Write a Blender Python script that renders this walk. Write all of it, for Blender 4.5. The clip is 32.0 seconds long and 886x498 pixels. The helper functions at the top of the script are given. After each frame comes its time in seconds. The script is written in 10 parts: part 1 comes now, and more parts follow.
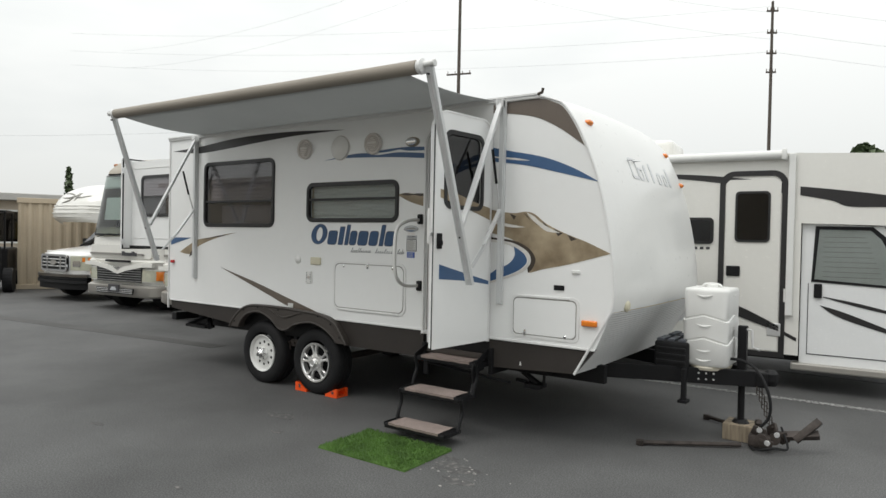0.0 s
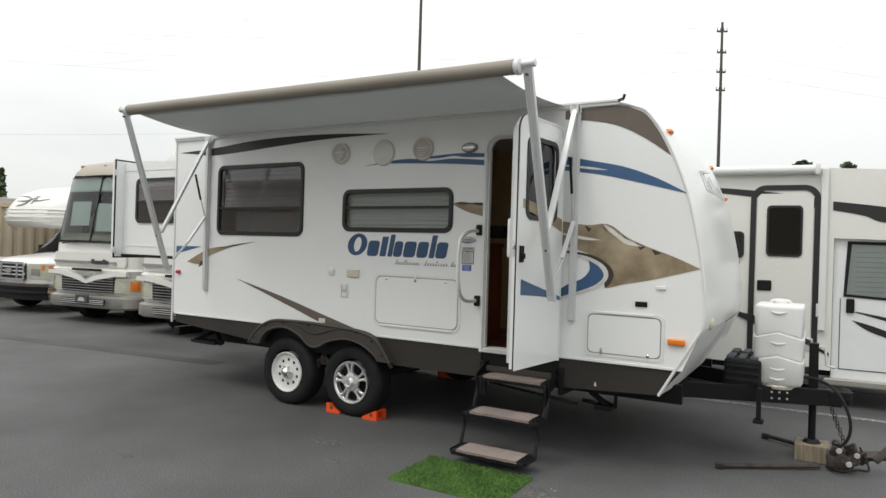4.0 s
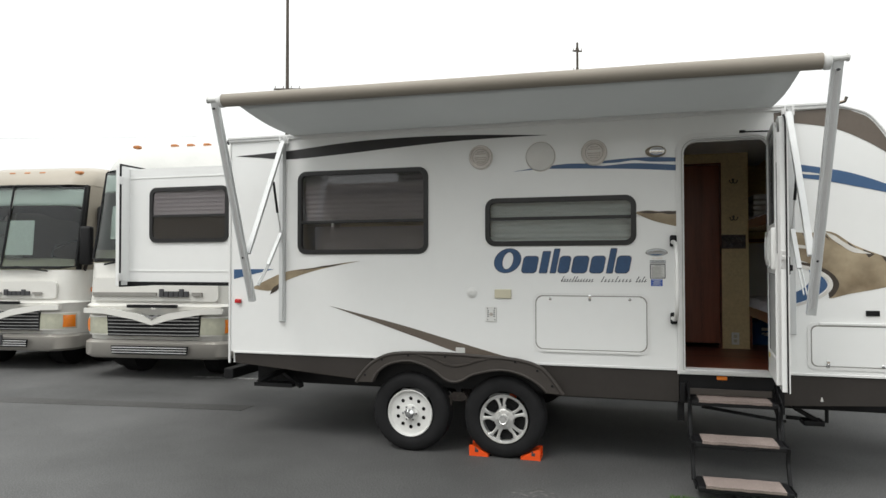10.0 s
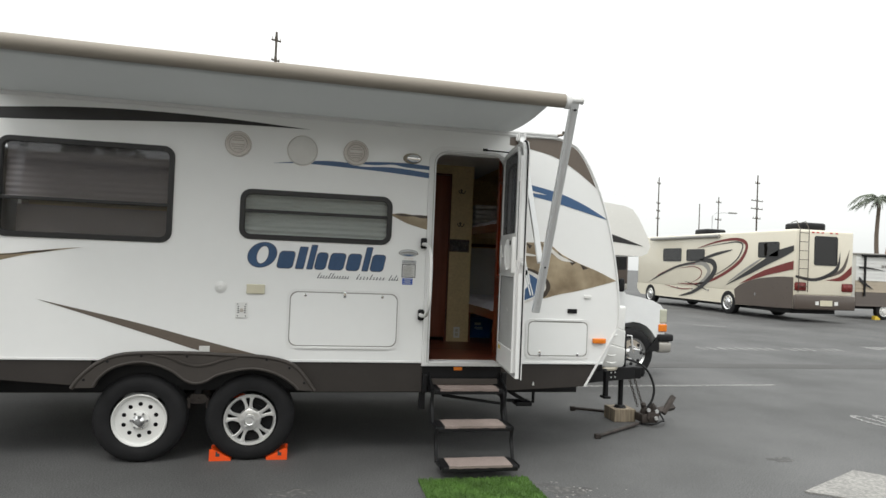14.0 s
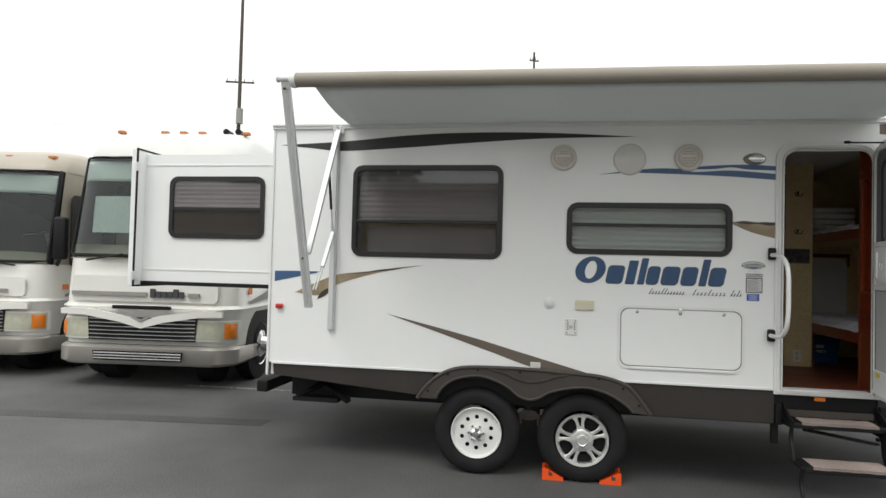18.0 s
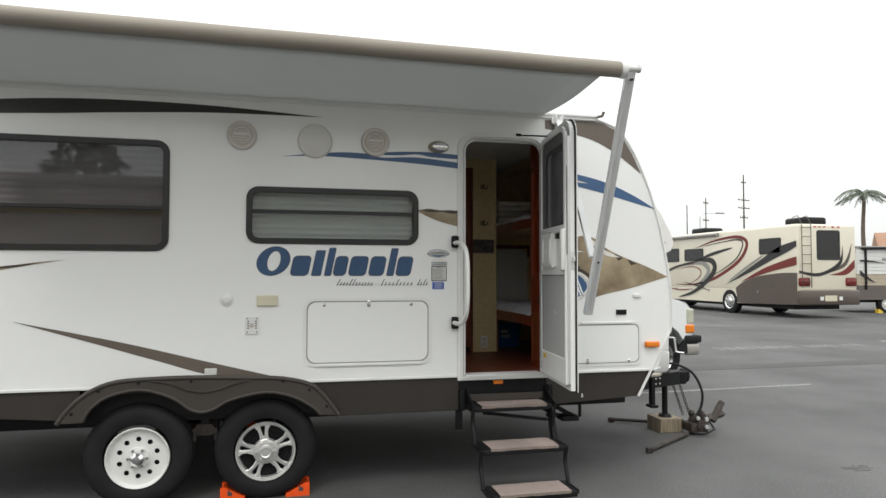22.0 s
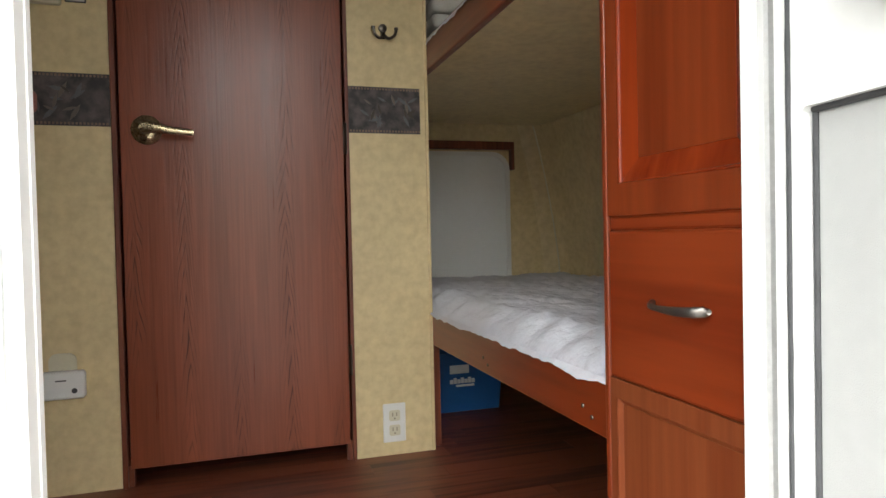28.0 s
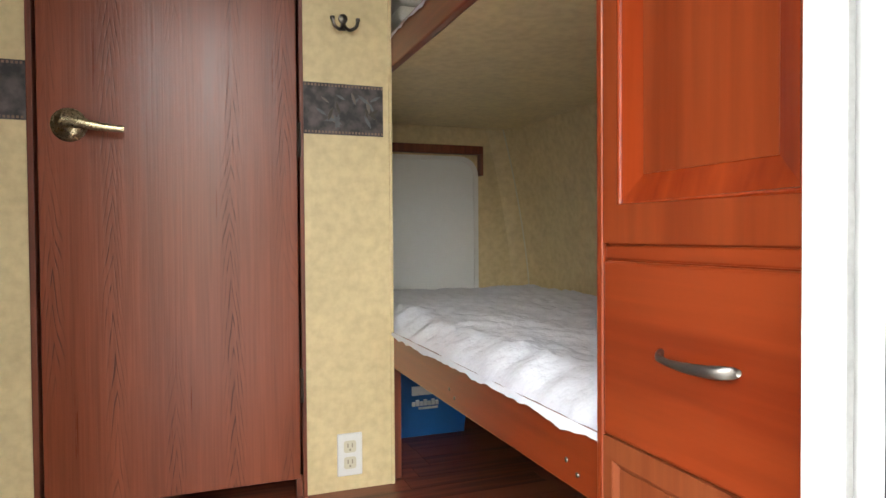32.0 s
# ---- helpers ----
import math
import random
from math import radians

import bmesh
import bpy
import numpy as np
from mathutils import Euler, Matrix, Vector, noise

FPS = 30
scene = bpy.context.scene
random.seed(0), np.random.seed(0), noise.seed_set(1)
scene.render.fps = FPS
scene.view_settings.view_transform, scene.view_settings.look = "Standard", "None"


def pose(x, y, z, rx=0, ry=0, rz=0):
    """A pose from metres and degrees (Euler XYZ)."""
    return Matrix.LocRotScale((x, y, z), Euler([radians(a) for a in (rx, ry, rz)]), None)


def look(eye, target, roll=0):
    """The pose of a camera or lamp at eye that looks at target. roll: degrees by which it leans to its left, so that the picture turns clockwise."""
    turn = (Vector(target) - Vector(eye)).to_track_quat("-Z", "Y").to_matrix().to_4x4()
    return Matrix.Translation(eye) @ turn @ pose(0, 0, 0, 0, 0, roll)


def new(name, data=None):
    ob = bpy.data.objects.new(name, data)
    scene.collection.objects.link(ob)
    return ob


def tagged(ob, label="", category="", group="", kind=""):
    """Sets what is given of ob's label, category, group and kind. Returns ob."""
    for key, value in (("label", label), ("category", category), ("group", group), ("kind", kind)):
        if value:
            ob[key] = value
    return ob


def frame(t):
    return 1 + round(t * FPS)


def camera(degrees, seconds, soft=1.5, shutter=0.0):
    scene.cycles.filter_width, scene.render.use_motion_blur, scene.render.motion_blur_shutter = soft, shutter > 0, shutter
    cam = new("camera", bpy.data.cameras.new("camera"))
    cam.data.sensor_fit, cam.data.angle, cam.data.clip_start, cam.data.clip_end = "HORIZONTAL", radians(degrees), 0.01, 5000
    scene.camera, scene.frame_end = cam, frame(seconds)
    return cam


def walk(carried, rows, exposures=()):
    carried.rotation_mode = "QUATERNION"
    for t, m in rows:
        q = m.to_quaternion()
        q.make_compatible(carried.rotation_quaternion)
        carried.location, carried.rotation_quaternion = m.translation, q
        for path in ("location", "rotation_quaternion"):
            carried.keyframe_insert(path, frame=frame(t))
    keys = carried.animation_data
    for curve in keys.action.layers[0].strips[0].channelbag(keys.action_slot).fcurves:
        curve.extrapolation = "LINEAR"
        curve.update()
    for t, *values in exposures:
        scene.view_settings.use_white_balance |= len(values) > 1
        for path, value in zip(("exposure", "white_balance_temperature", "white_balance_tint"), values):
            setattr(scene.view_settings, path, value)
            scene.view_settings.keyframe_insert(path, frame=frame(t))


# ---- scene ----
cam = camera(68.2, 32.0)
PATH = [
    (0, (3.474, -4.768, 1.639), (2.325, -3.131, 1.607), 1.2),
    (0.5, (3.371, -4.818, 1.641), (2.209, -3.19, 1.62), 1.2),
    (1, (3.259, -4.879, 1.648), (2.116, -3.238, 1.634), 1.2),
    (1.5, (3.173, -4.939, 1.642), (2.074, -3.268, 1.635), 1.4),
    (2, (3.096, -4.957, 1.635), (2.034, -3.262, 1.634), 3.0),
    (2.5, (2.987, -4.944, 1.636), (1.937, -3.242, 1.628), 2.2),
    (3, (2.811, -4.947, 1.638), (1.778, -3.234, 1.632), 2.0),
    (3.5, (2.622, -4.976, 1.638), (1.598, -3.258, 1.637), 1.5),
    (5.5, (1.725, -5.179, 1.646), (0.847, -3.382, 1.668), 2.8),
    (6, (1.442, -5.27, 1.65), (0.629, -3.443, 1.692), 0.8),
    (6.5, (1.206, -5.305, 1.642), (0.438, -3.458, 1.669), 1.6),
    (7, (0.952, -5.273, 1.651), (0.193, -3.422, 1.679), 0.6),
    (7.5, (0.692, -5.299, 1.65), (-0.073, -3.452, 1.694), 2.1),
    (8, (0.448, -5.391, 1.657), (-0.272, -3.526, 1.706), 0.8),
    (8.5, (0.259, -5.411, 1.644), (-0.417, -3.529, 1.686), 1.7),
    (9, (0.023, -5.386, 1.643), (-0.631, -3.497, 1.675), 0.2),
    (9.5, (-0.216, -5.37, 1.645), (-0.854, -3.475, 1.678), 1.5),
    (10, (-0.465, -5.44, 1.645), (-1.004, -3.515, 1.686), -0.1),
    (10.5, (-0.609, -5.432, 1.645), (-1.004, -3.472, 1.674), 2.2),
    (11, (-0.777, -5.374, 1.641), (-1.044, -3.393, 1.678), 2.6),
    (11.5, (-0.94, -5.377, 1.638), (-1.072, -3.382, 1.683), 3.4),
    (12, (-1.061, -5.415, 1.653), (-1.036, -3.415, 1.687), 2.2),
    (12.5, (-1.093, -5.449, 1.651), (-0.9, -3.459, 1.681), 2.2),
    (13, (-1.086, -5.463, 1.657), (-0.741, -3.494, 1.69), 2.2),
    (13.5, (-1.078, -5.474, 1.658), (-0.631, -3.525, 1.7), 2.5),
    (15.5, (-1.219, -5.335, 1.684), (-1.137, -3.337, 1.709), 1.8),
    (16, (-1.288, -5.226, 1.68), (-1.307, -3.227, 1.721), 2.3),
    (16.5, (-1.39, -5.218, 1.663), (-1.49, -3.221, 1.71), 2.4),
    (17, (-1.508, -5.215, 1.668), (-1.705, -3.225, 1.709), -0.0),
    (17.5, (-1.616, -5.228, 1.662), (-1.902, -3.25, 1.71), 0.5),
    (18, (-1.671, -5.238, 1.644), (-2.02, -3.269, 1.701), 1.5),
    (18.5, (-1.667, -5.252, 1.62), (-2.11, -3.303, 1.685), 1.3),
    (19, (-1.677, -5.266, 1.613), (-2.149, -3.324, 1.676), 1.5),
    (19.5, (-1.661, -5.255, 1.586), (-2.007, -3.286, 1.654), 1.9),
    (20, (-1.623, -5.21, 1.6), (-1.707, -3.212, 1.664), 2.3),
    (20.5, (-1.549, -5.126, 1.582), (-1.474, -3.129, 1.655), 1.2),
    (21, (-1.448, -5.031, 1.588), (-1.25, -3.042, 1.663), 1.7),
    (21.5, (-1.351, -4.925, 1.573), (-1.028, -2.953, 1.651), 0.6),
    (22, (-1.302, -4.772, 1.572), (-0.851, -2.825, 1.647), 0.1),
    (22.5, (-1.273, -4.538, 1.585), (-0.679, -2.631, 1.672), -0.4),
    (23, (-1.162, -4.272, 1.57), (-0.477, -2.394, 1.646), -0.3),
    (23.5, (-0.981, -3.922, 1.56), (-0.278, -2.052, 1.642), 0.8),
    (24, (-0.87, -3.476, 1.557), (-0.139, -1.615, 1.628), -0.6),
    (24.5, (-0.726, -3.042, 1.529), (-0.014, -1.174, 1.585), -0.5),
    (26.5, (-0.132, -1.271, 1.522), (0.567, 0.602, 1.593), -0.3),
    (27, (-0.022, -0.939, 1.504), (0.688, 0.93, 1.572), -0.1),
    (27.5, (0.072, -0.682, 1.494), (0.707, 1.214, 1.542), 0.1),
    (28, (0.108, -0.516, 1.468), (0.705, 1.392, 1.424), -1.3),
    (28.5, (0.149, -0.401, 1.447), (0.76, 1.496, 1.274), -1.6),
    (29, (0.175, -0.342, 1.403), (0.792, 1.536, 1.099), -2.0),
    (29.5, (0.178, -0.341, 1.374), (0.757, 1.504, 0.861), -2.6),
    (30, (0.176, -0.368, 1.383), (0.753, 1.462, 0.82), -3.4),
    (30.5, (0.159, -0.391, 1.412), (0.79, 1.462, 1.001), -2.5),
    (31, (0.161, -0.392, 1.435), (0.823, 1.47, 1.127), -2.7),
    (31.5, (0.161, -0.374, 1.462), (0.862, 1.491, 1.283), -1.2),
    (32, (0.162, -0.351, 1.501), (0.863, 1.521, 1.459), -0.4),
]
walk(cam, [(t, look(eye, target, roll)) for t, eye, target, roll in PATH], [(0, 0.15), (3.0, 0.22), (6.0, 0.33), (9.0, 0.45), (13.5, 0.47), (23.0, 0.49), (24.5, 0.44), (26.5, 0.98), (27.0, 1.6), (27.5, 2.35), (28.0, 3.46), (28.5, 4.2), (29.0, 4.5), (29.6, 4.68), (30.0, 4.68), (31.0, 4.68), (31.5, 4.45), (32.0, 4.24)])


# ---- light ----
world = bpy.data.worlds.new("overcast_sky")
scene.world = world
world.use_nodes = True
wn, wl = world.node_tree.nodes, world.node_tree.links
wbg = wn["Background"]
wbg.inputs["Strength"].default_value = 0.1
sky = wn.new("ShaderNodeTexSky")
sky.sky_type, sky.sun_disc = "NISHITA", False
sky.sun_elevation, sky.sun_rotation = radians(57.4), radians(207)
wco = wn.new("ShaderNodeTexCoord")
wmap = wn.new("ShaderNodeMapping")
wmap.inputs["Scale"].default_value = (1.0, 1.0, 3.2)
wnoise = wn.new("ShaderNodeTexNoise")
wnoise.inputs["Scale"].default_value, wnoise.inputs["Detail"].default_value = 1.7, 5.0
wramp = wn.new("ShaderNodeValToRGB")
wramp.color_ramp.elements[0].position, wramp.color_ramp.elements[0].color = 0.30, (0.80, 0.83, 0.825, 1)
wramp.color_ramp.elements[1].position, wramp.color_ramp.elements[1].color = 0.58, (0.985, 1.0, 0.975, 1)
# an overcast dome: brightest overhead, a third of that along the horizon
wsplit = wn.new("ShaderNodeSeparateXYZ")
wdome = wn.new("ShaderNodeMapRange")
for key, value in (("From Min", 0.0), ("From Max", 1.0), ("To Min", 6.9), ("To Max", 17.0)):
    wdome.inputs[key].default_value = value
wscale = wn.new("ShaderNodeVectorMath")
wscale.operation = "SCALE"
wmix = wn.new("ShaderNodeMix")
wmix.data_type = "RGBA"
wmix.inputs["Factor"].default_value = 0.95
wl.new(wco.outputs["Generated"], wmap.inputs["Vector"])
wl.new(wco.outputs["Generated"], wsplit.inputs["Vector"])
wl.new(wsplit.outputs["Z"], wdome.inputs["Value"])
wl.new(wmap.outputs["Vector"], wnoise.inputs["Vector"])
wl.new(wnoise.outputs["Fac"], wramp.inputs["Fac"])
wl.new(wramp.outputs["Color"], wscale.inputs[0])
wl.new(wdome.outputs["Result"], wscale.inputs["Scale"])
wl.new(sky.outputs["Color"], wmix.inputs["A"])
wl.new(wscale.outputs["Vector"], wmix.inputs["B"])
wl.new(wmix.outputs["Result"], wbg.inputs["Color"])
sun = new("sun", bpy.data.lights.new("sun", "SUN"))
sun.data.energy, sun.data.angle, sun.data.color = 0.72, radians(20), (1.0, 0.97, 0.93)
sun.matrix_world = look((-5, -10, 17.5), (0, 0, 0))


# ---- materials ----
def pmat(name, base, rough=0.5, metal=0.0, var=0.06, scale=3.0, bump=0.0, bscale=120.0, coat=0.0, stretch=(1, 1, 1), rvar=0.06, fine=0.5, spec=0.5):
    """A painted, woven or cast surface: base colour with two scales of drift, gloss variation and fine relief."""
    m = bpy.data.materials.new(name)
    m.use_nodes = True
    n, l = m.node_tree.nodes, m.node_tree.links
    p = n["Principled BSDF"]
    p.inputs["Metallic"].default_value = metal
    p.inputs["Coat Weight"].default_value = coat
    p.inputs["Specular IOR Level"].default_value = spec
    co = n.new("ShaderNodeTexCoord")
    mp = n.new("ShaderNodeMapping")
    mp.inputs["Scale"].default_value = stretch
    l.new(co.outputs["Object"], mp.inputs["Vector"])
    a, b = n.new("ShaderNodeTexNoise"), n.new("ShaderNodeTexNoise")
    a.inputs["Scale"].default_value, a.inputs["Detail"].default_value = scale, 4
    b.inputs["Scale"].default_value, b.inputs["Detail"].default_value = scale * 14, 3
    for t in (a, b):
        l.new(mp.outputs["Vector"], t.inputs["Vector"])
    add = n.new("ShaderNodeMath")
    add.operation, add.inputs[1].default_value = "MULTIPLY_ADD", fine
    l.new(b.outputs["Fac"], add.inputs[0])
    l.new(a.outputs["Fac"], add.inputs[2])
    rng = n.new("ShaderNodeMapRange")
    rng.inputs["From Min"].default_value, rng.inputs["From Max"].default_value = 0.3 + 0.3 * fine, 0.7 + 0.7 * fine
    rng.inputs["To Min"].default_value, rng.inputs["To Max"].default_value = 1 - var, 1 + var
    l.new(add.outputs["Value"], rng.inputs["Value"])
    mul = n.new("ShaderNodeVectorMath")
    mul.operation = "SCALE"
    mul.inputs[0].default_value = base
    l.new(rng.outputs["Result"], mul.inputs["Scale"])
    l.new(mul.outputs["Vector"], p.inputs["Base Color"])
    rr = n.new("ShaderNodeMapRange")
    rr.inputs["To Min"].default_value, rr.inputs["To Max"].default_value = max(0.02, rough - rvar), min(1, rough + rvar)
    l.new(b.outputs["Fac"], rr.inputs["Value"])
    l.new(rr.outputs["Result"], p.inputs["Roughness"])
    if bump:
        c = n.new("ShaderNodeTexNoise")
        c.inputs["Scale"].default_value, c.inputs["Detail"].default_value = bscale, 3
        l.new(mp.outputs["Vector"], c.inputs["Vector"])
        bp = n.new("ShaderNodeBump")
        bp.inputs["Strength"].default_value, bp.inputs["Distance"].default_value = bump, 0.01
        l.new(c.outputs["Fac"], bp.inputs["Height"])
        l.new(bp.outputs["Normal"], p.inputs["Normal"])
    return m


def wood(name, dark, light, grain=(26, 1.4, 26), rough=0.35, coat=0.15, ring=7.0, random_piece=0.0, streak=1.0, sharp=1.0):
    """Stained wood with long grain along the axis whose scale is small."""
    m = bpy.data.materials.new(name)
    m.use_nodes = True
    n, l = m.node_tree.nodes, m.node_tree.links
    p = n["Principled BSDF"]
    p.inputs["Roughness"].default_value = rough
    p.inputs["Coat Weight"].default_value, p.inputs["Coat Roughness"].default_value = coat, 0.25
    co = n.new("ShaderNodeTexCoord")
    info = n.new("ShaderNodeObjectInfo")
    off = n.new("ShaderNodeVectorMath")
    off.operation = "SCALE"
    off.inputs[0].default_value = (7.3, 3.1, 5.7)
    l.new(info.outputs["Random"], off.inputs["Scale"])
    shift = n.new("ShaderNodeVectorMath")
    l.new(co.outputs["Object"], shift.inputs[0])
    l.new(off.outputs["Vector"], shift.inputs[1])
    mp = n.new("ShaderNodeMapping")
    mp.inputs["Scale"].default_value = grain
    l.new(shift.outputs["Vector"], mp.inputs["Vector"])
    a = n.new("ShaderNodeTexNoise")
    a.inputs["Scale"].default_value, a.inputs["Detail"].default_value, a.inputs["Distortion"].default_value = 1.0, 5, 0.4
    l.new(mp.outputs["Vector"], a.inputs["Vector"])
    mp2 = n.new("ShaderNodeMapping")
    mp2.inputs["Scale"].default_value = [g * 0.16 for g in grain]
    l.new(shift.outputs["Vector"], mp2.inputs["Vector"])
    w = n.new("ShaderNodeTexNoise")
    w.inputs["Scale"].default_value, w.inputs["Detail"].default_value = 1.3, 2
    l.new(mp2.outputs["Vector"], w.inputs["Vector"])
    rings = n.new("ShaderNodeMath")
    rings.operation, rings.inputs[1].default_value = "MULTIPLY", ring
    l.new(w.outputs["Fac"], rings.inputs[0])
    fr = n.new("ShaderNodeMath")
    fr.operation, fr.inputs[1].default_value = "PINGPONG", 0.5
    l.new(rings.outputs["Value"], fr.inputs[0])
    mixv = n.new("ShaderNodeMath")
    mixv.operation, mixv.inputs[1].default_value = "MULTIPLY_ADD", 0.75
    pw = n.new("ShaderNodeMath")
    pw.operation, pw.inputs[1].default_value = "POWER", sharp
    l.new(fr.outputs["Value"], pw.inputs[0])
    l.new(pw.outputs["Value"], mixv.inputs[0])
    soft = n.new("ShaderNodeMath")
    soft.operation, soft.inputs[1].default_value, soft.inputs[2].default_value = "MULTIPLY_ADD", streak, 0.5 * (1 - streak)
    l.new(a.outputs["Fac"], soft.inputs[0])
    rnd = n.new("ShaderNodeMath")
    rnd.operation, rnd.inputs[1].default_value = "MULTIPLY_ADD", random_piece
    l.new(soft.outputs["Value"], mixv.inputs[2])
    l.new(info.outputs["Random"], rnd.inputs[0])
    l.new(mixv.outputs["Value"], rnd.inputs[2])
    cr = n.new("ShaderNodeValToRGB")
    cr.color_ramp.elements[0].position, cr.color_ramp.elements[0].color = 0.35 + random_piece * 0.4, (*dark, 1)
    cr.color_ramp.elements[1].position, cr.color_ramp.elements[1].color = 0.9 + random_piece * 0.5, (*light, 1)
    l.new(rnd.outputs["Value"], cr.inputs["Fac"])
    l.new(cr.outputs["Color"], p.inputs["Base Color"])
    bp = n.new("ShaderNodeBump")
    bp.inputs["Strength"].default_value, bp.inputs["Distance"].default_value = 0.12, 0.002
    l.new(a.outputs["Fac"], bp.inputs["Height"])
    l.new(bp.outputs["Normal"], p.inputs["Normal"])
    return m


def glass(name, tint, rough=0.0):
    m = bpy.data.materials.new(name)
    m.use_nodes = True
    p = m.node_tree.nodes["Principled BSDF"]
    p.inputs["Base Color"].default_value = (*tint, 1)
    p.inputs["Roughness"].default_value, p.inputs["IOR"].default_value = rough, 1.5
    p.inputs["Transmission Weight"].default_value = 1.0
    return m


def speckled(name, a, b, scale, rough, bump, big=0.25, bigscale=0.35, cut=(0.42, 0.6)):
    """Two-coloured broken surface (asphalt, printed wallpaper, carpet) with large faint stains."""
    m = bpy.data.materials.new(name)
    m.use_nodes = True
    n, l = m.node_tree.nodes, m.node_tree.links
    p = n["Principled BSDF"]
    p.inputs["Roughness"].default_value = rough
    co = n.new("ShaderNodeTexCoord")
    s, t = n.new("ShaderNodeTexNoise"), n.new("ShaderNodeTexNoise")
    s.inputs["Scale"].default_value, s.inputs["Detail"].default_value = scale, 6
    t.inputs["Scale"].default_value, t.inputs["Detail"].default_value, t.inputs["Roughness"].default_value = bigscale, 6, 0.6
    l.new(co.outputs["Object"], s.inputs["Vector"])
    l.new(co.outputs["Object"], t.inputs["Vector"])
    cr = n.new("ShaderNodeValToRGB")
    cr.color_ramp.elements[0].position, cr.color_ramp.elements[0].color = cut[0], (*a, 1)
    cr.color_ramp.elements[1].position, cr.color_ramp.elements[1].color = cut[1], (*b, 1)
    l.new(s.outputs["Fac"], cr.inputs["Fac"])
    rg = n.new("ShaderNodeMapRange")
    rg.inputs["From Min"].default_value, rg.inputs["From Max"].default_value = 0.3, 0.7
    rg.inputs["To Min"].default_value, rg.inputs["To Max"].default_value = 1 - big, 1 + big
    l.new(t.outputs["Fac"], rg.inputs["Value"])
    mu = n.new("ShaderNodeVectorMath")
    mu.operation = "SCALE"
    l.new(cr.outputs["Color"], mu.inputs[0])
    l.new(rg.outputs["Result"], mu.inputs["Scale"])
    l.new(mu.outputs["Vector"], p.inputs["Base Color"])
    bp = n.new("ShaderNodeBump")
    bp.inputs["Strength"].default_value, bp.inputs["Distance"].default_value = bump, 0.006
    l.new(s.outputs["Fac"], bp.inputs["Height"])
    l.new(bp.outputs["Normal"], p.inputs["Normal"])
    return m


M_ASPHALT = speckled("asphalt", (0.062, 0.062, 0.062), (0.115, 0.115, 0.114), 90, 0.75, 0.5, 0.38, 0.42)
M_SEAL = speckled("asphalt_seam", (0.045, 0.044, 0.043), (0.070, 0.068, 0.066), 60, 0.7, 0.4, 0.3, 0.8)
M_ROADPAINT = speckled("worn_road_paint", (0.07, 0.07, 0.07), (0.30, 0.30, 0.29), 34, 0.7, 0.3, 0.2, 1.2, (0.42, 0.56))
M_STAIN = speckled("chalky_stain", (0.080, 0.079, 0.078), (0.20, 0.19, 0.18), 22, 0.85, 0.2, 0.25, 3.0, (0.50, 0.75))
M_WHITE = pmat("white_fibreglass", (0.84, 0.845, 0.835), 0.22, var=0.018, scale=0.8, bump=0.012, bscale=6, coat=0.3)
M_CAP = pmat("white_front_cap", (0.80, 0.80, 0.78), 0.3, var=0.03, scale=1.5, bump=0.01, bscale=5, coat=0.2)
M_ALU = pmat("white_painted_aluminium", (0.76, 0.76, 0.75), 0.35, var=0.04, scale=5)
M_ARM = pmat("grey_white_awning_arm", (0.62, 0.63, 0.63), 0.38, metal=0.15, var=0.05, scale=6)
M_ALLOY = pmat("polished_alloy", (0.80, 0.80, 0.785), 0.30, metal=0.75, var=0.05, scale=8)
M_STEEL = pmat("bare_aluminium", (0.72, 0.72, 0.72), 0.34, metal=0.6, var=0.06, scale=8)
M_CHROME = pmat("chrome", (0.78, 0.78, 0.78), 0.09, metal=1.0, var=0.02)
M_RIBBED = pmat("ribbed_rock_guard", (0.60, 0.605, 0.60), 0.4, metal=0.35, var=0.08, scale=5)
M_SKIRT = pmat("brown_skirt_plastic", (0.038, 0.033, 0.030), 0.5, var=0.12, scale=3, bump=0.05, bscale=160, spec=0.3)
M_FENDER = pmat("brown_fender_plastic", (0.052, 0.045, 0.040), 0.5, var=0.12, scale=6, bump=0.10, bscale=260, spec=0.35)
M_BLACK = pmat("black_steel", (0.010, 0.010, 0.011), 0.5, var=0.25, scale=5, bump=0.08, bscale=90, spec=0.22)
M_RUBBER = pmat("black_rubber", (0.013, 0.013, 0.014), 0.65, var=0.2, scale=8, bump=0.1, bscale=140, spec=0.25)
M_TYRE = pmat("tyre_rubber", (0.015, 0.015, 0.016), 0.65, var=0.22, scale=9, bump=0.15, bscale=120, spec=0.2)
M_WINFRAME = pmat("black_window_frame", (0.014, 0.014, 0.015), 0.36, var=0.1, scale=6)
M_GLASS = glass("tinted_glass", (0.60, 0.60, 0.62))
M_GLASS2 = glass("clear_glass", (0.80, 0.84, 0.83))
M_GLASSG = glass("green_windscreen_glass", (0.64, 0.84, 0.78))
M_GLASSD = glass("dark_privacy_glass", (0.11, 0.11, 0.12))
M_BLIND = pmat("pleated_blind", (0.66, 0.67, 0.66), 0.8, var=0.05, scale=8)
M_SHADE = pmat("brown_grey_roller_shade", (0.46, 0.43, 0.43), 0.85, var=0.06, scale=6)
# near-black colour stands for unlit rooms; also the board under the planks
M_DARKIN = pmat("dark_room", (0.05, 0.045, 0.04), 0.9, var=0.1)
M_FABRIC = pmat("grey_awning_vinyl", (0.44, 0.45, 0.45), 0.62, var=0.05, scale=1.6, bump=0.03, bscale=40)
mt = M_FABRIC.node_tree
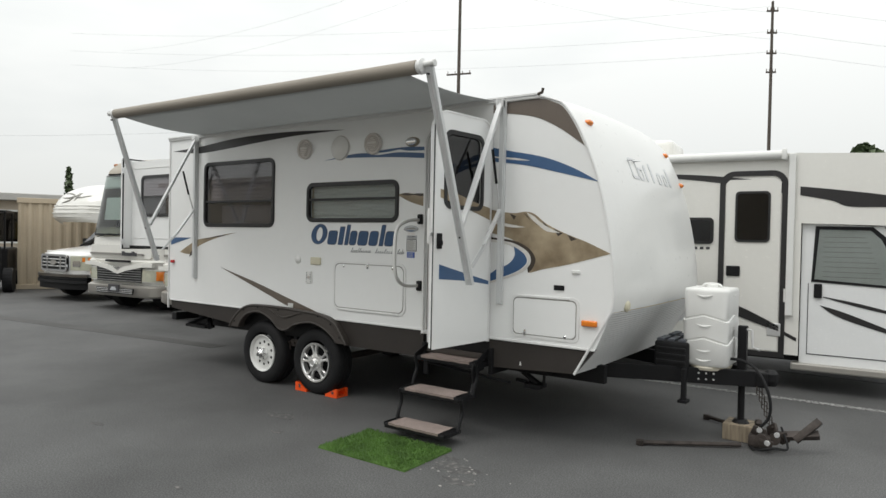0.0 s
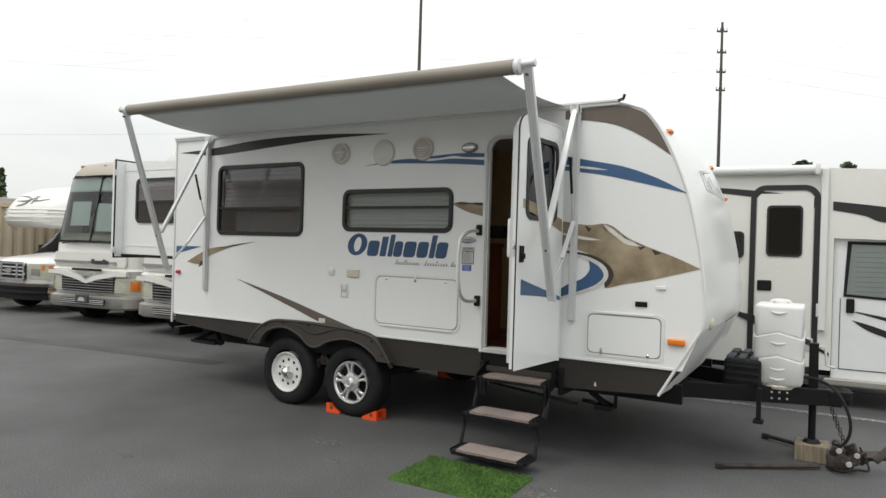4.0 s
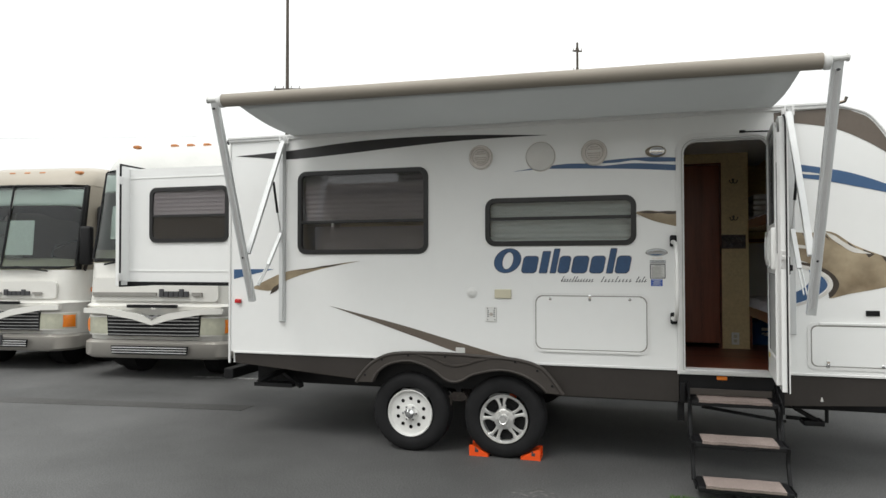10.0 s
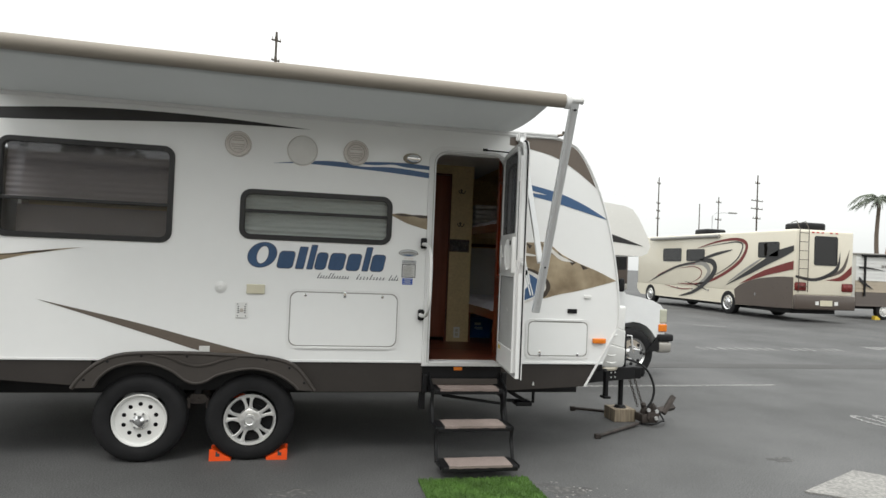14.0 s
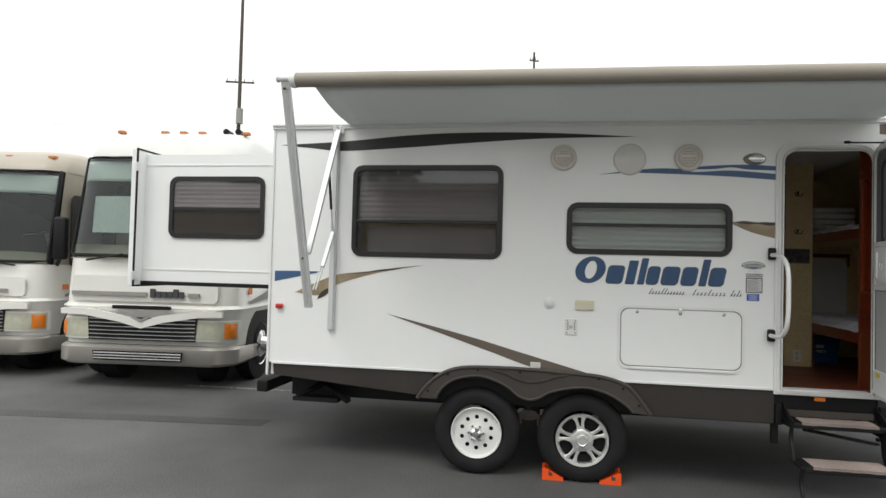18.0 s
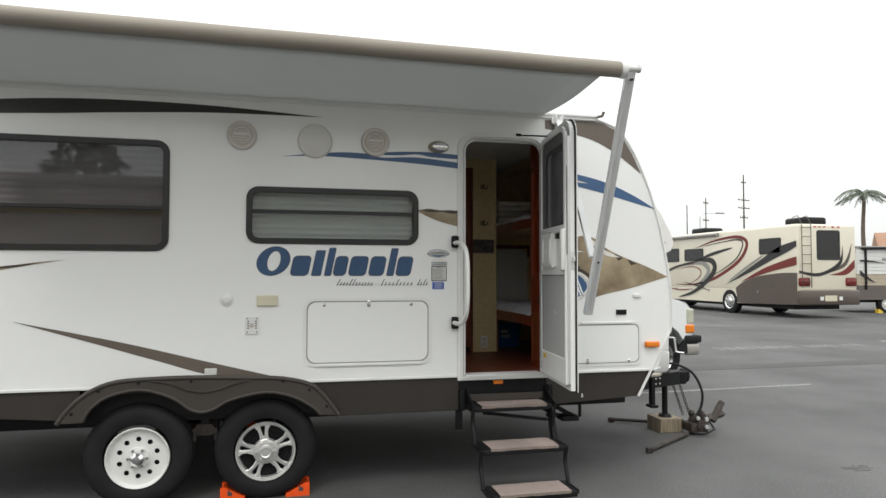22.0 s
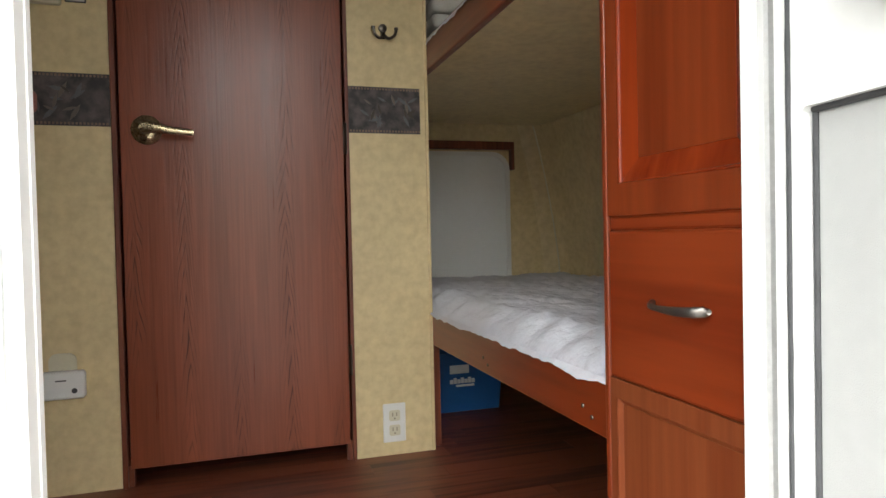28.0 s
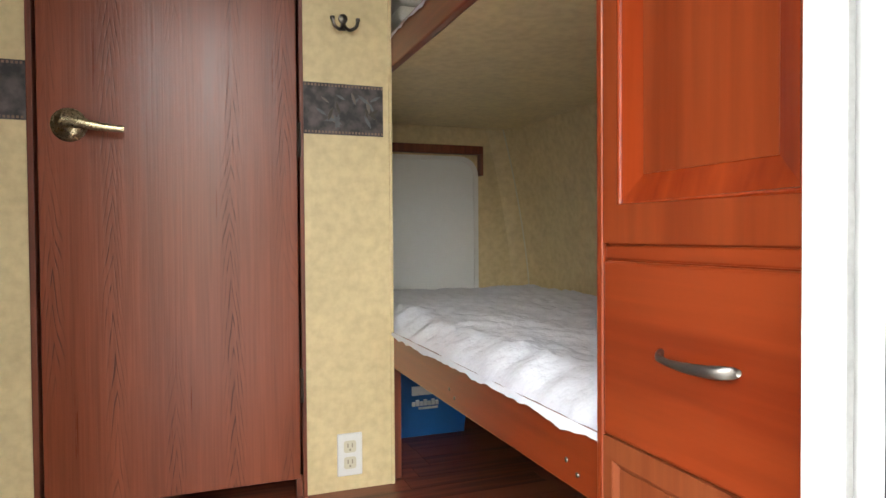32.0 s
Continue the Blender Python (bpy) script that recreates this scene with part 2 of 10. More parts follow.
tr_ = mt.nodes.new("ShaderNodeBsdfTranslucent")
tr_.inputs["Color"].default_value = (0.62, 0.63, 0.62, 1)
mx_ = mt.nodes.new("ShaderNodeMixShader")
mx_.inputs["Fac"].default_value = 0.35
mt.links.new(mt.nodes["Principled BSDF"].outputs["BSDF"], mx_.inputs[1])
mt.links.new(tr_.outputs["BSDF"], mx_.inputs[2])
mt.links.new(mx_.outputs["Shader"], mt.nodes["Material Output"].inputs["Surface"])
M_ROLLER = pmat("tan_rolled_vinyl", (0.27, 0.24, 0.20), 0.6, var=0.09, scale=5, stretch=(0.3, 3, 3))
M_BLUE = pmat("blue_vinyl", (0.048, 0.108, 0.225), 0.32, var=0.06, scale=4)
M_MARKBLUE = pmat("deep_blue_vinyl", (0.034, 0.080, 0.168), 0.32, var=0.22, scale=3)
M_NAVY = pmat("navy_outline_vinyl", (0.010, 0.014, 0.032), 0.35, var=0.05)
M_SILVER = pmat("pale_silver_vinyl", (0.50, 0.52, 0.54), 0.35, var=0.08, scale=12)
M_GRAPHITE = pmat("black_vinyl", (0.022, 0.021, 0.022), 0.35, var=0.15, scale=3)
M_BROWNV = pmat("brown_vinyl", (0.13, 0.105, 0.085), 0.38, var=0.12, scale=3)
M_TAN = speckled("rocky_tan_vinyl", (0.19, 0.14, 0.085), (0.37, 0.30, 0.20), 5, 0.4, 0.02, 0.28, 2.2, (0.32, 0.66))
M_TANDARK = pmat("dark_rock_vinyl", (0.045, 0.033, 0.024), 0.42, var=0.4, scale=14)
M_SNOW = pmat("snow_vinyl", (0.66, 0.64, 0.60), 0.4, var=0.15, scale=14)
M_RED = pmat("red_lens", (0.50, 0.012, 0.015), 0.15, var=0.05, coat=0.5)
M_AMBER = pmat("amber_lens", (0.78, 0.21, 0.015), 0.16, var=0.05, coat=0.5)
M_LAMPTAN = pmat("dull_amber_lens", (0.45, 0.17, 0.05), 0.35, var=0.2, scale=9)
M_ORANGE = pmat("orange_plastic", (0.84, 0.088, 0.010), 0.42, var=0.08, scale=9)
M_GRIMY = pmat("grimy_grey_seal", (0.045, 0.045, 0.048), 0.7, var=0.35, scale=30)
M_GASKET = pmat("pale_grey_seal", (0.50, 0.50, 0.49), 0.7, var=0.2, scale=12)
M_IVORY = pmat("ivory_plastic", (0.62, 0.58, 0.44), 0.4, var=0.05, scale=9)
M_LENS = pmat("milky_lens", (0.70, 0.69, 0.66), 0.25, var=0.05, scale=9, coat=0.4)
M_BEIGE = pmat("beige_speaker_plastic", (0.73, 0.69, 0.65), 0.45, var=0.05, scale=9)
M_SPEAKERGREY = pmat("grey_beige_plastic", (0.50, 0.46, 0.42), 0.5, var=0.08, scale=9)
M_BATTERY = pmat("slate_grey_plastic", (0.075, 0.082, 0.095), 0.55, var=0.12, scale=9)
M_WOODBLOCK = wood("weathered_block", (0.13, 0.105, 0.075), (0.34, 0.28, 0.20), (30, 30, 3), 0.8, 0.0)
M_RUST = pmat("rusty_steel", (0.055, 0.045, 0.040), 0.6, metal=0.4, var=0.5, scale=14, bump=0.2, bscale=60)
M_TREAD = speckled("step_carpet", (0.235, 0.185, 0.165), (0.33, 0.27, 0.245), 190, 0.95, 0.6, 0.16, 4)
M_TURF = pmat("artificial_turf", (0.072, 0.150, 0.026), 0.75, var=0.5, scale=5)
M_WALLPAPER = speckled("tan_mottled_wallboard", (0.60, 0.475, 0.258), (0.70, 0.568, 0.320), 38, 0.5, 0.02, 0.07, 9, (0.30, 0.62))
M_BAND = speckled("dark_leaf_border", (0.030, 0.026, 0.028), (0.105, 0.085, 0.080), 30, 0.6, 0.03, 0.35, 9, (0.40, 0.64))
M_BANDEDGE = pmat("border_edging", (0.20, 0.13, 0.09), 0.6, var=0.3, scale=40)
def laminate(name, dark, light, line, rough, spec):
    """Printed wood laminate: fine upright streaks with nested cathedral lines where the board was cut through its rings."""
    m = bpy.data.materials.new(name)
    m.use_nodes = True
    n, l = m.node_tree.nodes, m.node_tree.links
    p = n["Principled BSDF"]
    p.inputs["Specular IOR Level"].default_value = spec
    co = n.new("ShaderNodeTexCoord")

    def field(scale, detail, warp=0.0):
        mp, t = n.new("ShaderNodeMapping"), n.new("ShaderNodeTexNoise")
        mp.inputs["Scale"].default_value = scale
        t.inputs["Scale"].default_value, t.inputs["Detail"].default_value, t.inputs["Distortion"].default_value = 1.0, detail, warp
        l.new(co.outputs["Object"], mp.inputs["Vector"])
        l.new(mp.outputs["Vector"], t.inputs["Vector"])
        return t.outputs["Fac"]

    def calc(op, a, b, c=None):
        q = n.new("ShaderNodeMath")
        q.operation = op
        for k, v in enumerate((a, b, c)):
            if v is None:
                continue
            if isinstance(v, (int, float)):
                q.inputs[k].default_value = v
            else:
                l.new(v, q.inputs[k])
        return q.outputs["Value"]

    def span(v, lo, hi, a=0.0, b=1.0):
        r = n.new("ShaderNodeMapRange")
        for k, q in (("From Min", lo), ("From Max", hi), ("To Min", a), ("To Max", b)):
            r.inputs[k].default_value = q
        l.new(v, r.inputs["Value"])
        return r.outputs["Result"]

    axes = n.new("ShaderNodeSeparateXYZ")
    l.new(co.outputs["Object"], axes.inputs["Vector"])
    # distance from the heart of each flat-sawn strip, which wanders a little
    heart = calc("PINGPONG", calc("MULTIPLY_ADD", field((3, 3, 1.6), 2), 0.05, axes.outputs["X"]), 0.068)
    climb = calc("MULTIPLY_ADD", axes.outputs["Z"], 13.0, calc("MULTIPLY", field((14, 14, 2.2), 2), 5.0))
    rings = calc("PINGPONG", calc("MULTIPLY_ADD", heart, 95.0, climb), 0.5)
    lines = calc("MULTIPLY", span(rings, 0.17, 0.03), span(heart, 0.030, 0.012))
    lines = calc("MULTIPLY", lines, span(field((5.0, 5.0, 1.3), 2), 0.40, 0.58))
    lines = calc("MULTIPLY", lines, span(field((170, 170, 16), 2), 0.34, 0.56, 0.15, 1.0))
    tone = span(calc("MULTIPLY_ADD", field((170, 170, 4), 4), 0.6, calc("MULTIPLY", field((14, 14, 1.2), 3), 0.7)), 0.45, 0.85)
    mixes = []
    for _ in range(2):
        x = n.new("ShaderNodeMix")
        x.data_type = "RGBA"
        mixes.append(x)
    l.new(tone, mixes[0].inputs["Factor"])
    mixes[0].inputs["A"].default_value, mixes[0].inputs["B"].default_value = (*dark, 1), (*light, 1)
    l.new(lines, mixes[1].inputs["Factor"])
    l.new(mixes[0].outputs["Result"], mixes[1].inputs["A"])
    mixes[1].inputs["B"].default_value = (*line, 1)
    l.new(mixes[1].outputs["Result"], p.inputs["Base Color"])
    l.new(calc("MULTIPLY_ADD", lines, 0.35, calc("MULTIPLY_ADD", tone, 0.06, rough)), p.inputs["Roughness"])
    bp = n.new("ShaderNodeBump")
    bp.inputs["Strength"].default_value, bp.inputs["Distance"].default_value = 0.25, 0.001
    l.new(calc("SUBTRACT", tone, lines), bp.inputs["Height"])
    l.new(bp.outputs["Normal"], p.inputs["Normal"])
    return m


M_DOORWOOD = laminate("mahogany_laminate", (0.162, 0.036, 0.0145), (0.256, 0.065, 0.0285), (0.078, 0.019, 0.0085), 0.27, 0.42)
M_VARNISH = wood("varnished_cherry_moulding", (0.145, 0.0135, 0.0026), (0.24, 0.031, 0.0065), (70, 70, 4), 0.2, 0.7, ring=3, streak=0.6)
M_CASING = wood("mahogany_trim", (0.088, 0.020, 0.010), (0.195, 0.052, 0.024), (60, 60, 3), 0.4, 0.1)
M_CHERRY = wood("cherry_cabinet", (0.126, 0.0155, 0.0036), (0.214, 0.0365, 0.0092), (70, 70, 4), 0.28, 0.2, ring=3, streak=0.6)
M_CHERRYPALE = wood("pale_cherry_panel", (0.140, 0.026, 0.0075), (0.198, 0.050, 0.0160), (130, 130, 4), 0.36, 0.10, ring=3, streak=0.5)
M_CHERRYX = wood("cherry_rail", (0.132, 0.0140, 0.0031), (0.212, 0.0320, 0.0074), (70, 4, 70), 0.3, 0.18, ring=3, streak=0.6)
M_PLANK = wood("red_brown_plank", (0.066, 0.0145, 0.0075), (0.198, 0.054, 0.0265), (5.5, 75, 75), 0.44, 0.03, ring=3, random_piece=0.48, streak=0.9)
M_SHEET = pmat("white_sheet", (0.73, 0.74, 0.81), 0.9, var=0.03, scale=4, bump=0.7, bscale=24)
M_INNERWHITE = pmat("white_inner_panel", (0.76, 0.78, 0.78), 0.5, var=0.03, scale=4)
M_BLUETUB = pmat("blue_plastic", (0.012, 0.10, 0.30), 0.4, var=0.1, scale=5)
M_PAPER = pmat("paper_label", (0.62, 0.62, 0.60), 0.6, var=0.08, scale=30)
M_PRINT = pmat("dark_print", (0.05, 0.05, 0.055), 0.6, var=0.1)
M_STICKERBLUE = pmat("blue_sticker", (0.03, 0.09, 0.42), 0.4, var=0.05)
M_BRONZE = pmat("dark_bronze", (0.10, 0.085, 0.07), 0.32, metal=0.85, var=0.3, scale=20)
M_PULL = pmat("brushed_pewter", (0.17, 0.155, 0.14), 0.32, metal=0.9, var=0.2, scale=30)
M_BRASS = pmat("antique_brass", (0.42, 0.35, 0.22), 0.28, metal=0.95, var=0.15, scale=18)
M_PLASTIC = pmat("white_plastic", (0.74, 0.74, 0.72), 0.38, var=0.03, scale=7)
M_SCREEN = pmat("grey_insect_screen", (0.42, 0.425, 0.415), 0.75, var=0.06, scale=4, bump=0.2, bscale=900)
M_VENT = pmat("tan_vent_metal", (0.31, 0.27, 0.205), 0.5, var=0.08, scale=9)
M_CREAM = pmat("cream_gelcoat", (0.72, 0.67, 0.55), 0.25, var=0.03, scale=1.2, coat=0.3)
M_RVBROWN = pmat("brown_gelcoat", (0.088, 0.068, 0.056), 0.3, var=0.06, scale=1.2, coat=0.3)
M_RVRED = pmat("dark_red_vinyl", (0.16, 0.018, 0.015), 0.3, var=0.06)
M_OFFWHITE = pmat("off_white_gelcoat", (0.76, 0.75, 0.71), 0.25, var=0.03, scale=1.4, coat=0.3)
# off-white darkened against the overhead light, so cap and upper walls don't clip
M_DIMWHITE = pmat("dimmed_white_roof", (0.56, 0.56, 0.535), 0.4, var=0.06, scale=2)
M_FAINT = pmat("pale_silver_lettering", (0.62, 0.63, 0.64), 0.3, var=0.04, scale=9)
M_TAUPE = pmat("taupe_roof_paint", (0.36, 0.32, 0.26), 0.4, var=0.06, scale=2)
M_GREYV = pmat("grey_vinyl", (0.28, 0.27, 0.25), 0.4, var=0.08)
M_SILVERCAR = pmat("silver_paint", (0.80, 0.81, 0.81), 0.25, metal=0.0, var=0.03, coat=0.5)
M_CARPAINT = pmat("white_car_paint", (0.78, 0.78, 0.77), 0.2, var=0.02, coat=0.6)
M_BUMPER = pmat("dull_metal_bumper", (0.40, 0.38, 0.35), 0.32, metal=0.45, var=0.06, scale=3)
M_HEAD = pmat("headlamp_lens", (0.50, 0.50, 0.40), 0.08, var=0.15, scale=12, coat=0.8)
M_FENCE = pmat("tan_corrugated_steel", (0.54, 0.45, 0.33), 0.55, var=0.08, scale=2)
M_POLE = pmat("weathered_timber_pole", (0.085, 0.070, 0.058), 0.85, var=0.25, scale=6, stretch=(1, 1, 0.1))
M_WIRE = pmat("dull_cable", (0.55, 0.56, 0.57), 0.6, var=0.05)
M_LEAF = pmat("green_leaves", (0.075, 0.105, 0.050), 0.6, var=0.4, scale=3)
M_PALMLEAF = pmat("palm_fronds", (0.135, 0.155, 0.115), 0.55, var=0.35, scale=4)
M_TRUNK = pmat("tree_bark", (0.14, 0.11, 0.085), 0.9, var=0.3, scale=8, bump=0.4, bscale=20)
M_ROOFTILE = pmat("terracotta_tiles", (0.36, 0.20, 0.125), 0.7, var=0.2, scale=8, stretch=(1, 6, 6))
M_STUCCO = pmat("beige_stucco", (0.50, 0.44, 0.36), 0.85, var=0.06, scale=2, bump=0.1, bscale=30)
M_MAROON = pmat("plum_leaves", (0.070, 0.030, 0.040), 0.6, var=0.4, scale=3)
M_CONCRETE = speckled("pale_concrete", (0.22, 0.215, 0.205), (0.33, 0.32, 0.30), 40, 0.85, 0.3, 0.12, 2)
M_YELLOW = pmat("yellow_plastic", (0.70, 0.50, 0.05), 0.45, var=0.06)
M_SIDING = pmat("grey_white_siding", (0.66, 0.66, 0.64), 0.4, var=0.03, scale=2)
M_SIDINGTAN = pmat("tan_siding", (0.40, 0.34, 0.26), 0.45, var=0.05, scale=2)
M_ROOFGREY = pmat("grey_flat_roofing", (0.45, 0.44, 0.42), 0.8, var=0.1, scale=2)
M_MESH = pmat("dark_insect_mesh", (0.10, 0.10, 0.105), 0.7, var=0.05, scale=4)
mn, ml = M_MESH.node_tree.nodes, M_MESH.node_tree.links
gap_ = mn.new("ShaderNodeBsdfTransparent")
weave_ = mn.new("ShaderNodeMixShader")
weave_.inputs["Fac"].default_value = 0.42
ml.new(gap_.outputs["BSDF"], weave_.inputs[1])
ml.new(mn["Principled BSDF"].outputs["BSDF"], weave_.inputs[2])
ml.new(weave_.outputs["Shader"], mn["Material Output"].inputs["Surface"])


# ---- building tools ----
SHIFT = Matrix.Identity(4)  # where a group of parts stands


def part(name, bm, material, parent=None, label="", smooth=None, kind=""):
    """Links a bmesh as one mesh object, under a thing or a part where one is given."""
    bmesh.ops.recalc_face_normals(bm, faces=bm.faces[:])
    bm.transform(SHIFT)
    me = bpy.data.meshes.new(name)
    bm.to_mesh(me)
    bm.free()
    me.materials.append(material)
    ob = new(name, me)
    if smooth:
        me.shade_smooth()
        me.set_sharp_from_angle(angle=radians(smooth))
    if parent is not None:
        ob.parent = parent
        ob.matrix_parent_inverse = parent.matrix_basis.inverted()
    if label or kind:
        tagged(ob, label=label, kind=kind)
    return ob


def thing(name, label, category, at=(0, 0, 0), group="", kind=""):
    """An Empty at the foot of a thing, to hold its parts."""
    ob = new(name)
    ob.location = SHIFT @ Vector(at)
    bpy.context.view_layer.update()
    return tagged(ob, label, category, group, kind)


def solo(name, bm, material, label, category, smooth=None, kind="", group=""):
    """A thing that is a single mesh."""
    return tagged(part(name, bm, material, smooth=smooth), label, category, group, kind)


def B():
    return bmesh.new()


def box(bm, x0, x1, y0, y1, z0, z1, bevel=0.0, seg=2):
    vs = [bm.verts.new((x, y, z)) for x in (x0, x1) for y in (y0, y1) for z in (z0, z1)]
    fs = [bm.faces.new([vs[i] for i in q]) for q in ((0, 1, 3, 2), (4, 6, 7, 5), (0, 4, 5, 1), (2, 3, 7, 6), (0, 2, 6, 4), (1, 5, 7, 3))]
    if bevel:
        es = list({e for f in fs for e in f.edges})
        bmesh.ops.bevel(bm, geom=es, offset=bevel, segments=seg, affect="EDGES", profile=0.5)
    return bm


def at3(p, d, plane):
    """A point of a flat outline, at depth d across it."""
    return (p[0], d, p[1]) if plane == "xz" else (d, p[0], p[1]) if plane == "yz" else (p[0], p[1], d)


def plate(bm, outer, d0, d1, plane="xz", holes=()):
    """A flat outline with holes, made thick from depth d0 to depth d1."""
    loops = [outer, *holes]
    rims = []
    for d in (d0, d1):
        rims.append([[bm.verts.new(at3(p, d, plane)) for p in lp] for lp in loops])
    for rim in rims:
        if len(loops) == 1 and len(outer) < 5:
            bm.faces.new(rim[0])
            continue
        es = [bm.edges.new((lp[i], lp[(i + 1) % len(lp)])) for lp in rim for i in range(len(lp))]
        bmesh.ops.triangle_fill(bm, edges=es, use_beauty=True)
    for a, b in zip(*rims):
        for i in range(len(a)):
            j = (i + 1) % len(a)
            bm.faces.new((a[i], a[j], b[j], b[i]))
    return bm


def rrect(x0, x1, z0, z1, r, n=5, corners=(1, 1, 1, 1)):
    """A rectangle with round corners: low left, low right, top right, top left."""
    out = []
    for k, (cx, cz) in enumerate(((x0 + r, z0 + r), (x1 - r, z0 + r), (x1 - r, z1 - r), (x0 + r, z1 - r))):
        if not corners[k]:
            out.append(((x0, z0), (x1, z0), (x1, z1), (x0, z1))[k])
            continue
        for i in range(n + 1):
            a = radians(180 + 90 * k + 90 * i / n)
            out.append((cx + r * math.cos(a), cz + r * math.sin(a)))
    return out


def ellipse(cx, cz, rx, rz, n=28):
    return [(cx + rx * math.cos(math.tau * i / n), cz + rz * math.sin(math.tau * i / n)) for i in range(n)]


def smooth_line(pts, n=6):
    """A Catmull-Rom line through the points."""
    out = []
    for i in range(len(pts) - 1):
        p0, p1, p2, p3 = pts[max(i - 1, 0)], pts[i], pts[i + 1], pts[min(i + 2, len(pts) - 1)]
        for k in range(n):
            t = k / n
            out.append(tuple(0.5 * (2 * b + (c - a) * t + (2 * a - 5 * b + 4 * c - d) * t * t + (3 * b - a - 3 * c + d) * t ** 3)
                             for a, b, c, d in zip(p0, p1, p2, p3)))
    out.append(tuple(pts[-1]))
    return out


def rod(bm, p0, p1, r0, r1=None, n=12, caps=True):
    """A straight round bar from p0 to p1."""
    p0, p1 = Vector(p0), Vector(p1)
    r1 = r0 if r1 is None else r1
    q = (p1 - p0).to_track_quat("Z", "Y")
    rings = [[bm.verts.new(p + q @ Vector((r * math.cos(math.tau * i / n), r * math.sin(math.tau * i / n), 0))) for i in range(n)]
             for p, r in ((p0, r0), (p1, r1))]
    for i in range(n):
        bm.faces.new((rings[0][i], rings[0][(i + 1) % n], rings[1][(i + 1) % n], rings[1][i]))
    if caps:
        bm.faces.new(rings[0])
        bm.faces.new(rings[1])
    return bm


def bar(bm, p0, p1, w, d, up=(1, 0, 0), bevel=0.004):
    """A straight square-edged bar from p0 to p1, w wide along up and d deep."""
    p0, p1 = Vector(p0), Vector(p1)
    ax = (p1 - p0).normalized()
    u = Vector(up)
    u = (u - ax * u.dot(ax)).normalized()
    v = ax.cross(u)
    vs = [bm.verts.new(p + u * (su * w / 2) + v * (sv * d / 2)) for p in (p0, p1) for su, sv in ((-1, -1), (1, -1), (1, 1), (-1, 1))]
    fs = [bm.faces.new([vs[i] for i in q]) for q in ((0, 1, 2, 3), (4, 7, 6, 5), (0, 4, 5, 1), (1, 5, 6, 2), (2, 6, 7, 3), (3, 7, 4, 0))]
    if bevel:
        bmesh.ops.bevel(bm, geom=list({e for f in fs for e in f.edges}), offset=bevel, segments=2, affect="EDGES", profile=0.5)
    return bm


def tube(bm, pts, r, n=8, closed=False):
    """A round bar bent along the points."""
    pts = [Vector(p) for p in pts]
    rings, side = [], None
    for i, p in enumerate(pts):
        a, b = pts[max(i - 1, 0)], pts[min(i + 1, len(pts) - 1)]
        ax = (b - a).normalized()
        ref = side if side is not None else (Vector((0, 0, 1)) if abs(ax.z) < 0.9 else Vector((1, 0, 0)))
        side = (ref - ax * ref.dot(ax)).normalized()
        other = ax.cross(side)
        rr = r[i] if isinstance(r, (list, tuple)) else r
        rings.append([bm.verts.new(p + side * (rr * math.cos(math.tau * k / n)) + other * (rr * math.sin(math.tau * k / n))) for k in range(n)])
    for a, b in zip(rings, rings[1:]):
        for k in range(n):
            bm.faces.new((a[k], a[(k + 1) % n], b[(k + 1) % n], b[k]))
    bm.faces.new(rings[0])
    bm.faces.new(rings[-1])
    return bm


def lathe(bm, profile, centre, axis="y", n=40, close=True):
    """Turns a profile of (radius, depth) about an axis through centre."""
    cx, cy, cz = centre
    rings = []
    for r, d in profile:
        ring = []
        for i in range(n):
            a = math.tau * i / n
            c, s = r * math.cos(a), r * math.sin(a)
            ring.append(bm.verts.new((cx + c, cy + d, cz + s) if axis == "y" else (cx + d, cy + c, cz + s) if axis == "x" else (cx + c, cy + s, cz + d)))
        rings.append(ring)
    for a, b in zip(rings, rings[1:]):
        for i in range(n):
            bm.faces.new((a[i], a[(i + 1) % n], b[(i + 1) % n], b[i]))
    if close:
        for ring in (rings[0], rings[-1]):
            bm.faces.new(ring)
    return bm


def grid_skin(bm, rows, thick=None):
    """A skin over rows of points."""
    vs = [[bm.verts.new(p) for p in row] for row in rows]
    for a, b in zip(vs, vs[1:]):
        for i in range(len(a) - 1):
            bm.faces.new((a[i], a[i + 1], b[i + 1], b[i]))
    return vs


def wobble(bm, amount, scale=3.0, axis=2):
    for v in bm.verts:
        v.co[axis] += amount * noise.noise(v.co * scale)
    return bm


# ---- ground ----
bm = B()
box(bm, -900, 900, -900, 900, -0.4, 0.0)
ground = solo("ground", bm, M_ASPHALT, "worn dark grey asphalt of a vehicle lot", "ground", kind="structure")


def flat_patch(name, pts, material, z, label, category):
    bm = B()
    plate(bm, pts, z - 0.003, z, "xy")
    return solo(name, bm, material, label, category, kind="structure")


# ---- travel trailer ----
WIDE = 2.44
trailer = thing("travel_trailer", "white travel trailer with blue and tan graphics and open door", "travel trailer", (-1.2, 1.22, 0))
NOSE = [(1.05, 2.80), (1.17, 2.765), (1.27, 2.705), (1.41, 2.49), (1.555, 2.13), (1.655, 1.71), (1.705, 1.33), (1.685, 1.10), (1.57, 0.81)]
nose = smooth_line(NOSE, 4)
outline = [(-4.06, 0.81), *[(1.57 - 0.0, 0.81)], *nose[::-1][1:], (-4.085, 2.80)]
win_big = rrect(-3.34, -2.15, 1.755, 2.45, 0.06)
win_low = rrect(-1.585, -0.415, 1.81, 2.16, 0.06)
bm = B()
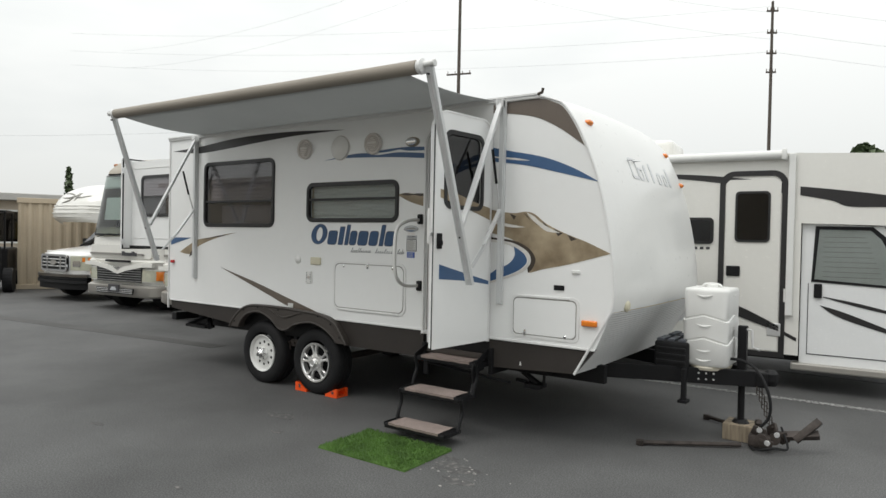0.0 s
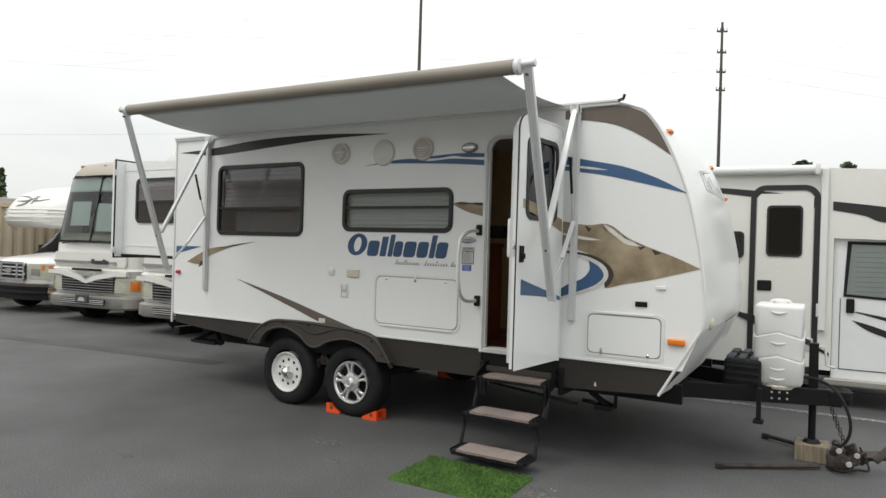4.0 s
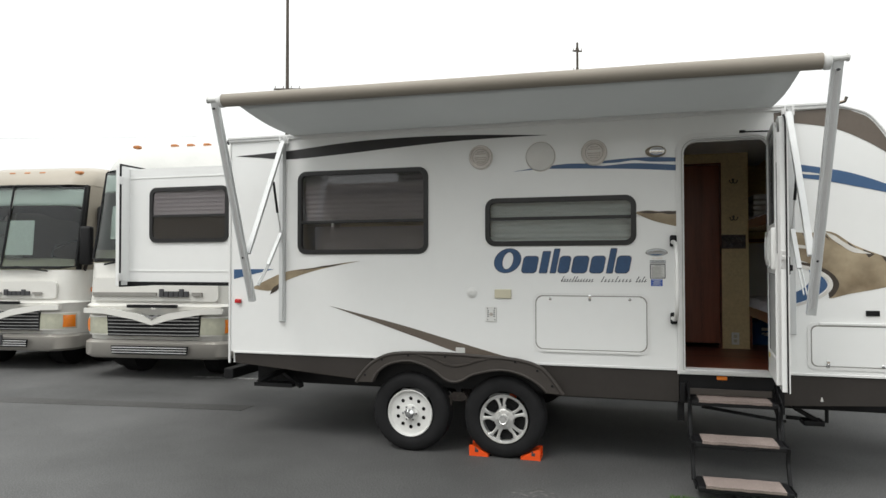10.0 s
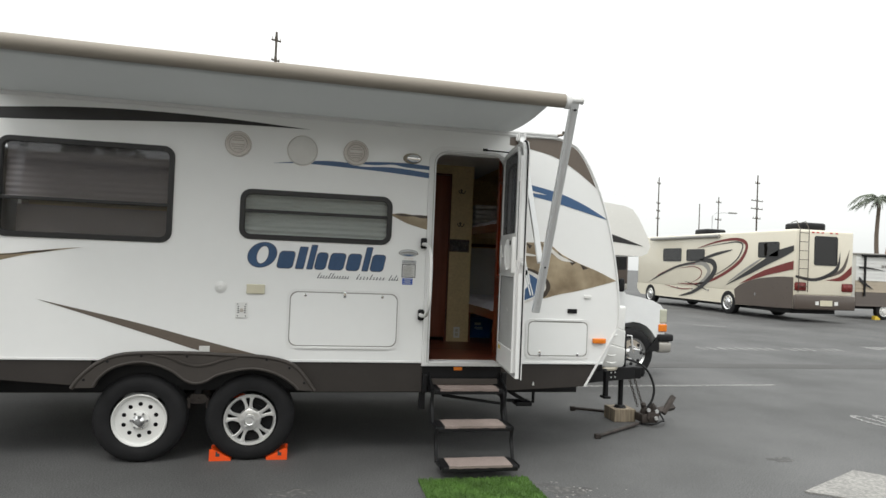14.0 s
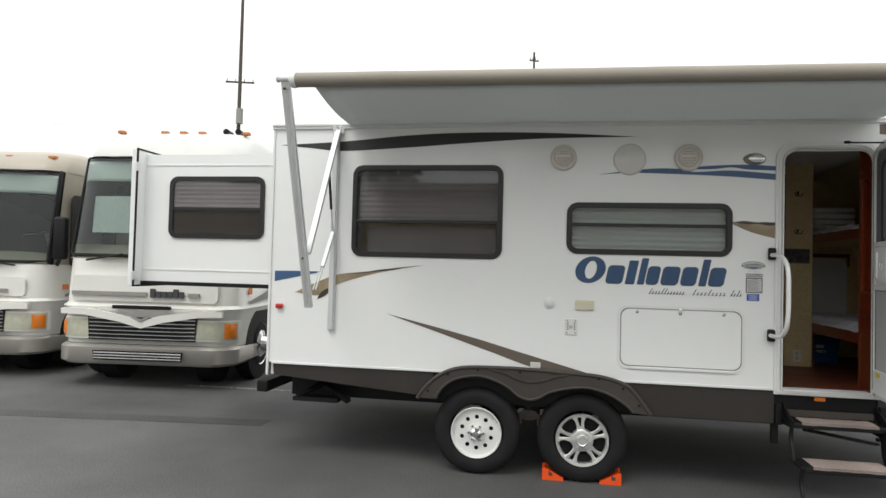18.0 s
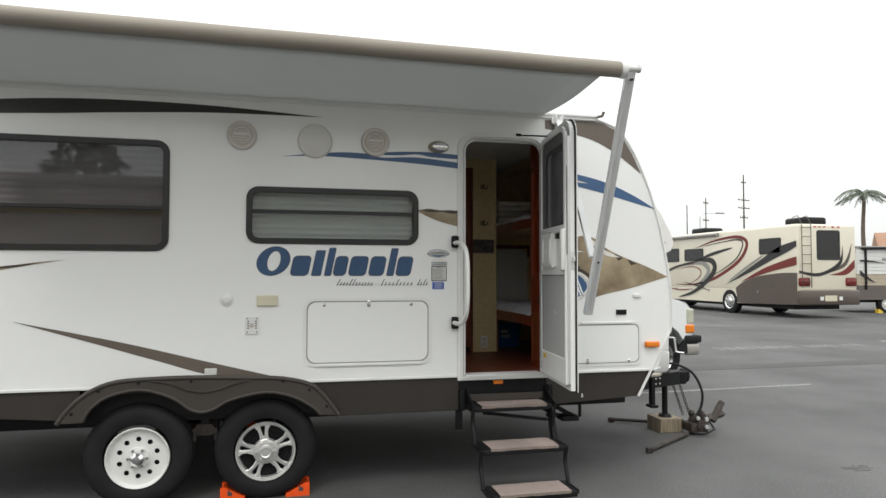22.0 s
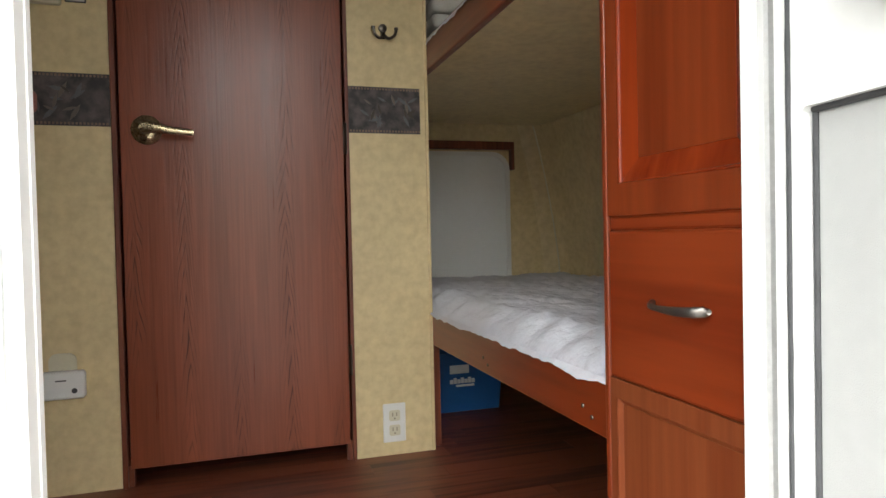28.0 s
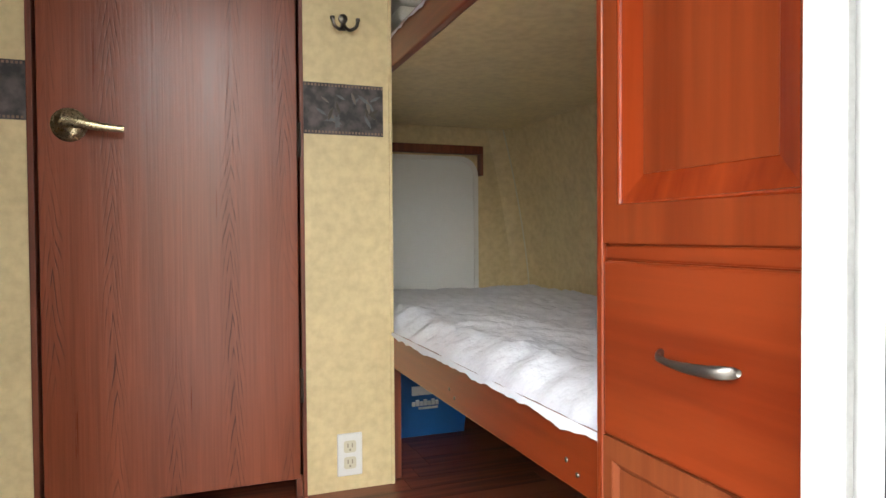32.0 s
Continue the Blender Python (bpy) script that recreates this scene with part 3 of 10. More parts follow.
wall_out = [(-4.085, 0.81), (-0.062, 0.81), *rrect(-0.062, 0.622, 0.81, 2.615, 0.10, 6, (0, 0, 1, 1))[1:][::-1][:-1], (0.622, 0.81), (1.57, 0.81), *nose[::-1][1:], (-4.085, 2.80)]
plate(bm, wall_out, 0.0, 0.045, "xz", (win_big[::-1], win_low[::-1]))
part("side_wall", bm, M_WHITE, trailer)
bm = B()
plate(bm, outline, WIDE - 0.045, WIDE, "xz")
part("side_wall", bm, M_WHITE, trailer)
# roof and front cap, bowed across the width
ys = [WIDE * k / 24 for k in range(25)]


def bow(y, k=2.6):
    return 1 - abs(2 * y / WIDE - 1) ** k


bm = B()
grid_skin(bm, [[(x, y, 2.802 + 0.05 * bow(y)) for y in ys] for x in (-4.085, -2.8, -1.5, -0.2, 1.05)])
part("roof", bm, M_WHITE, trailer, smooth=40)
bm = B()
rows = []
for i, (x, z) in enumerate(nose[:-4]):
    k = i / (len(nose) - 1)
    rows.append([(x + (0.01 + 0.045 * min(1, k * 2.0)) * bow(y, 3.2), y, z + 0.04 * bow(y) * (1 - k) + 0.002) for y in ys])
grid_skin(bm, rows)
part("front_cap", bm, M_CAP, trailer, "glossy white moulded front cap", smooth=50)
# ribbed rock guard under the cap
bm = B()
x0, z0 = nose[-5]
x1, z1 = 1.40, 0.60
steps = 24
rows = []
for i in range(steps + 1):
    for s in (0, 1):
        k = (i + 0.5 * s) / (steps + 0.5)
        rows.append([(x0 + (x1 - x0) * k + 0.055 * bow(y, 3.2) * (1 - 0.4 * k) + 0.007 * s, y, z0 + (z1 - z0) * k) for y in ys])
grid_skin(bm, rows)
part("rock_guard", bm, M_RIBBED, trailer, "grey ribbed metal rock guard")
bm = B()
tube(bm, [(x0 + 0.006, -0.004, z0 + 0.01), (x1 + 0.004, -0.004, z1)], 0.011)
part("guard_edging", bm, M_ALU, trailer)
bm = B()
tube(bm, [(x + 0.004, -0.003, z) for x, z in nose[:-4]], 0.010)
part("corner_moulding", bm, M_ALU, trailer)
bm = B()
box(bm, -4.10, 1.06, -0.022, 0.012, 2.785, 2.822, 0.006)
box(bm, -4.10, 1.09, -0.034, -0.022, 2.812, 2.826)
part("roof_gutter", bm, M_ALU, trailer)
bm = B()
tube(bm, [(1.05, -0.03, 2.815), (1.09, -0.04, 2.825), (1.10, -0.045, 2.855)], 0.012)
part("gutter_spout", bm, M_BRONZE, trailer)
# rear wall round the slide-out room
bm = B()
plate(bm, [(0.046, 0.70), (WIDE - 0.046, 0.70), (WIDE - 0.046, 2.80), (0.046, 2.80)], -4.075, -4.04, "yz", (((0.24, 1.40), (0.24, 2.66), (2.2, 2.66), (2.2, 1.40)),))
part("rear_wall", bm, M_WHITE, trailer)
bm = B()
bar(bm, (-4.085, -0.004, 0.70), (-4.085, -0.004, 2.80), 0.02, 0.02)
part("corner_moulding", bm, M_ALU, trailer)
# lower skirt
bm = B()
plate(bm, [(-4.03, 0.705), (-2.655, 0.594), (-2.655, 0.805), (-4.04, 0.805)], 0.008, 0.05, "xz")
part("skirt", bm, M_SKIRT, trailer, "dark brown lower skirt panel")
bm = B()
plate(bm, [(-1.085, 0.575), (-1.02, 0.552), (-0.075, 0.555), (-0.075, 0.805), (-1.20, 0.805), (-1.13, 0.72)], 0.008, 0.05, "xz")
part("skirt", bm, M_SKIRT, trailer, "dark brown lower skirt panel")
bm = B()
plate(bm, [(0.625, 0.56), (1.40, 0.60), (1.565, 0.805), (0.625, 0.805)], 0.008, 0.05, "xz")
part("skirt", bm, M_SKIRT, trailer, "dark brown lower skirt panel")
bm = B()
box(bm, -4.045, -0.075, -0.008, 0.008, 0.797, 0.815, 0.003)
part("trim_strip", bm, M_ALU, trailer)
bm = B()
box(bm, 0.625, 1.57, -0.008, 0.008, 0.797, 0.815, 0.003)
part("trim_strip", bm, M_ALU, trailer)
# underbody
bm = B()
plate(bm, [(-4.0, 0.72), (-2.75, 0.615), (-0.94, 0.565), (1.36, 0.60), (1.42, 0.72), (1.44, 0.75), (-4.0, 0.75)], 0.06, WIDE - 0.06, "xz")
part("underbelly", bm, M_BLACK, trailer)
for yy in (0.42, WIDE - 0.42):
    bm = B()
    box(bm, -4.02, 1.5, yy - 0.03, yy + 0.03, 0.47, 0.62)
    part("chassis_beam", bm, M_BLACK, trailer)
bm = B()
box(bm, -4.25, -4.15, 0.15, WIDE - 0.15, 0.52, 0.62, 0.01)
part("rear_bumper", bm, M_BLACK, trailer)
for sx, sy in ((-3.75, 0.12),):
    bm = B()
    bar(bm, (sx, sy + 0.25, 0.60), (sx + 0.35, sy, 0.50), 0.05, 0.05)
    bar(bm, (sx + 0.1, sy + 0.2, 0.62), (sx - 0.12, sy + 0.02, 0.50), 0.04, 0.04)
    box(bm, sx - 0.15, sx + 0.25, sy, sy + 0.14, 0.47, 0.505)
    part("stabiliser_jack", bm, M_BLACK, trailer)
bm = B()
box(bm, 0.78, 1.06, 0.24, 0.34, 0.50, 0.585, 0.006)
bar(bm, (0.80, 0.29, 0.50), (0.96, 0.29, 0.405), 0.05, 0.035, (0, 1, 0))
box(bm, 0.85, 1.00, 0.22, 0.36, 0.375, 0.415, 0.008)
rod(bm, (1.02, 0.26, 0.40), (1.02, 0.26, 0.52), 0.014, n=8)
rod(bm, (0.74, 0.29, 0.42), (0.84, 0.29, 0.415), 0.016, n=8)
part("stabiliser_jack", bm, M_BLACK, trailer)
bm = B()
plate(bm, [(0.915, 0.608), (0.934, 0.608), (0.928, 0.638), (0.920, 0.638)], 0.0055, 0.008, "xz")
part("skirt_mark", bm, M_PAPER, trailer)
bm = B()
box(bm, -2.7, -1.02, 0.10, 2.1, 0.55, 0.80)
part("wheel_well", bm, M_BLACK, trailer)
# tongue
for s in (-1, 1):
    bm = B()
    bar(bm, (1.05, 1.22 + s * 0.62, 0.53), (2.50, 1.22 + s * 0.06, 0.53), 0.055, 0.13, (0, 1, 0))
    part("tongue_beam", bm, M_BLACK, trailer)
bm = B()
box(bm, 2.36, 2.60, 1.15, 1.29, 0.46, 0.59, 0.015)
lathe(bm, [(0.0, -0.06), (0.045, -0.05), (0.06, -0.01), (0.06, 0.05), (0.03, 0.08), (0, 0.085)], (2.61, 1.22, 0.53), "z", 18, False)
part("coupler", bm, M_BLACK, trailer)
bm = B()
rod(bm, (2.39, 1.22, 0.16), (2.39, 1.22, 0.62), 0.028)
box(bm, 2.355, 2.425, 1.185, 1.255, 0.50, 0.955, 0.004)
rod(bm, (2.39, 1.22, 0.135), (2.39, 1.22, 0.165), 0.07, 0.05)
part("tongue_jack", bm, M_BLACK, trailer)
bm = B()
tube(bm, [(2.42, 1.2, 0.93), (2.47, 1.16, 0.93), (2.48, 1.15, 0.79), (2.54, 1.10, 0.78)], 0.010)
part("jack_crank", bm, M_STEEL, trailer)
for s in (-1, 1):
    bm = B()
    box(bm, 1.74, 2.02, 1.22 + s * 0.17 - 0.14, 1.22 + s * 0.17 + 0.14, 0.58, 0.80, 0.02)
    for k in range(3):
        box(bm, 1.755, 2.005, 1.22 + s * 0.17 - 0.15, 1.22 + s * 0.17 + 0.15, 0.62 + 0.055 * k, 0.645 + 0.055 * k, 0.006)
    part("battery_box", bm, M_RUBBER, trailer)
for bx in (2.10, 2.155, 2.21):
    for bz in (0.505, 0.555):
        bm = B()
        by = 1.22 - 0.62 + (bx - 1.05) / 1.45 * 0.56 - 0.037
        lathe(bm, [(0.009, 0.0), (0.008, -0.006), (0, -0.007)], (bx, by, bz), "y", 8, False)
        part("bolt", bm, M_STEEL, trailer)
for s in (-1, 1):
    for k in range(3):
        bm = B()
        box(bm, 1.755 + 0.09 * k, 1.815 + 0.09 * k, 1.22 + s * 0.17 - 0.12, 1.22 + s * 0.17 + 0.12, 0.798, 0.822, 0.006)
        part("battery_lid_rib", bm, M_BATTERY, trailer)
bm = B()
box(bm, 2.00, 2.035, 0.80, 0.86, 0.34, 0.60, 0.004)
box(bm, 1.98, 2.055, 0.78, 0.88, 0.32, 0.345, 0.004)
part("sway_bracket", bm, M_BLACK, trailer)
bm = B()
tube(bm, smooth_line([(1.9, 1.0, 0.62), (2.3, 1.1, 0.68), (2.46, 1.08, 0.665), (2.57, 1.0, 0.59), (2.645, 0.97, 0.42), (2.64, 0.98, 0.27), (2.57, 0.98, 0.17)], 6), 0.012)
part("power_cable", bm, M_RUBBER, trailer)
for s in (0, 1):
    bm = B()
    for k in range(12):
        z = 0.45 - 0.028 * k
        cx, cy = 2.52 + 0.01 * k, 1.15 + s * 0.13
        loop = [(cx + (0.011 * math.cos(a) if k % 2 else 0), cy + (0 if k % 2 else 0.011 * math.cos(a)), z + 0.02 * math.sin(a)) for a in [math.tau * i / 8 for i in range(9)]]
        tube(bm, loop, 0.004, 5)
    part("safety_chain", bm, M_RUST, trailer)
bm = B()
levels = [(0.615, 0.93), (0.640, 0.995), (0.795, 1.02), (0.800, 0.965), (0.812, 0.965), (0.818, 0.99), (0.985, 1.005), (0.990, 0.955), (1.002, 0.955), (1.008, 0.975), (1.235, 0.99), (1.252, 0.975), (1.262, 0.93), (1.266, 0.60)]


def chevron(p, z):
    """The moulded steps of the cover rise to a point at the middle of each face."""
    if z < 0.75 or z > 1.05:
        return z
    return z + (0.050 * (1 - abs(p[0]) / 0.185) if abs(p[1]) > 0.2 else 0.050 * (1 - abs(p[1]) / 0.25))


rim_ = rrect(-0.185, 0.185, -0.235, 0.235, 0.055, 5)
fine_rim = []
for p, q in zip(rim_, rim_[1:] + rim_[:1]):
    cuts = 4 if (Vector(q) - Vector(p)).length > 0.1 else 1
    fine_rim += [tuple(Vector(p).lerp(Vector(q), c / cuts)) for c in range(cuts)]
# the faces swell to a soft ridge along their middle
fine_rim = [(px, py * (1 + 0.16 * (1 - abs(px) / 0.185))) for px, py in fine_rim]
rings = [[bm.verts.new((2.135 + p[0] * k, 1.22 + p[1] * k, chevron(p, z))) for p in fine_rim] for z, k in levels]
for a, b in zip(rings, rings[1:]):
    for i in range(len(a)):
        bm.faces.new((a[i], a[(i + 1) % len(a)], b[(i + 1) % len(a)], b[i]))
bm.faces.new(rings[0])
bm.faces.new(rings[-1])
cover = tagged(part("propane_cover", bm, M_PLASTIC, smooth=40), "white moulded plastic twin gas bottle cover on the tongue", "gas bottle cover")
for zc in (0.665, 0.745, 0.955, 1.205):
    for sgn in (-1, 1):
        bm = B()
        y_ = 0.272
        line = [(2.075, 1.22 + sgn * (y_ - 0.014), zc + 0.008), (2.105, 1.22 + sgn * (y_ - 0.004), zc - 0.002), (2.135, 1.22 + sgn * y_, zc - 0.007), (2.165, 1.22 + sgn * (y_ - 0.004), zc - 0.002), (2.195, 1.22 + sgn * (y_ - 0.014), zc + 0.008)]
        tube(bm, line, [0.004, 0.009, 0.011, 0.009, 0.004], 6)
        part("moulded_rib", bm, M_PLASTIC, cover, smooth=40)
    bm = B()
    tube(bm, [(2.312, 1.14, zc + 0.008), (2.314, 1.19, zc - 0.002), (2.315, 1.22, zc - 0.006), (2.314, 1.25, zc - 0.002), (2.312, 1.30, zc + 0.008)], 0.007, 6)
    part("moulded_rib", bm, M_PLASTIC, cover, smooth=40)
bm = B()
tube(bm, smooth_line([(2.06, 1.22, 1.258), (2.075, 1.22, 1.285), (2.135, 1.22, 1.292), (2.195, 1.22, 1.285), (2.21, 1.22, 1.258)], 4), 0.014, 8)
part("carry_handle", bm, M_PLASTIC, cover, smooth=40)
bm = B()
lathe(bm, [(0.0, 0), (0.125, 0), (0.130, 0.022), (0.165, 0.034), (0.172, 0.055), (0.160, 0.085), (0, 0.085)], (2.135, 1.22, 0.545), "z", 32, False)
for v in bm.verts:
    v.co.y = 1.22 + (v.co.y - 1.22) * 1.50
part("bottle_foot", bm, M_CREAM, cover)
bm = B()
lathe(bm, [(0, 0), (0.05, 0), (0.045, 0.025), (0, 0.03)], (2.14, 1.22, 1.265), "z", 16, False)
part("knob", bm, M_PLASTIC, cover)


# ---- wheels ----
def tyre(parent, c, r=0.348, w=0.205):
    bm = B()
    lathe(bm, [(r * 0.60, 0.02), (r * 0.63, 0.0), (r * 0.72, -0.012), (r * 0.88, -0.010), (r * 0.955, 0.008), (r * 0.99, 0.03), (r, 0.045), (r, 0.07), (r * 0.982, 0.073), (r * 0.982, 0.08), (r, 0.083),
               (r, w - 0.083), (r * 0.982, w - 0.08), (r * 0.982, w - 0.073), (r, w - 0.07), (r, w - 0.045), (r * 0.955, w - 0.008), (r * 0.72, w), (r * 0.60, w - 0.02)], c, "y", 48, False)
    for k in range(40):
        a = math.tau * k / 40
        for dy in (0.036, w - 0.036):
            m = pose(c[0], c[1] + dy, c[2]) @ Matrix.Rotation(-a, 4, "Y") @ Matrix.Translation((r * 0.964, 0, 0))
            bmesh.ops.create_cube(bm, size=1.0, matrix=m @ Matrix.Diagonal((0.011, 0.036, 0.024, 1)))
    return part("tyre", bm, M_TYRE, parent, smooth=35)


def steel_rim(parent, c, r=0.205):
    bm = B()
    lathe(bm, [(r, 0.004), (r * 0.97, -0.006), (r * 0.92, 0.004), (r * 0.88, 0.030)], c, "y", 40, False)
    ring = B()
    hole = [ellipse(c[0] + r * 0.60 * math.cos(math.tau * (k + 0.5) / 10), c[2] + r * 0.60 * math.sin(math.tau * (k + 0.5) / 10), r * 0.085, r * 0.085, 10)[::-1] for k in range(10)]
    plate(ring, ellipse(c[0], c[2], r * 0.89, r * 0.89, 40), c[1] + 0.028, c[1] + 0.034, "xz", hole)
    ring.to_mesh(me := bpy.data.meshes.new("disc"))
    ring.free()
    bm.from_mesh(me)
    lathe(bm, [(r * 0.36, 0.030), (r * 0.34, 0.012), (r * 0.22, 0.008), (0, 0.008)], c, "y", 24, False)
    rim = part("rim", bm, M_PLASTIC, parent, "white steel spoke wheel", smooth=30)
    bm = B()
    lathe(bm, [(r * 0.23, 0.01), (r * 0.22, -0.03), (r * 0.12, -0.05), (0, -0.052)], c, "y", 20, False)
    for k in range(6):
        a = math.tau * k / 6
        rod(bm, (c[0] + r * 0.29 * math.cos(a), c[1] - 0.006, c[2] + r * 0.29 * math.sin(a)), (c[0] + r * 0.29 * math.cos(a), c[1] + 0.02, c[2] + r * 0.29 * math.sin(a)), 0.010, n=6)
    part("hub_cap", bm, M_CHROME, rim, smooth=30)
    bm = B()
    lathe(bm, [(r * 0.86, 0.06), (0, 0.06)], c, "y", 24, False)
    part("brake_drum", bm, M_BLACK, rim)


def alloy_rim(parent, c, r=0.205):
    bm = B()
    lathe(bm, [(r, 0.004), (r * 0.985, -0.008), (r * 0.93, -0.006), (r * 0.88, 0.008), (r * 0.88, 0.06)], c, "y", 40, False)
    for k in range(5):
        a = math.tau * k / 5 + radians(98)
        ca, sa = math.cos(a), math.sin(a)
        fan = [(0.28, -0.19), (0.46, -0.140), (0.62, -0.150), (0.74, -0.190), (0.82, -0.255), (0.87, -0.36), (0.92, -0.20), (0.94, 0.0), (0.92, 0.20), (0.87, 0.36), (0.82, 0.255), (0.74, 0.190), (0.62, 0.150), (0.46, 0.140), (0.28, 0.19)]
        slot = [(0.50, -0.018), (0.50, 0.018), (0.64, 0.046), (0.80, 0.080), (0.86, 0.060), (0.86, -0.060), (0.80, -0.080), (0.64, -0.046)]
        spoke = B()
        plate(spoke, *[[(c[0] + r * (u * ca - v * sa), c[2] + r * (u * sa + v * ca)) for u, v in fan], c[1] + 0.002, c[1] + 0.030], "xz",
              ([(c[0] + r * (u * ca - v * sa), c[2] + r * (u * sa + v * ca)) for u, v in slot],))
        bmesh.ops.bevel(spoke, geom=[e for e in spoke.edges if len(e.link_faces) == 2 and e.calc_face_angle(0) > 0.8], offset=0.004, segments=1, affect="EDGES")
        spoke.to_mesh(me := bpy.data.meshes.new("spoke"))
        spoke.free()
        bm.from_mesh(me)
    lathe(bm, [(r * 0.43, 0.03), (r * 0.42, 0.004), (r * 0.40, -0.004), (r * 0.33, -0.008), (0, -0.008)], c, "y", 28, False)
    rim = part("rim", bm, M_ALLOY, parent, "polished five-spoke alloy wheel", smooth=30)
    bm = B()
    lathe(bm, [(r * 0.225, 0.0), (r * 0.215, -0.030), (r * 0.16, -0.044), (r * 0.13, -0.040), (0, -0.041)], c, "y", 24, False)
    for k in range(6):
        a = math.tau * k / 6
        rod(bm, (c[0] + r * 0.31 * math.cos(a), c[1] - 0.018, c[2] + r * 0.31 * math.sin(a)), (c[0] + r * 0.31 * math.cos(a), c[1] + 0.0, c[2] + r * 0.31 * math.sin(a)), 0.010, n=6)
    part("hub_cap", bm, M_ALLOY, rim, smooth=30)
    bm = B()
    lathe(bm, [(r * 0.86, 0.065), (0, 0.065)], c, "y", 24, False)
    part("brake_drum", bm, M_BLACK, rim)


for k, x in enumerate((-2.293, -1.463)):
    w = B()
    lathe(w, [(0.12, 0.05), (0.12, 0.20), (0, 0.20)], (x, 0.01, 0.333), "y", 16, False)
    wheel = part("wheel", w, M_BLACK, trailer)
    tyre(wheel, (x, 0.01, 0.343))
    (alloy_rim if k else steel_rim)(wheel, (x, 0.005, 0.330))
    w = B()
    lathe(w, [(0.20, 0.02), (0.325, 0.0), (0.335, 0.03), (0.335, 0.17), (0.325, 0.20), (0.2, 0.2)], (x, WIDE - 0.26, 0.335), "y", 32)
    part("wheel", w, M_TYRE, trailer, smooth=35)
bm = B()
for x in (-2.285, -1.455):
    rod(bm, (x, 0.25, 0.333), (x, 2.2, 0.333), 0.038)
bar(bm, (-2.15, 0.33, 0.42), (-1.6, 0.33, 0.42), 0.06, 0.02, (0, 1, 0))
box(bm, -1.93, -1.80, 0.22, 0.40, 0.44, 0.62, 0.01)
part("axle", bm, M_RUST, trailer)
bm = B()
plate(bm, [(-1.965, 0.47), (-1.93, 0.515), (-1.83, 0.515), (-1.795, 0.47), (-1.84, 0.44), (-1.92, 0.44)], 0.10, 0.125, "xz")
for x in (-1.95, -1.88, -1.81):
    rod(bm, (x, 0.085, 0.478), (x, 0.13, 0.478), 0.014, n=8)
for x in (-1.958, -1.816):
    box(bm, x, x + 0.022, 0.095, 0.11, 0.40, 0.49, 0.004)
part("spring_equalizer", bm, M_RUST, trailer, "rusty spring shackle between the wheels")
bm = B()
box(bm, -1.905, -1.855, 0.11, 0.16, 0.50, 0.64, 0.004)
part("spring_hanger", bm, M_BLACK, trailer)
# fender over both wheels
top = smooth_line([(-2.765, 0.598), (-2.70, 0.69), (-2.58, 0.795), (-2.41, 0.858), (-2.11, 0.872), (-1.86, 0.870), (-1.59, 0.858), (-1.35, 0.845), (-1.165, 0.797), (-1.065, 0.712), (-0.965, 0.578)], 4)
low = smooth_line([(-1.095, 0.580), (-1.14, 0.630), (-1.28, 0.712), (-1.47, 0.750), (-1.70, 0.705), (-1.80, 0.650), (-1.88, 0.632), (-1.96, 0.655), (-2.07, 0.735), (-2.265, 0.795), (-2.46, 0.760), (-2.57, 0.680), (-2.615, 0.600)], 3)
bm = B()
plate(bm, [*top, *low], -0.075, 0.0, "xz")
tube(bm, [(x, -0.068, z - 0.004) for x, z in top], 0.016, 10)
tube(bm, [(x, -0.070, z + 0.004) for x, z in low], 0.012, 8)
fender = part("fender", bm, M_FENDER, trailer, "dark brown double wheel arch fender", smooth=40)
bm = B()
tube(bm, smooth_line([(-2.20, -0.074, 0.855), (-2.08, -0.077, 0.835), (-1.97, -0.078, 0.790), (-1.87, -0.078, 0.772), (-1.77, -0.078, 0.788), (-1.68, -0.077, 0.820), (-1.58, -0.074, 0.842)], 5), 0.010, 6)
part("crease", bm, M_FENDER, fender)
for x, z in ((-2.68, 0.66), (-2.52, 0.80), (-2.28, 0.845), (-1.95, 0.845), (-1.60, 0.838), (-1.35, 0.825), (-1.17, 0.76), (-1.05, 0.64)):
    bm = B()
    lathe(bm, [(0.011, 0.004), (0.010, -0.004), (0, -0.005)], (x, -0.077, z), "y", 10, False)
    part("screw", bm, M_BLACK, fender)


# ---- vinyl graphics on the side wall ----
def decal(name, pts, material, lift=0.0025, y=0.0, label=""):
    bm = B()
    plate(bm, pts, y - lift, y - lift + 0.0012, "xz")
    return part(name, bm, material, trailer, label)


def blade(up, low, n=6):
    return smooth_line(up, n) + smooth_line(low, n)[::-1][0 if up[-1] != low[-1] else 1:(None if up[0] != low[0] else -1)]


decal("stripe", blade([(-4.03, 2.655), (-3.46, 2.682), (-2.9, 2.728), (-2.42, 2.745), (-1.8, 2.738), (-1.09, 2.700)], [(-4.03, 2.655), (-3.75, 2.628), (-3.46, 2.602), (-2.9, 2.628), (-2.42, 2.660), (-1.8, 2.692), (-1.09, 2.700)]), M_GRAPHITE, label="long black brush stroke")
decal("stripe", blade([(-1.38, 2.405), (-1.18, 2.43), (-0.95, 2.452), (-0.78, 2.448), (-0.66, 2.425), (-0.40, 2.436), (-0.08, 2.410)], [(-1.38, 2.405), (-1.1, 2.418), (-0.7, 2.405), (-0.4, 2.390), (-0.08, 2.365)]), M_BLUE, label="pale-edged blue brush stroke")
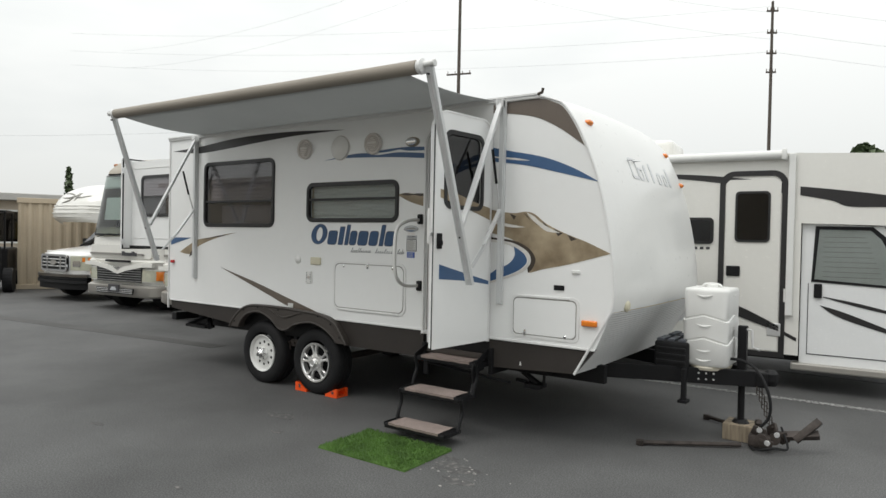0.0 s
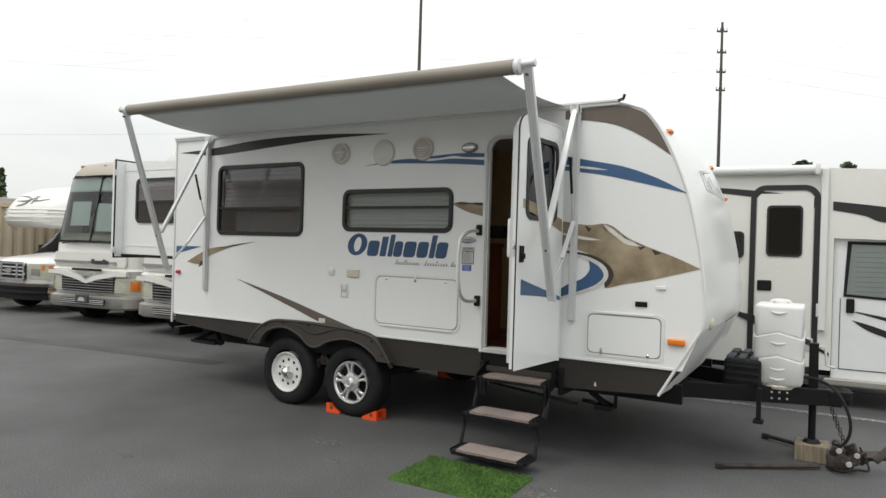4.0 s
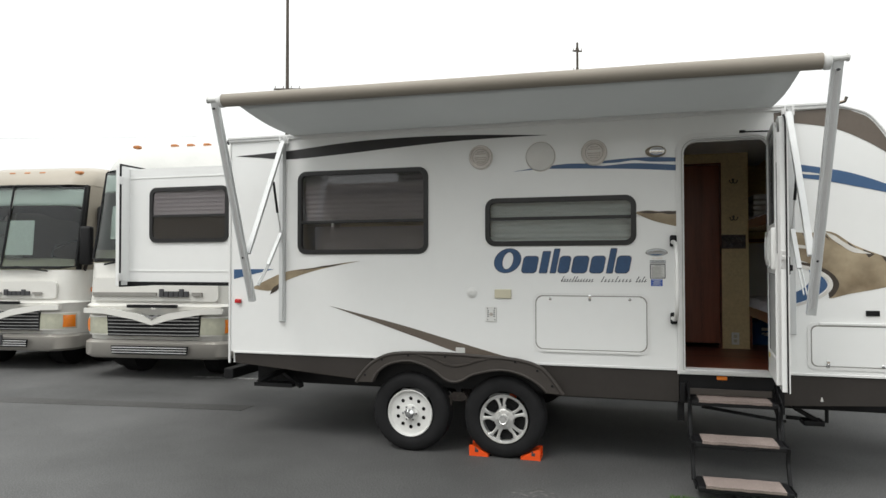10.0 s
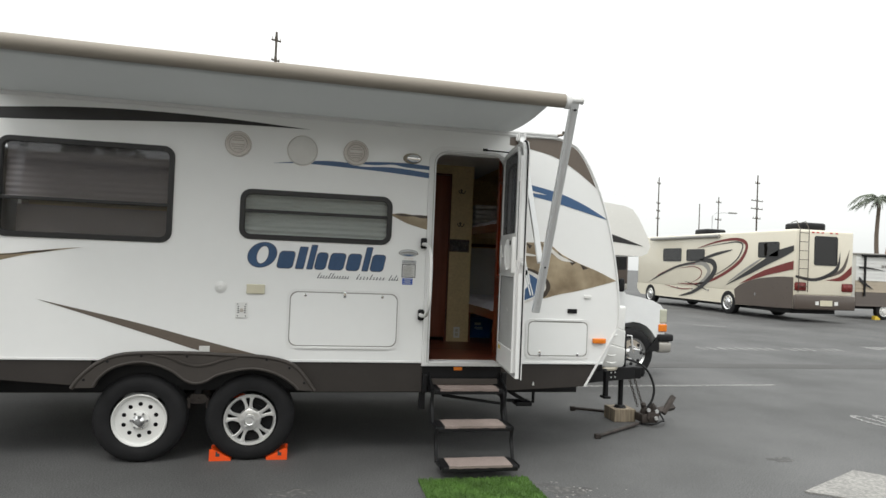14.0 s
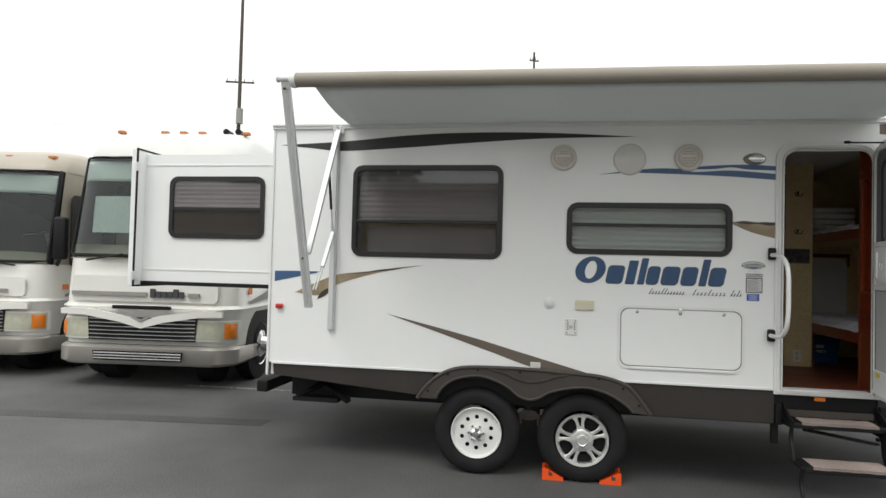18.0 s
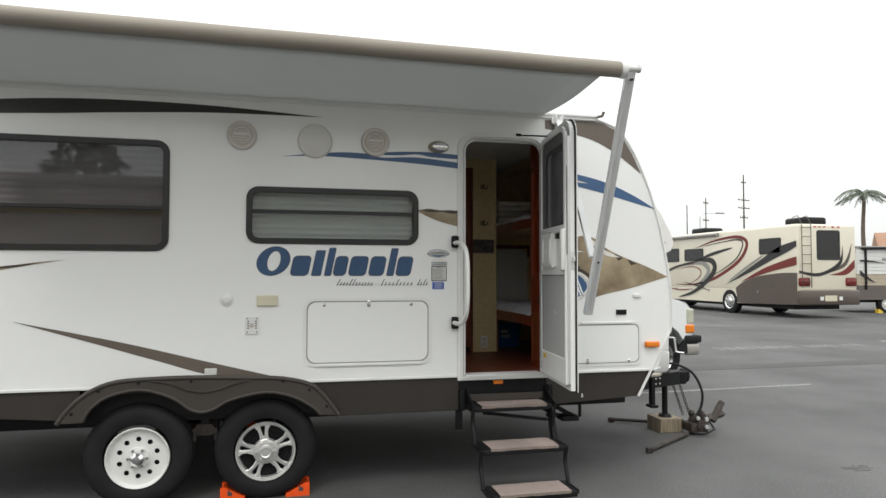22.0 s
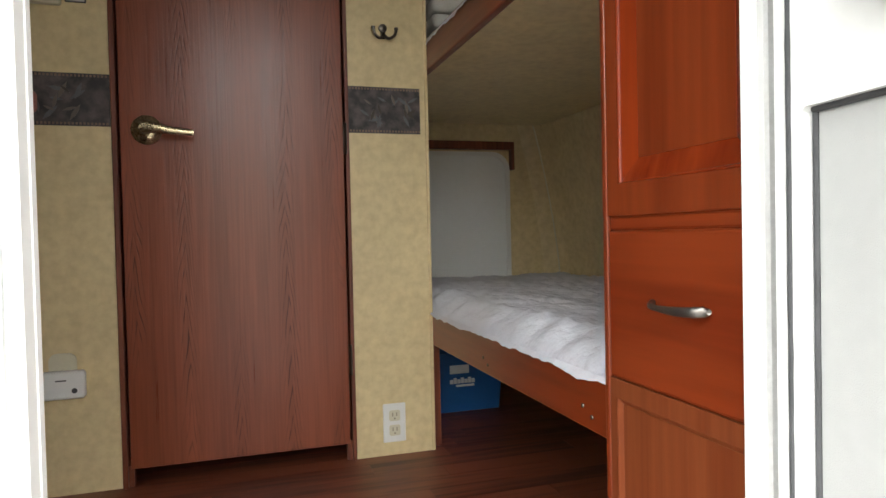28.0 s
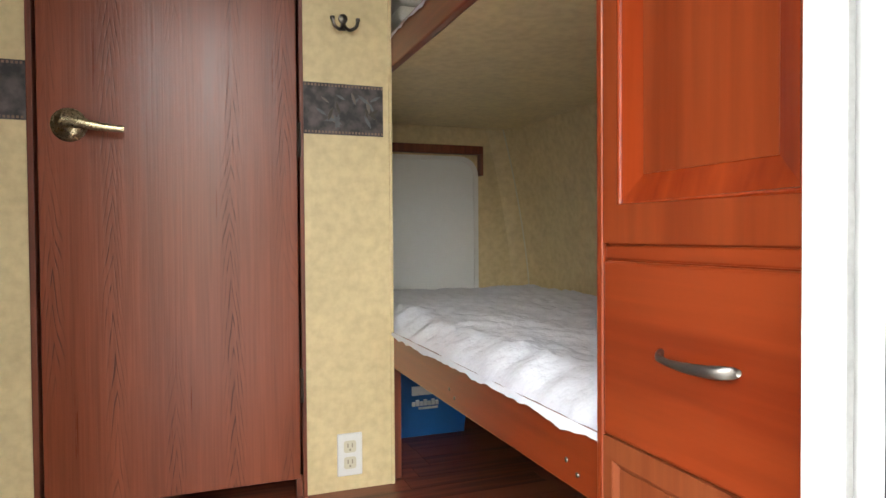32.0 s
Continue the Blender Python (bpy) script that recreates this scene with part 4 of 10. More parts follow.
decal("stripe", blade([(-0.80, 2.448), (-0.55, 2.472), (-0.3, 2.480), (-0.08, 2.468)], [(-0.80, 2.448), (-0.55, 2.446), (-0.40, 2.460), (-0.28, 2.444), (-0.08, 2.436)]), M_BLUE, label="blue brush stroke")
decal("stripe", blade([(-4.045, 1.582), (-3.85, 1.585), (-3.62, 1.585)], [(-4.045, 1.492), (-3.85, 1.535), (-3.62, 1.585)]), M_BLUE)
decal("mountain_graphic", blade([(-3.86, 1.405), (-3.68, 1.49), (-3.48, 1.565), (-3.2, 1.60), (-2.95, 1.638), (-2.75, 1.66)], [(-3.86, 1.405), (-3.66, 1.385), (-3.56, 1.44), (-3.44, 1.50), (-3.15, 1.585), (-2.75, 1.66)]), M_TAN)
decal("graphic_eye", blade([(-3.66, 1.352), (-3.63, 1.41), (-3.56, 1.452), (-3.50, 1.475)], [(-3.66, 1.352), (-3.59, 1.385), (-3.545, 1.43), (-3.50, 1.475)]), M_TANDARK, 0.0035)
decal("ridge_graphic", blade([(-3.40, 1.572), (-3.25, 1.592), (-3.12, 1.615), (-3.0, 1.628), (-2.90, 1.642)], [(-3.40, 1.572), (-3.28, 1.580), (-3.15, 1.598), (-3.02, 1.612), (-2.90, 1.642)], 4), M_TANDARK, 0.0035)
decal("stripe", blade([(-3.06, 1.255), (-2.41, 1.108), (-1.9, 0.975), (-1.40, 0.845)], [(-3.06, 1.255), (-2.6, 1.112), (-2.2, 0.985), (-1.80, 0.865), (-1.40, 0.845)]), M_BROWNV, label="brown brush stroke")
decal("mountain_graphic", blade([(-0.385, 2.045), (-0.30, 2.055), (-0.2, 2.045), (-0.08, 2.047)], [(-0.385, 2.03), (-0.25, 1.97), (-0.08, 1.925)]), M_TAN)
decal("ridge_graphic", blade([(-0.36, 2.043), (-0.30, 2.053), (-0.24, 2.044), (-0.16, 2.048), (-0.08, 2.044)], [(-0.36, 2.040), (-0.28, 2.030), (-0.2, 2.034), (-0.14, 2.022), (-0.08, 2.026)], 3), M_TANDARK, 0.0035)
# nose graphics
decal("brown_shoulder", blade([(0.62, 2.775), (1.04, 2.782), (1.17, 2.745), (1.26, 2.692), (1.36, 2.55), (1.445, 2.38)], [(0.62, 2.705), (0.85, 2.675), (1.05, 2.625), (1.25, 2.52), (1.445, 2.38)]), M_BROWNV, label="matt brown roof shoulder panel")
decal("stripe", blade([(0.60, 2.42), (0.80, 2.375), (1.1, 2.31), (1.35, 2.215), (1.575, 2.095)], [(0.60, 2.30), (0.92, 2.255), (1.2, 2.19), (1.575, 2.095)]), M_BLUE, label="tapering blue stripe")
decal("stripe_gap", blade([(0.60, 2.345), (0.85, 2.315), (0.98, 2.288)], [(0.60, 2.335), (0.85, 2.298), (0.98, 2.288)], 4), M_SNOW, 0.0036)
decal("mountain_graphic", blade([(0.60, 1.895), (0.76, 1.868), (0.86, 1.862), (0.95, 1.872), (1.03, 1.852), (1.14, 1.772), (1.30, 1.70), (1.48, 1.635), (1.675, 1.55)], [(0.60, 1.70), (0.82, 1.645), (0.98, 1.55), (1.02, 1.45), (0.98, 1.375), (1.12, 1.41), (1.35, 1.46), (1.675, 1.55)]), M_TAN, label="tan mountain picture ending in a point")
for a, b, c in (((0.93, 1.862), (0.97, 1.835), (0.99, 1.80)), ((1.00, 1.855), (1.06, 1.80), (1.05, 1.765)), ((1.10, 1.795), (1.16, 1.745), (1.14, 1.715)), ((1.20, 1.738), (1.28, 1.70), (1.24, 1.675)), ((0.80, 1.86), (0.86, 1.835), (0.84, 1.805)), ((1.32, 1.69), (1.40, 1.655), (1.35, 1.64))):
    decal("ridge_graphic", [a, b, c], M_TANDARK, 0.0035)
decal("snow_graphic", blade([(0.955, 1.868), (1.02, 1.838), (1.08, 1.79), (1.15, 1.748), (1.26, 1.702)], [(0.955, 1.868), (1.0, 1.815), (1.06, 1.768), (1.14, 1.715), (1.26, 1.702)], 4), M_SNOW, 0.0045)
decal("snow_graphic", blade([(0.62, 1.80), (0.8, 1.77), (0.95, 1.745)], [(0.62, 1.785), (0.8, 1.745), (0.95, 1.745)], 4), M_SNOW, 0.0035)
decal("graphic_eye", blade([(0.60, 1.66), (0.84, 1.635), (0.98, 1.575), (1.045, 1.49), (1.02, 1.41), (0.98, 1.375)], [(0.60, 1.645), (0.82, 1.605), (0.95, 1.545), (0.995, 1.48), (0.975, 1.42), (0.98, 1.375)]), M_TANDARK, 0.0035)
decal("graphic_rim", blade([(0.60, 1.645), (0.82, 1.618), (0.96, 1.555), (1.005, 1.48), (0.97, 1.41), (0.86, 1.345), (0.60, 1.262)], [(0.60, 1.625), (0.82, 1.592), (0.94, 1.535), (0.978, 1.475), (0.945, 1.418), (0.85, 1.362), (0.60, 1.28)]), M_SNOW, 0.0045)
decal("graphic_iris", blade([(0.845, 1.585), (0.93, 1.535), (0.968, 1.475), (0.935, 1.42), (0.84, 1.365), (0.60, 1.278)], [(0.845, 1.585), (0.855, 1.52), (0.83, 1.47), (0.78, 1.43), (0.70, 1.40), (0.60, 1.335)]), M_BLUE, 0.0035)
# name mark: a ring, slanted bars and filled ovals
def mark_shape(o, holes=None):
    for mat, lift, grow in ((M_SILVER, 0.002, 0.007), (M_NAVY, 0.0032, 0.0035), (M_MARKBLUE, 0.0044, 0.0)):
        bm = B()
        plate(bm, o(grow), -lift, -lift + 0.001, "xz", [holes(grow)[::-1]] if holes else ())
        part("name_mark", bm, mat, trailer)


def slant(x0, x1, h, r=0.010):
    return lambda g: [(p[0] + 0.20 * (p[1] - 1.558), p[1]) for p in rrect(x0 - g, x1 + g, 1.558 - g, 1.558 + h + g, r)]


def oval(x0, x1, h):
    return lambda g: [(p[0] + 0.20 * (p[1] - 1.558), p[1]) for p in ellipse((x0 + x1) / 2, 1.558 + h / 2, (x1 - x0) / 2 + g, h / 2 + g)]


mark_shape(oval(-1.555, -1.335, 0.20), lambda g: [(p[0] + 0.20 * (p[1] - 1.558), p[1]) for p in ellipse(-1.442, 1.658, 0.048 - g, 0.075 - g)])
for x0, x1, h, r in ((-1.310, -1.190, 0.135, 0.03), (-1.160, -1.100, 0.175, 0.01), (-1.070, -1.028, 0.195, 0.01), (-1.010, -0.925, 0.135, 0.03), (-0.900, -0.780, 0.135, 0.03), (-0.755, -0.650, 0.135, 0.03), (-0.620, -0.575, 0.195, 0.01), (-0.555, -0.450, 0.135, 0.03)):
    mark_shape(slant(x0, x1, h, r))
for a0, a1, nn, tallset in ((-0.985, -0.72, 12, (0, 4, 5)), (-0.665, -0.42, 9, (0, 4)), (-0.395, -0.31, 4, (0, 2))):
    for i in range(nn):
        x = a0 + (a1 - a0) * i / nn
        tall = 0.046 if i in tallset else 0.024
        decal("script_mark", [(x, 1.484), (x + 0.006, 1.484), (x + 0.006 + tall * 0.55, 1.484 + tall), (x + tall * 0.55, 1.484 + tall)], M_NAVY)
        decal("script_mark", [(x + 0.004, 1.484), (x + 0.020, 1.490), (x + 0.020, 1.493), (x + 0.004, 1.487)], M_NAVY)
# faint name mark on the front cap
def cap_x(y, z):
    for i, ((xa, za), (xb, zb)) in enumerate(zip(nose, nose[1:])):
        k = i / (len(nose) - 1)
        lift = 0.04 * bow(y) * (1 - k)
        if za + lift >= z > zb + lift:
            return xa + (xb - xa) * (za + lift - z) / (za - zb) + (0.01 + 0.045 * min(1, k * 2.0)) * bow(y, 3.2)
    return 1.6


for i, (w, h) in enumerate(((0.17, 0.185), (0.12, 0.115), (0.06, 0.155), (0.055, 0.185), (0.11, 0.115), (0.11, 0.115), (0.07, 0.185))):
    y0 = 0.70 + 0.177 * i
    bm = B()
    plate(bm, rrect(y0, y0 + w, 2.185, 2.185 + h, 0.03, 5), 0.0, 0.004, "yz", (rrect(y0 + 0.022, y0 + w - 0.022, 2.207, 2.163 + h, 0.015, 5)[::-1],) if w > 0.09 else ())
    bmesh.ops.subdivide_edges(bm, edges=bm.edges[:], cuts=1)
    for v in bm.verts:
        v.co.x += cap_x(v.co.y, v.co.z) + 0.003
    part("name_mark", bm, M_FAINT, trailer)
# stickers by the door
decal("badge", ellipse(-0.234, 1.722, 0.082, 0.031), M_GREYV)
decal("badge_sky", ellipse(-0.234, 1.722, 0.078, 0.027), M_SILVER, 0.0032)
decal("badge_mountain", [(-0.300, 1.722), (-0.276, 1.732), (-0.262, 1.728), (-0.240, 1.743), (-0.222, 1.734), (-0.205, 1.738), (-0.170, 1.722)], M_GREYV, 0.0036)
decal("badge_snow", [(-0.251, 1.735), (-0.240, 1.743), (-0.228, 1.737), (-0.238, 1.736)], M_SNOW, 0.0042)
decal("badge_band", rrect(-0.318, -0.150, 1.710, 1.724, 0.004), M_GREYV, 0.0046)
for k in range(11):
    decal("badge_print", [(-0.306 + 0.0135 * k, 1.7135), (-0.298 + 0.0135 * k, 1.7135), (-0.2965 + 0.0135 * k, 1.7205), (-0.3045 + 0.0135 * k, 1.7205)], M_SILVER, 0.0056)
decal("badge_field", blade([(-0.292, 1.708), (-0.234, 1.708), (-0.176, 1.708)], [(-0.292, 1.708), (-0.234, 1.697), (-0.176, 1.708)], 4), M_BLUE, 0.0040)
decal("model_mark", rrect(-0.27, -0.245, 1.668, 1.683, 0.003), M_BEIGE)
decal("model_mark", rrect(-0.238, -0.19, 1.668, 1.683, 0.003), M_BEIGE)
decal("label_plate", rrect(-0.285, -0.165, 1.632, 1.660, 0.004), M_GREYV)
decal("label_face", rrect(-0.282, -0.168, 1.635, 1.657, 0.003), M_SILVER, 0.0036)
decal("label_border", rrect(-0.285, -0.168, 1.515, 1.628, 0.003), M_PRINT)
decal("label_face", rrect(-0.279, -0.174, 1.521, 1.622, 0.003), M_PAPER, 0.0036)
for i in range(13):
    decal("print_line", [(-0.274, 1.527 + 0.0066 * i), (-0.179 - 0.012 * (i * 7 % 3), 1.527 + 0.0066 * i), (-0.179 - 0.012 * (i * 7 % 3), 1.530 + 0.0066 * i), (-0.274, 1.530 + 0.0066 * i)], M_GREYV, 0.0046)
decal("label_face", rrect(-0.278, -0.190, 1.455, 1.508, 0.002), M_STICKERBLUE)
for i in range(5):
    decal("print_line", [(-0.268 + 0.01 * (i % 2), 1.462 + 0.009 * i), (-0.20 - 0.01 * (i % 2), 1.462 + 0.009 * i), (-0.20 - 0.01 * (i % 2), 1.466 + 0.009 * i), (-0.268 + 0.01 * (i % 2), 1.466 + 0.009 * i)], M_SILVER, 0.0036)


def words(text, size, place, material, parent, turn=0, stretch=1.0, flat=False, label=""):
    """Raised lettering, as a mesh."""
    cu = bpy.data.curves.new("lettering", "FONT")
    cu.body, cu.size, cu.extrude, cu.align_x, cu.align_y = text, size, 0.0006, "CENTER", "CENTER"
    tmp = bpy.data.objects.new("lettering", cu)
    scene.collection.objects.link(tmp)
    me = bpy.data.meshes.new_from_object(tmp.evaluated_get(bpy.context.evaluated_depsgraph_get()))
    bpy.data.objects.remove(tmp)
    bm = B()
    bm.from_mesh(me)
    bm.transform(pose(*place, 0 if flat else 90, 0, turn) @ Matrix.Diagonal((stretch, 1, 1, 1)))
    return part("lettering", bm, material, parent, label)


words("ALL ALUMINUM", 0.0125, (-0.225, -0.0048, 1.651), M_PRINT, trailer)
words("WARNING", 0.0095, (-0.2265, -0.0048, 1.6165), M_PRINT, trailer)
decal("print_line", [(-0.276, 1.638), (-0.174, 1.638), (-0.174, 1.642), (-0.276, 1.642)], M_GREYV, 0.0046)


# ---- windows, hatches and fittings of the side wall ----
def trailer_window(x0, x1, z0, z1, rail, glassm, parent=trailer, y=0.0, r=0.085, f=0.042):
    out = rrect(x0, x1, z0, z1, r, 6)
    bm = B()
    plate(bm, out, y - 0.016, y + 0.02, "xz", (rrect(x0 + f, x1 - f, z0 + f, z1 - f, r * 0.55, 5)[::-1],))
    bmesh.ops.bevel(bm, geom=[e for e in bm.edges if max(v.co.y for v in e.verts) < y - 0.015 and len(e.link_faces) == 2 and e.calc_face_angle(0) > 0.8], offset=0.006, segments=2, affect="EDGES")
    win = part("window", bm, M_WINFRAME, parent, "black-framed tinted trailer window", smooth=35)
    bm = B()
    box(bm, x0 + f, x1 - f, y - 0.010, y + 0.014, rail - 0.013, rail + 0.013, 0.003)
    part("sash_rail", bm, M_WINFRAME, win)
    bm = B()
    box(bm, x0 + f - 0.01, x1 - f + 0.01, y + 0.004, y + 0.008, rail + 0.001, z1 - f + 0.01)
    part("pane", bm, glassm, win).visible_shadow = False
    bm = B()
    box(bm, x0 + f - 0.01, x1 - f + 0.01, y + 0.010, y + 0.014, z0 + f - 0.01, rail)
    part("pane", bm, glassm, win).visible_shadow = False
    return win


w1 = trailer_window(-3.375, -2.12, 1.72, 2.48, 2.015, M_GLASS)
bm = B()
zz = 2.46
rows = []
k = 0
while zz > 2.02:
    rows.append([(-3.33, 0.055 + 0.005 * (k % 2), zz), (-2.16, 0.055 + 0.005 * (k % 2), zz)])
    zz -= 0.022
    k += 1
grid_skin(bm, rows)
part("blind", bm, M_SHADE, w1, "grey pleated blind, half lowered")
bm = B()
box(bm, -3.30, -2.2, 0.20, 0.22, 1.75, 1.98)
part("curtain", bm, M_SHADE, w1)
w2 = trailer_window(-1.615, -0.385, 1.78, 2.185, 2.01, M_GLASS2)
bm = B()
rows = [[(-1.58, 0.055 + 0.013 * (k % 2), 2.16 - 0.0215 * k), (-0.42, 0.055 + 0.013 * (k % 2), 2.16 - 0.0215 * k)] for k in range(17)]
grid_skin(bm, rows)
part("blind", bm, M_BLIND, w2, "white pleated blind, fully lowered")


def hatch(x0, x1, z0, z1, latches, r, hinge_top):
    bm = B()
    plate(bm, rrect(x0, x1, z0, z1, r, 6), -0.006, 0.0, "xz", (rrect(x0 + 0.022, x1 - 0.022, z0 + 0.022, z1 - 0.022, r * 0.8, 6)[::-1],))
    h = part("hatch", bm, M_ALU, trailer, "white baggage hatch", smooth=30)
    bm = B()
    plate(bm, rrect(x0 + 0.030, x1 - 0.030, z0 + 0.030, z1 - 0.030, r * 0.8, 6), -0.007, 0.002, "xz")
    part("hatch_door", bm, M_WHITE, h)
    bm = B()
    plate(bm, rrect(x0 + 0.020, x1 - 0.020, z0 + 0.020, z1 - 0.020, r * 0.8, 6), -0.0025, 0.003, "xz")
    part("gasket", bm, M_GREYV, h)
    zb = z1 - 0.01 if hinge_top else z0 + 0.01
    bm = B()
    box(bm, x0 + 0.08, x1 - 0.08, -0.014, -0.004, zb - 0.009, zb + 0.009, 0.003)
    part("hinge", bm, M_ALU, h)
    for x, z, tall in latches:
        bm = B()
        lathe(bm, [(0.013, 0), (0.012, -0.008), (0.006, -0.012), (0, -0.012)], (x, -0.005, z), "y", 14, False)
        if tall:
            box(bm, x - 0.011, x + 0.011, -0.016, -0.005, z - 0.02, z + 0.03, 0.003)
        part("latch", bm, M_CHROME, h, smooth=30)


hatch(-1.215, -0.285, 0.905, 1.395, ((-1.07, 1.345, 0), (-0.752, 1.35, 1), (-0.44, 1.345, 0)), 0.075, False)
hatch(0.83, 1.435, 0.845, 1.195, ((0.965, 0.885, 1), (1.32, 0.885, 0)), 0.05, True)


def round_lamp(x, z, r, slots):
    bm = B()
    lathe(bm, [(r, 0.0), (r, -0.012), (r * 0.96, -0.020), (r * 0.90, -0.022), (r * 0.5, -0.030), (0, -0.033)] if not slots else [(r, 0.0), (r, -0.012), (r * 0.94, -0.024), (r * 0.86, -0.022), (r * 0.80, -0.010), (r * 0.72, -0.012), (r * 0.58, -0.016), (r * 0.54, -0.030), (r * 0.30, -0.034), (0, -0.035)], (x, 0, z), "y", 32, False)
    sp = part("speaker" if slots else "porch_lamp", bm, M_BEIGE if slots else M_LENS, trailer, "beige outdoor speaker" if slots else "clear round outdoor lamp", smooth=40)
    for k in range(6 if slots else 0):
        zz = z - r * 0.40 + r * 0.16 * k
        half = math.sqrt(max(0.0004, (r * 0.50) ** 2 - (zz - z) ** 2))
        b = B()
        box(b, x - half, x + half, -0.0375, -0.030, zz - 0.0045, zz + 0.0045)
        part("grille_bar", b, M_OFFWHITE if k == 3 else M_SPEAKERGREY, sp)
    if slots:
        for ra, rb, d in ((0.98, 0.93, -0.0235), (0.70, 0.64, -0.0145)):
            b = B()
            plate(b, ellipse(x, z, r * ra, r * ra, 36), d - 0.002, d, "xz", (ellipse(x, z, r * rb, r * rb, 36)[::-1],))
            part("ring", b, M_SPEAKERGREY, sp)
    else:
        b = B()
        plate(b, ellipse(x, z, r * 1.04, r * 1.04, 36), -0.006, 0.0, "xz", (ellipse(x, z, r * 0.99, r * 0.99, 36)[::-1],))
        part("bezel", b, M_BEIGE, sp)


round_lamp(-1.65, 2.538, 0.103, True)
round_lamp(-1.145, 2.522, 0.120, False)
round_lamp(-0.71, 2.534, 0.105, True)
bm = B()
lathe(bm, [(0.075, 0.0), (0.075, -0.012), (0.06, -0.03), (0.03, -0.045), (0, -0.048)], (0, 0, 0), "y", 28, False)
bm.transform(Matrix.Translation((-0.235, 0, 2.522)) @ Matrix.Diagonal((1.05, 1, 0.6, 1)))
porch = part("porch_lamp", bm, M_VENT, trailer, "oval porch lamp", smooth=40)
bm = B()
lathe(bm, [(0.062, 0.0), (0.056, -0.016), (0.03, -0.022), (0, -0.022)], (0, 0, 0), "y", 24, False)
bm.transform(Matrix.Translation((-0.228, -0.032, 2.520)) @ Matrix.Diagonal((0.98, 1, 0.55, 1)))
part("lens", bm, M_CHROME, porch, smooth=40)
bm = B()
lathe(bm, [(0.045, 0), (0.044, -0.008), (0.03, -0.012), (0.018, -0.02), (0, -0.02)], (-1.735, 0, 1.388), "y", 24, False)
part("water_inlet", bm, M_PLASTIC, trailer, smooth=30)
bm = B()
box(bm, -1.535, -1.393, -0.018, 0, 1.342, 1.418, 0.006)
part("utility_cover", bm, M_IVORY, trailer, "ivory plastic utility cover")
bm = B()
box(bm, -1.612, -1.52, -0.010, 0, 1.145, 1.272, 0.004)
inlet = part("socket_plate", bm, M_PLASTIC, trailer)
for sx in (-1.597, -1.545):
    bm = B()
    for k in range(4):
        box(bm, sx, sx + 0.012, -0.0115, -0.009, 1.185 + 0.016 * k, 1.193 + 0.016 * k)
    part("socket", bm, M_PRINT, inlet)
for sx in (-1.60, -1.538):
    for sz in (1.158, 1.252):
        bm = B()
        box(bm, sx, sx + 0.008, -0.0115, -0.009, sz, sz + 0.008)
        part("screw", bm, M_PRINT, inlet)
bm = B()
lathe(bm, [(0.016, 0.0), (0.014, -0.004), (0, -0.005)], (-1.566, -0.010, 1.208), "y", 14, False)
part("plug_cover", bm, M_SPEAKERGREY, inlet)
bm = B()
box(bm, -1.875, -1.795, -0.008, 0, 0.872, 0.918, 0.003)
part("warning_label", bm, M_PAPER, trailer)
for nm, mat, x0, x1, z0, z1 in (("tail_lamp", M_RED, -4.022, -3.958, 1.265, 1.305), ("marker_lamp", M_AMBER, 1.46, 1.585, 0.985, 1.032)):
    bm = B()
    box(bm, x0, x1, -0.03, 0, z0, z1, 0.010, 3)
    part(nm, bm, mat, trailer, smooth=40)
bm = B()
box(bm, 1.215, 1.305, -0.010, 0, 1.248, 1.288, 0.004)
part("vent_plate", bm, M_BLACK, trailer)
bm = B()
box(bm, 1.365, 1.435, -0.014, 0, 1.385, 1.412, 0.005)
part("cap_plate", bm, M_PLASTIC, trailer)
bm = B()
lathe(bm, [(0.05, 0), (0.048, 0.06), (0.03, 0.075), (0, 0.078)], (1.665, 0.255, 1.14), "x", 20, False)
part("filler_cap", bm, M_IVORY, trailer, smooth=30)
for y, z in ((0.228, 2.595), (2.204, 2.555), (2.36, 2.25)):
    bm = B()
    lathe(bm, [(0.035, 0), (0.03, 0.03), (0.012, 0.045), (0, 0.046)], (0, 0, 0), "x", 14, False)
    bm.transform(Matrix.Translation((cap_x(y, z) - 0.01, y, z)) @ Matrix.Diagonal((1, 1.6, 0.8, 1)))
    part("marker_lamp", bm, M_AMBER, trailer, smooth=40)

# ---- slide-out room at the rear ----
bm = B()
plate(bm, [(0.30, 1.45), (2.14, 1.45), (2.14, 2.63), (0.30, 2.63)], -5.50, -4.05, "yz")
slide = part("slide_out", bm, M_WHITE, trailer, "white rear slide-out bed room")
bm = B()
box(bm, -5.56, -5.50, 0.17, 2.27, 1.405, 2.665, 0.006)
part("end_wall", bm, M_WHITE, slide)
bm = B()
plate(bm, [(0.163, 1.398), (2.277, 1.398), (2.277, 2.672), (0.163, 2.672)], -5.508, -5.496, "yz", ([(0.180, 1.415), (0.180, 2.655), (2.260, 2.655), (2.260, 1.415)],))
part("seal", bm, M_RUBBER, slide)
bm = B()
box(bm, -5.5, -4.1, 0.275, 0.305, 1.415, 1.45)
part("floor_edge", bm, M_BLACK, slide)
for z in (2.53, 1.56):
    bm = B()
    box(bm, -5.5, -4.09, 0.294, 0.302, z - 0.004, z + 0.004)
    part("trim_strip", bm, M_ALU, slide)
for z in (1.50, 2.50):
    bm = B()
    box(bm, -5.512, -5.488, 0.150, 0.20, z - 0.04, z + 0.04, 0.004)
    part("corner_bracket", bm, M_STEEL, slide)
bm = B()
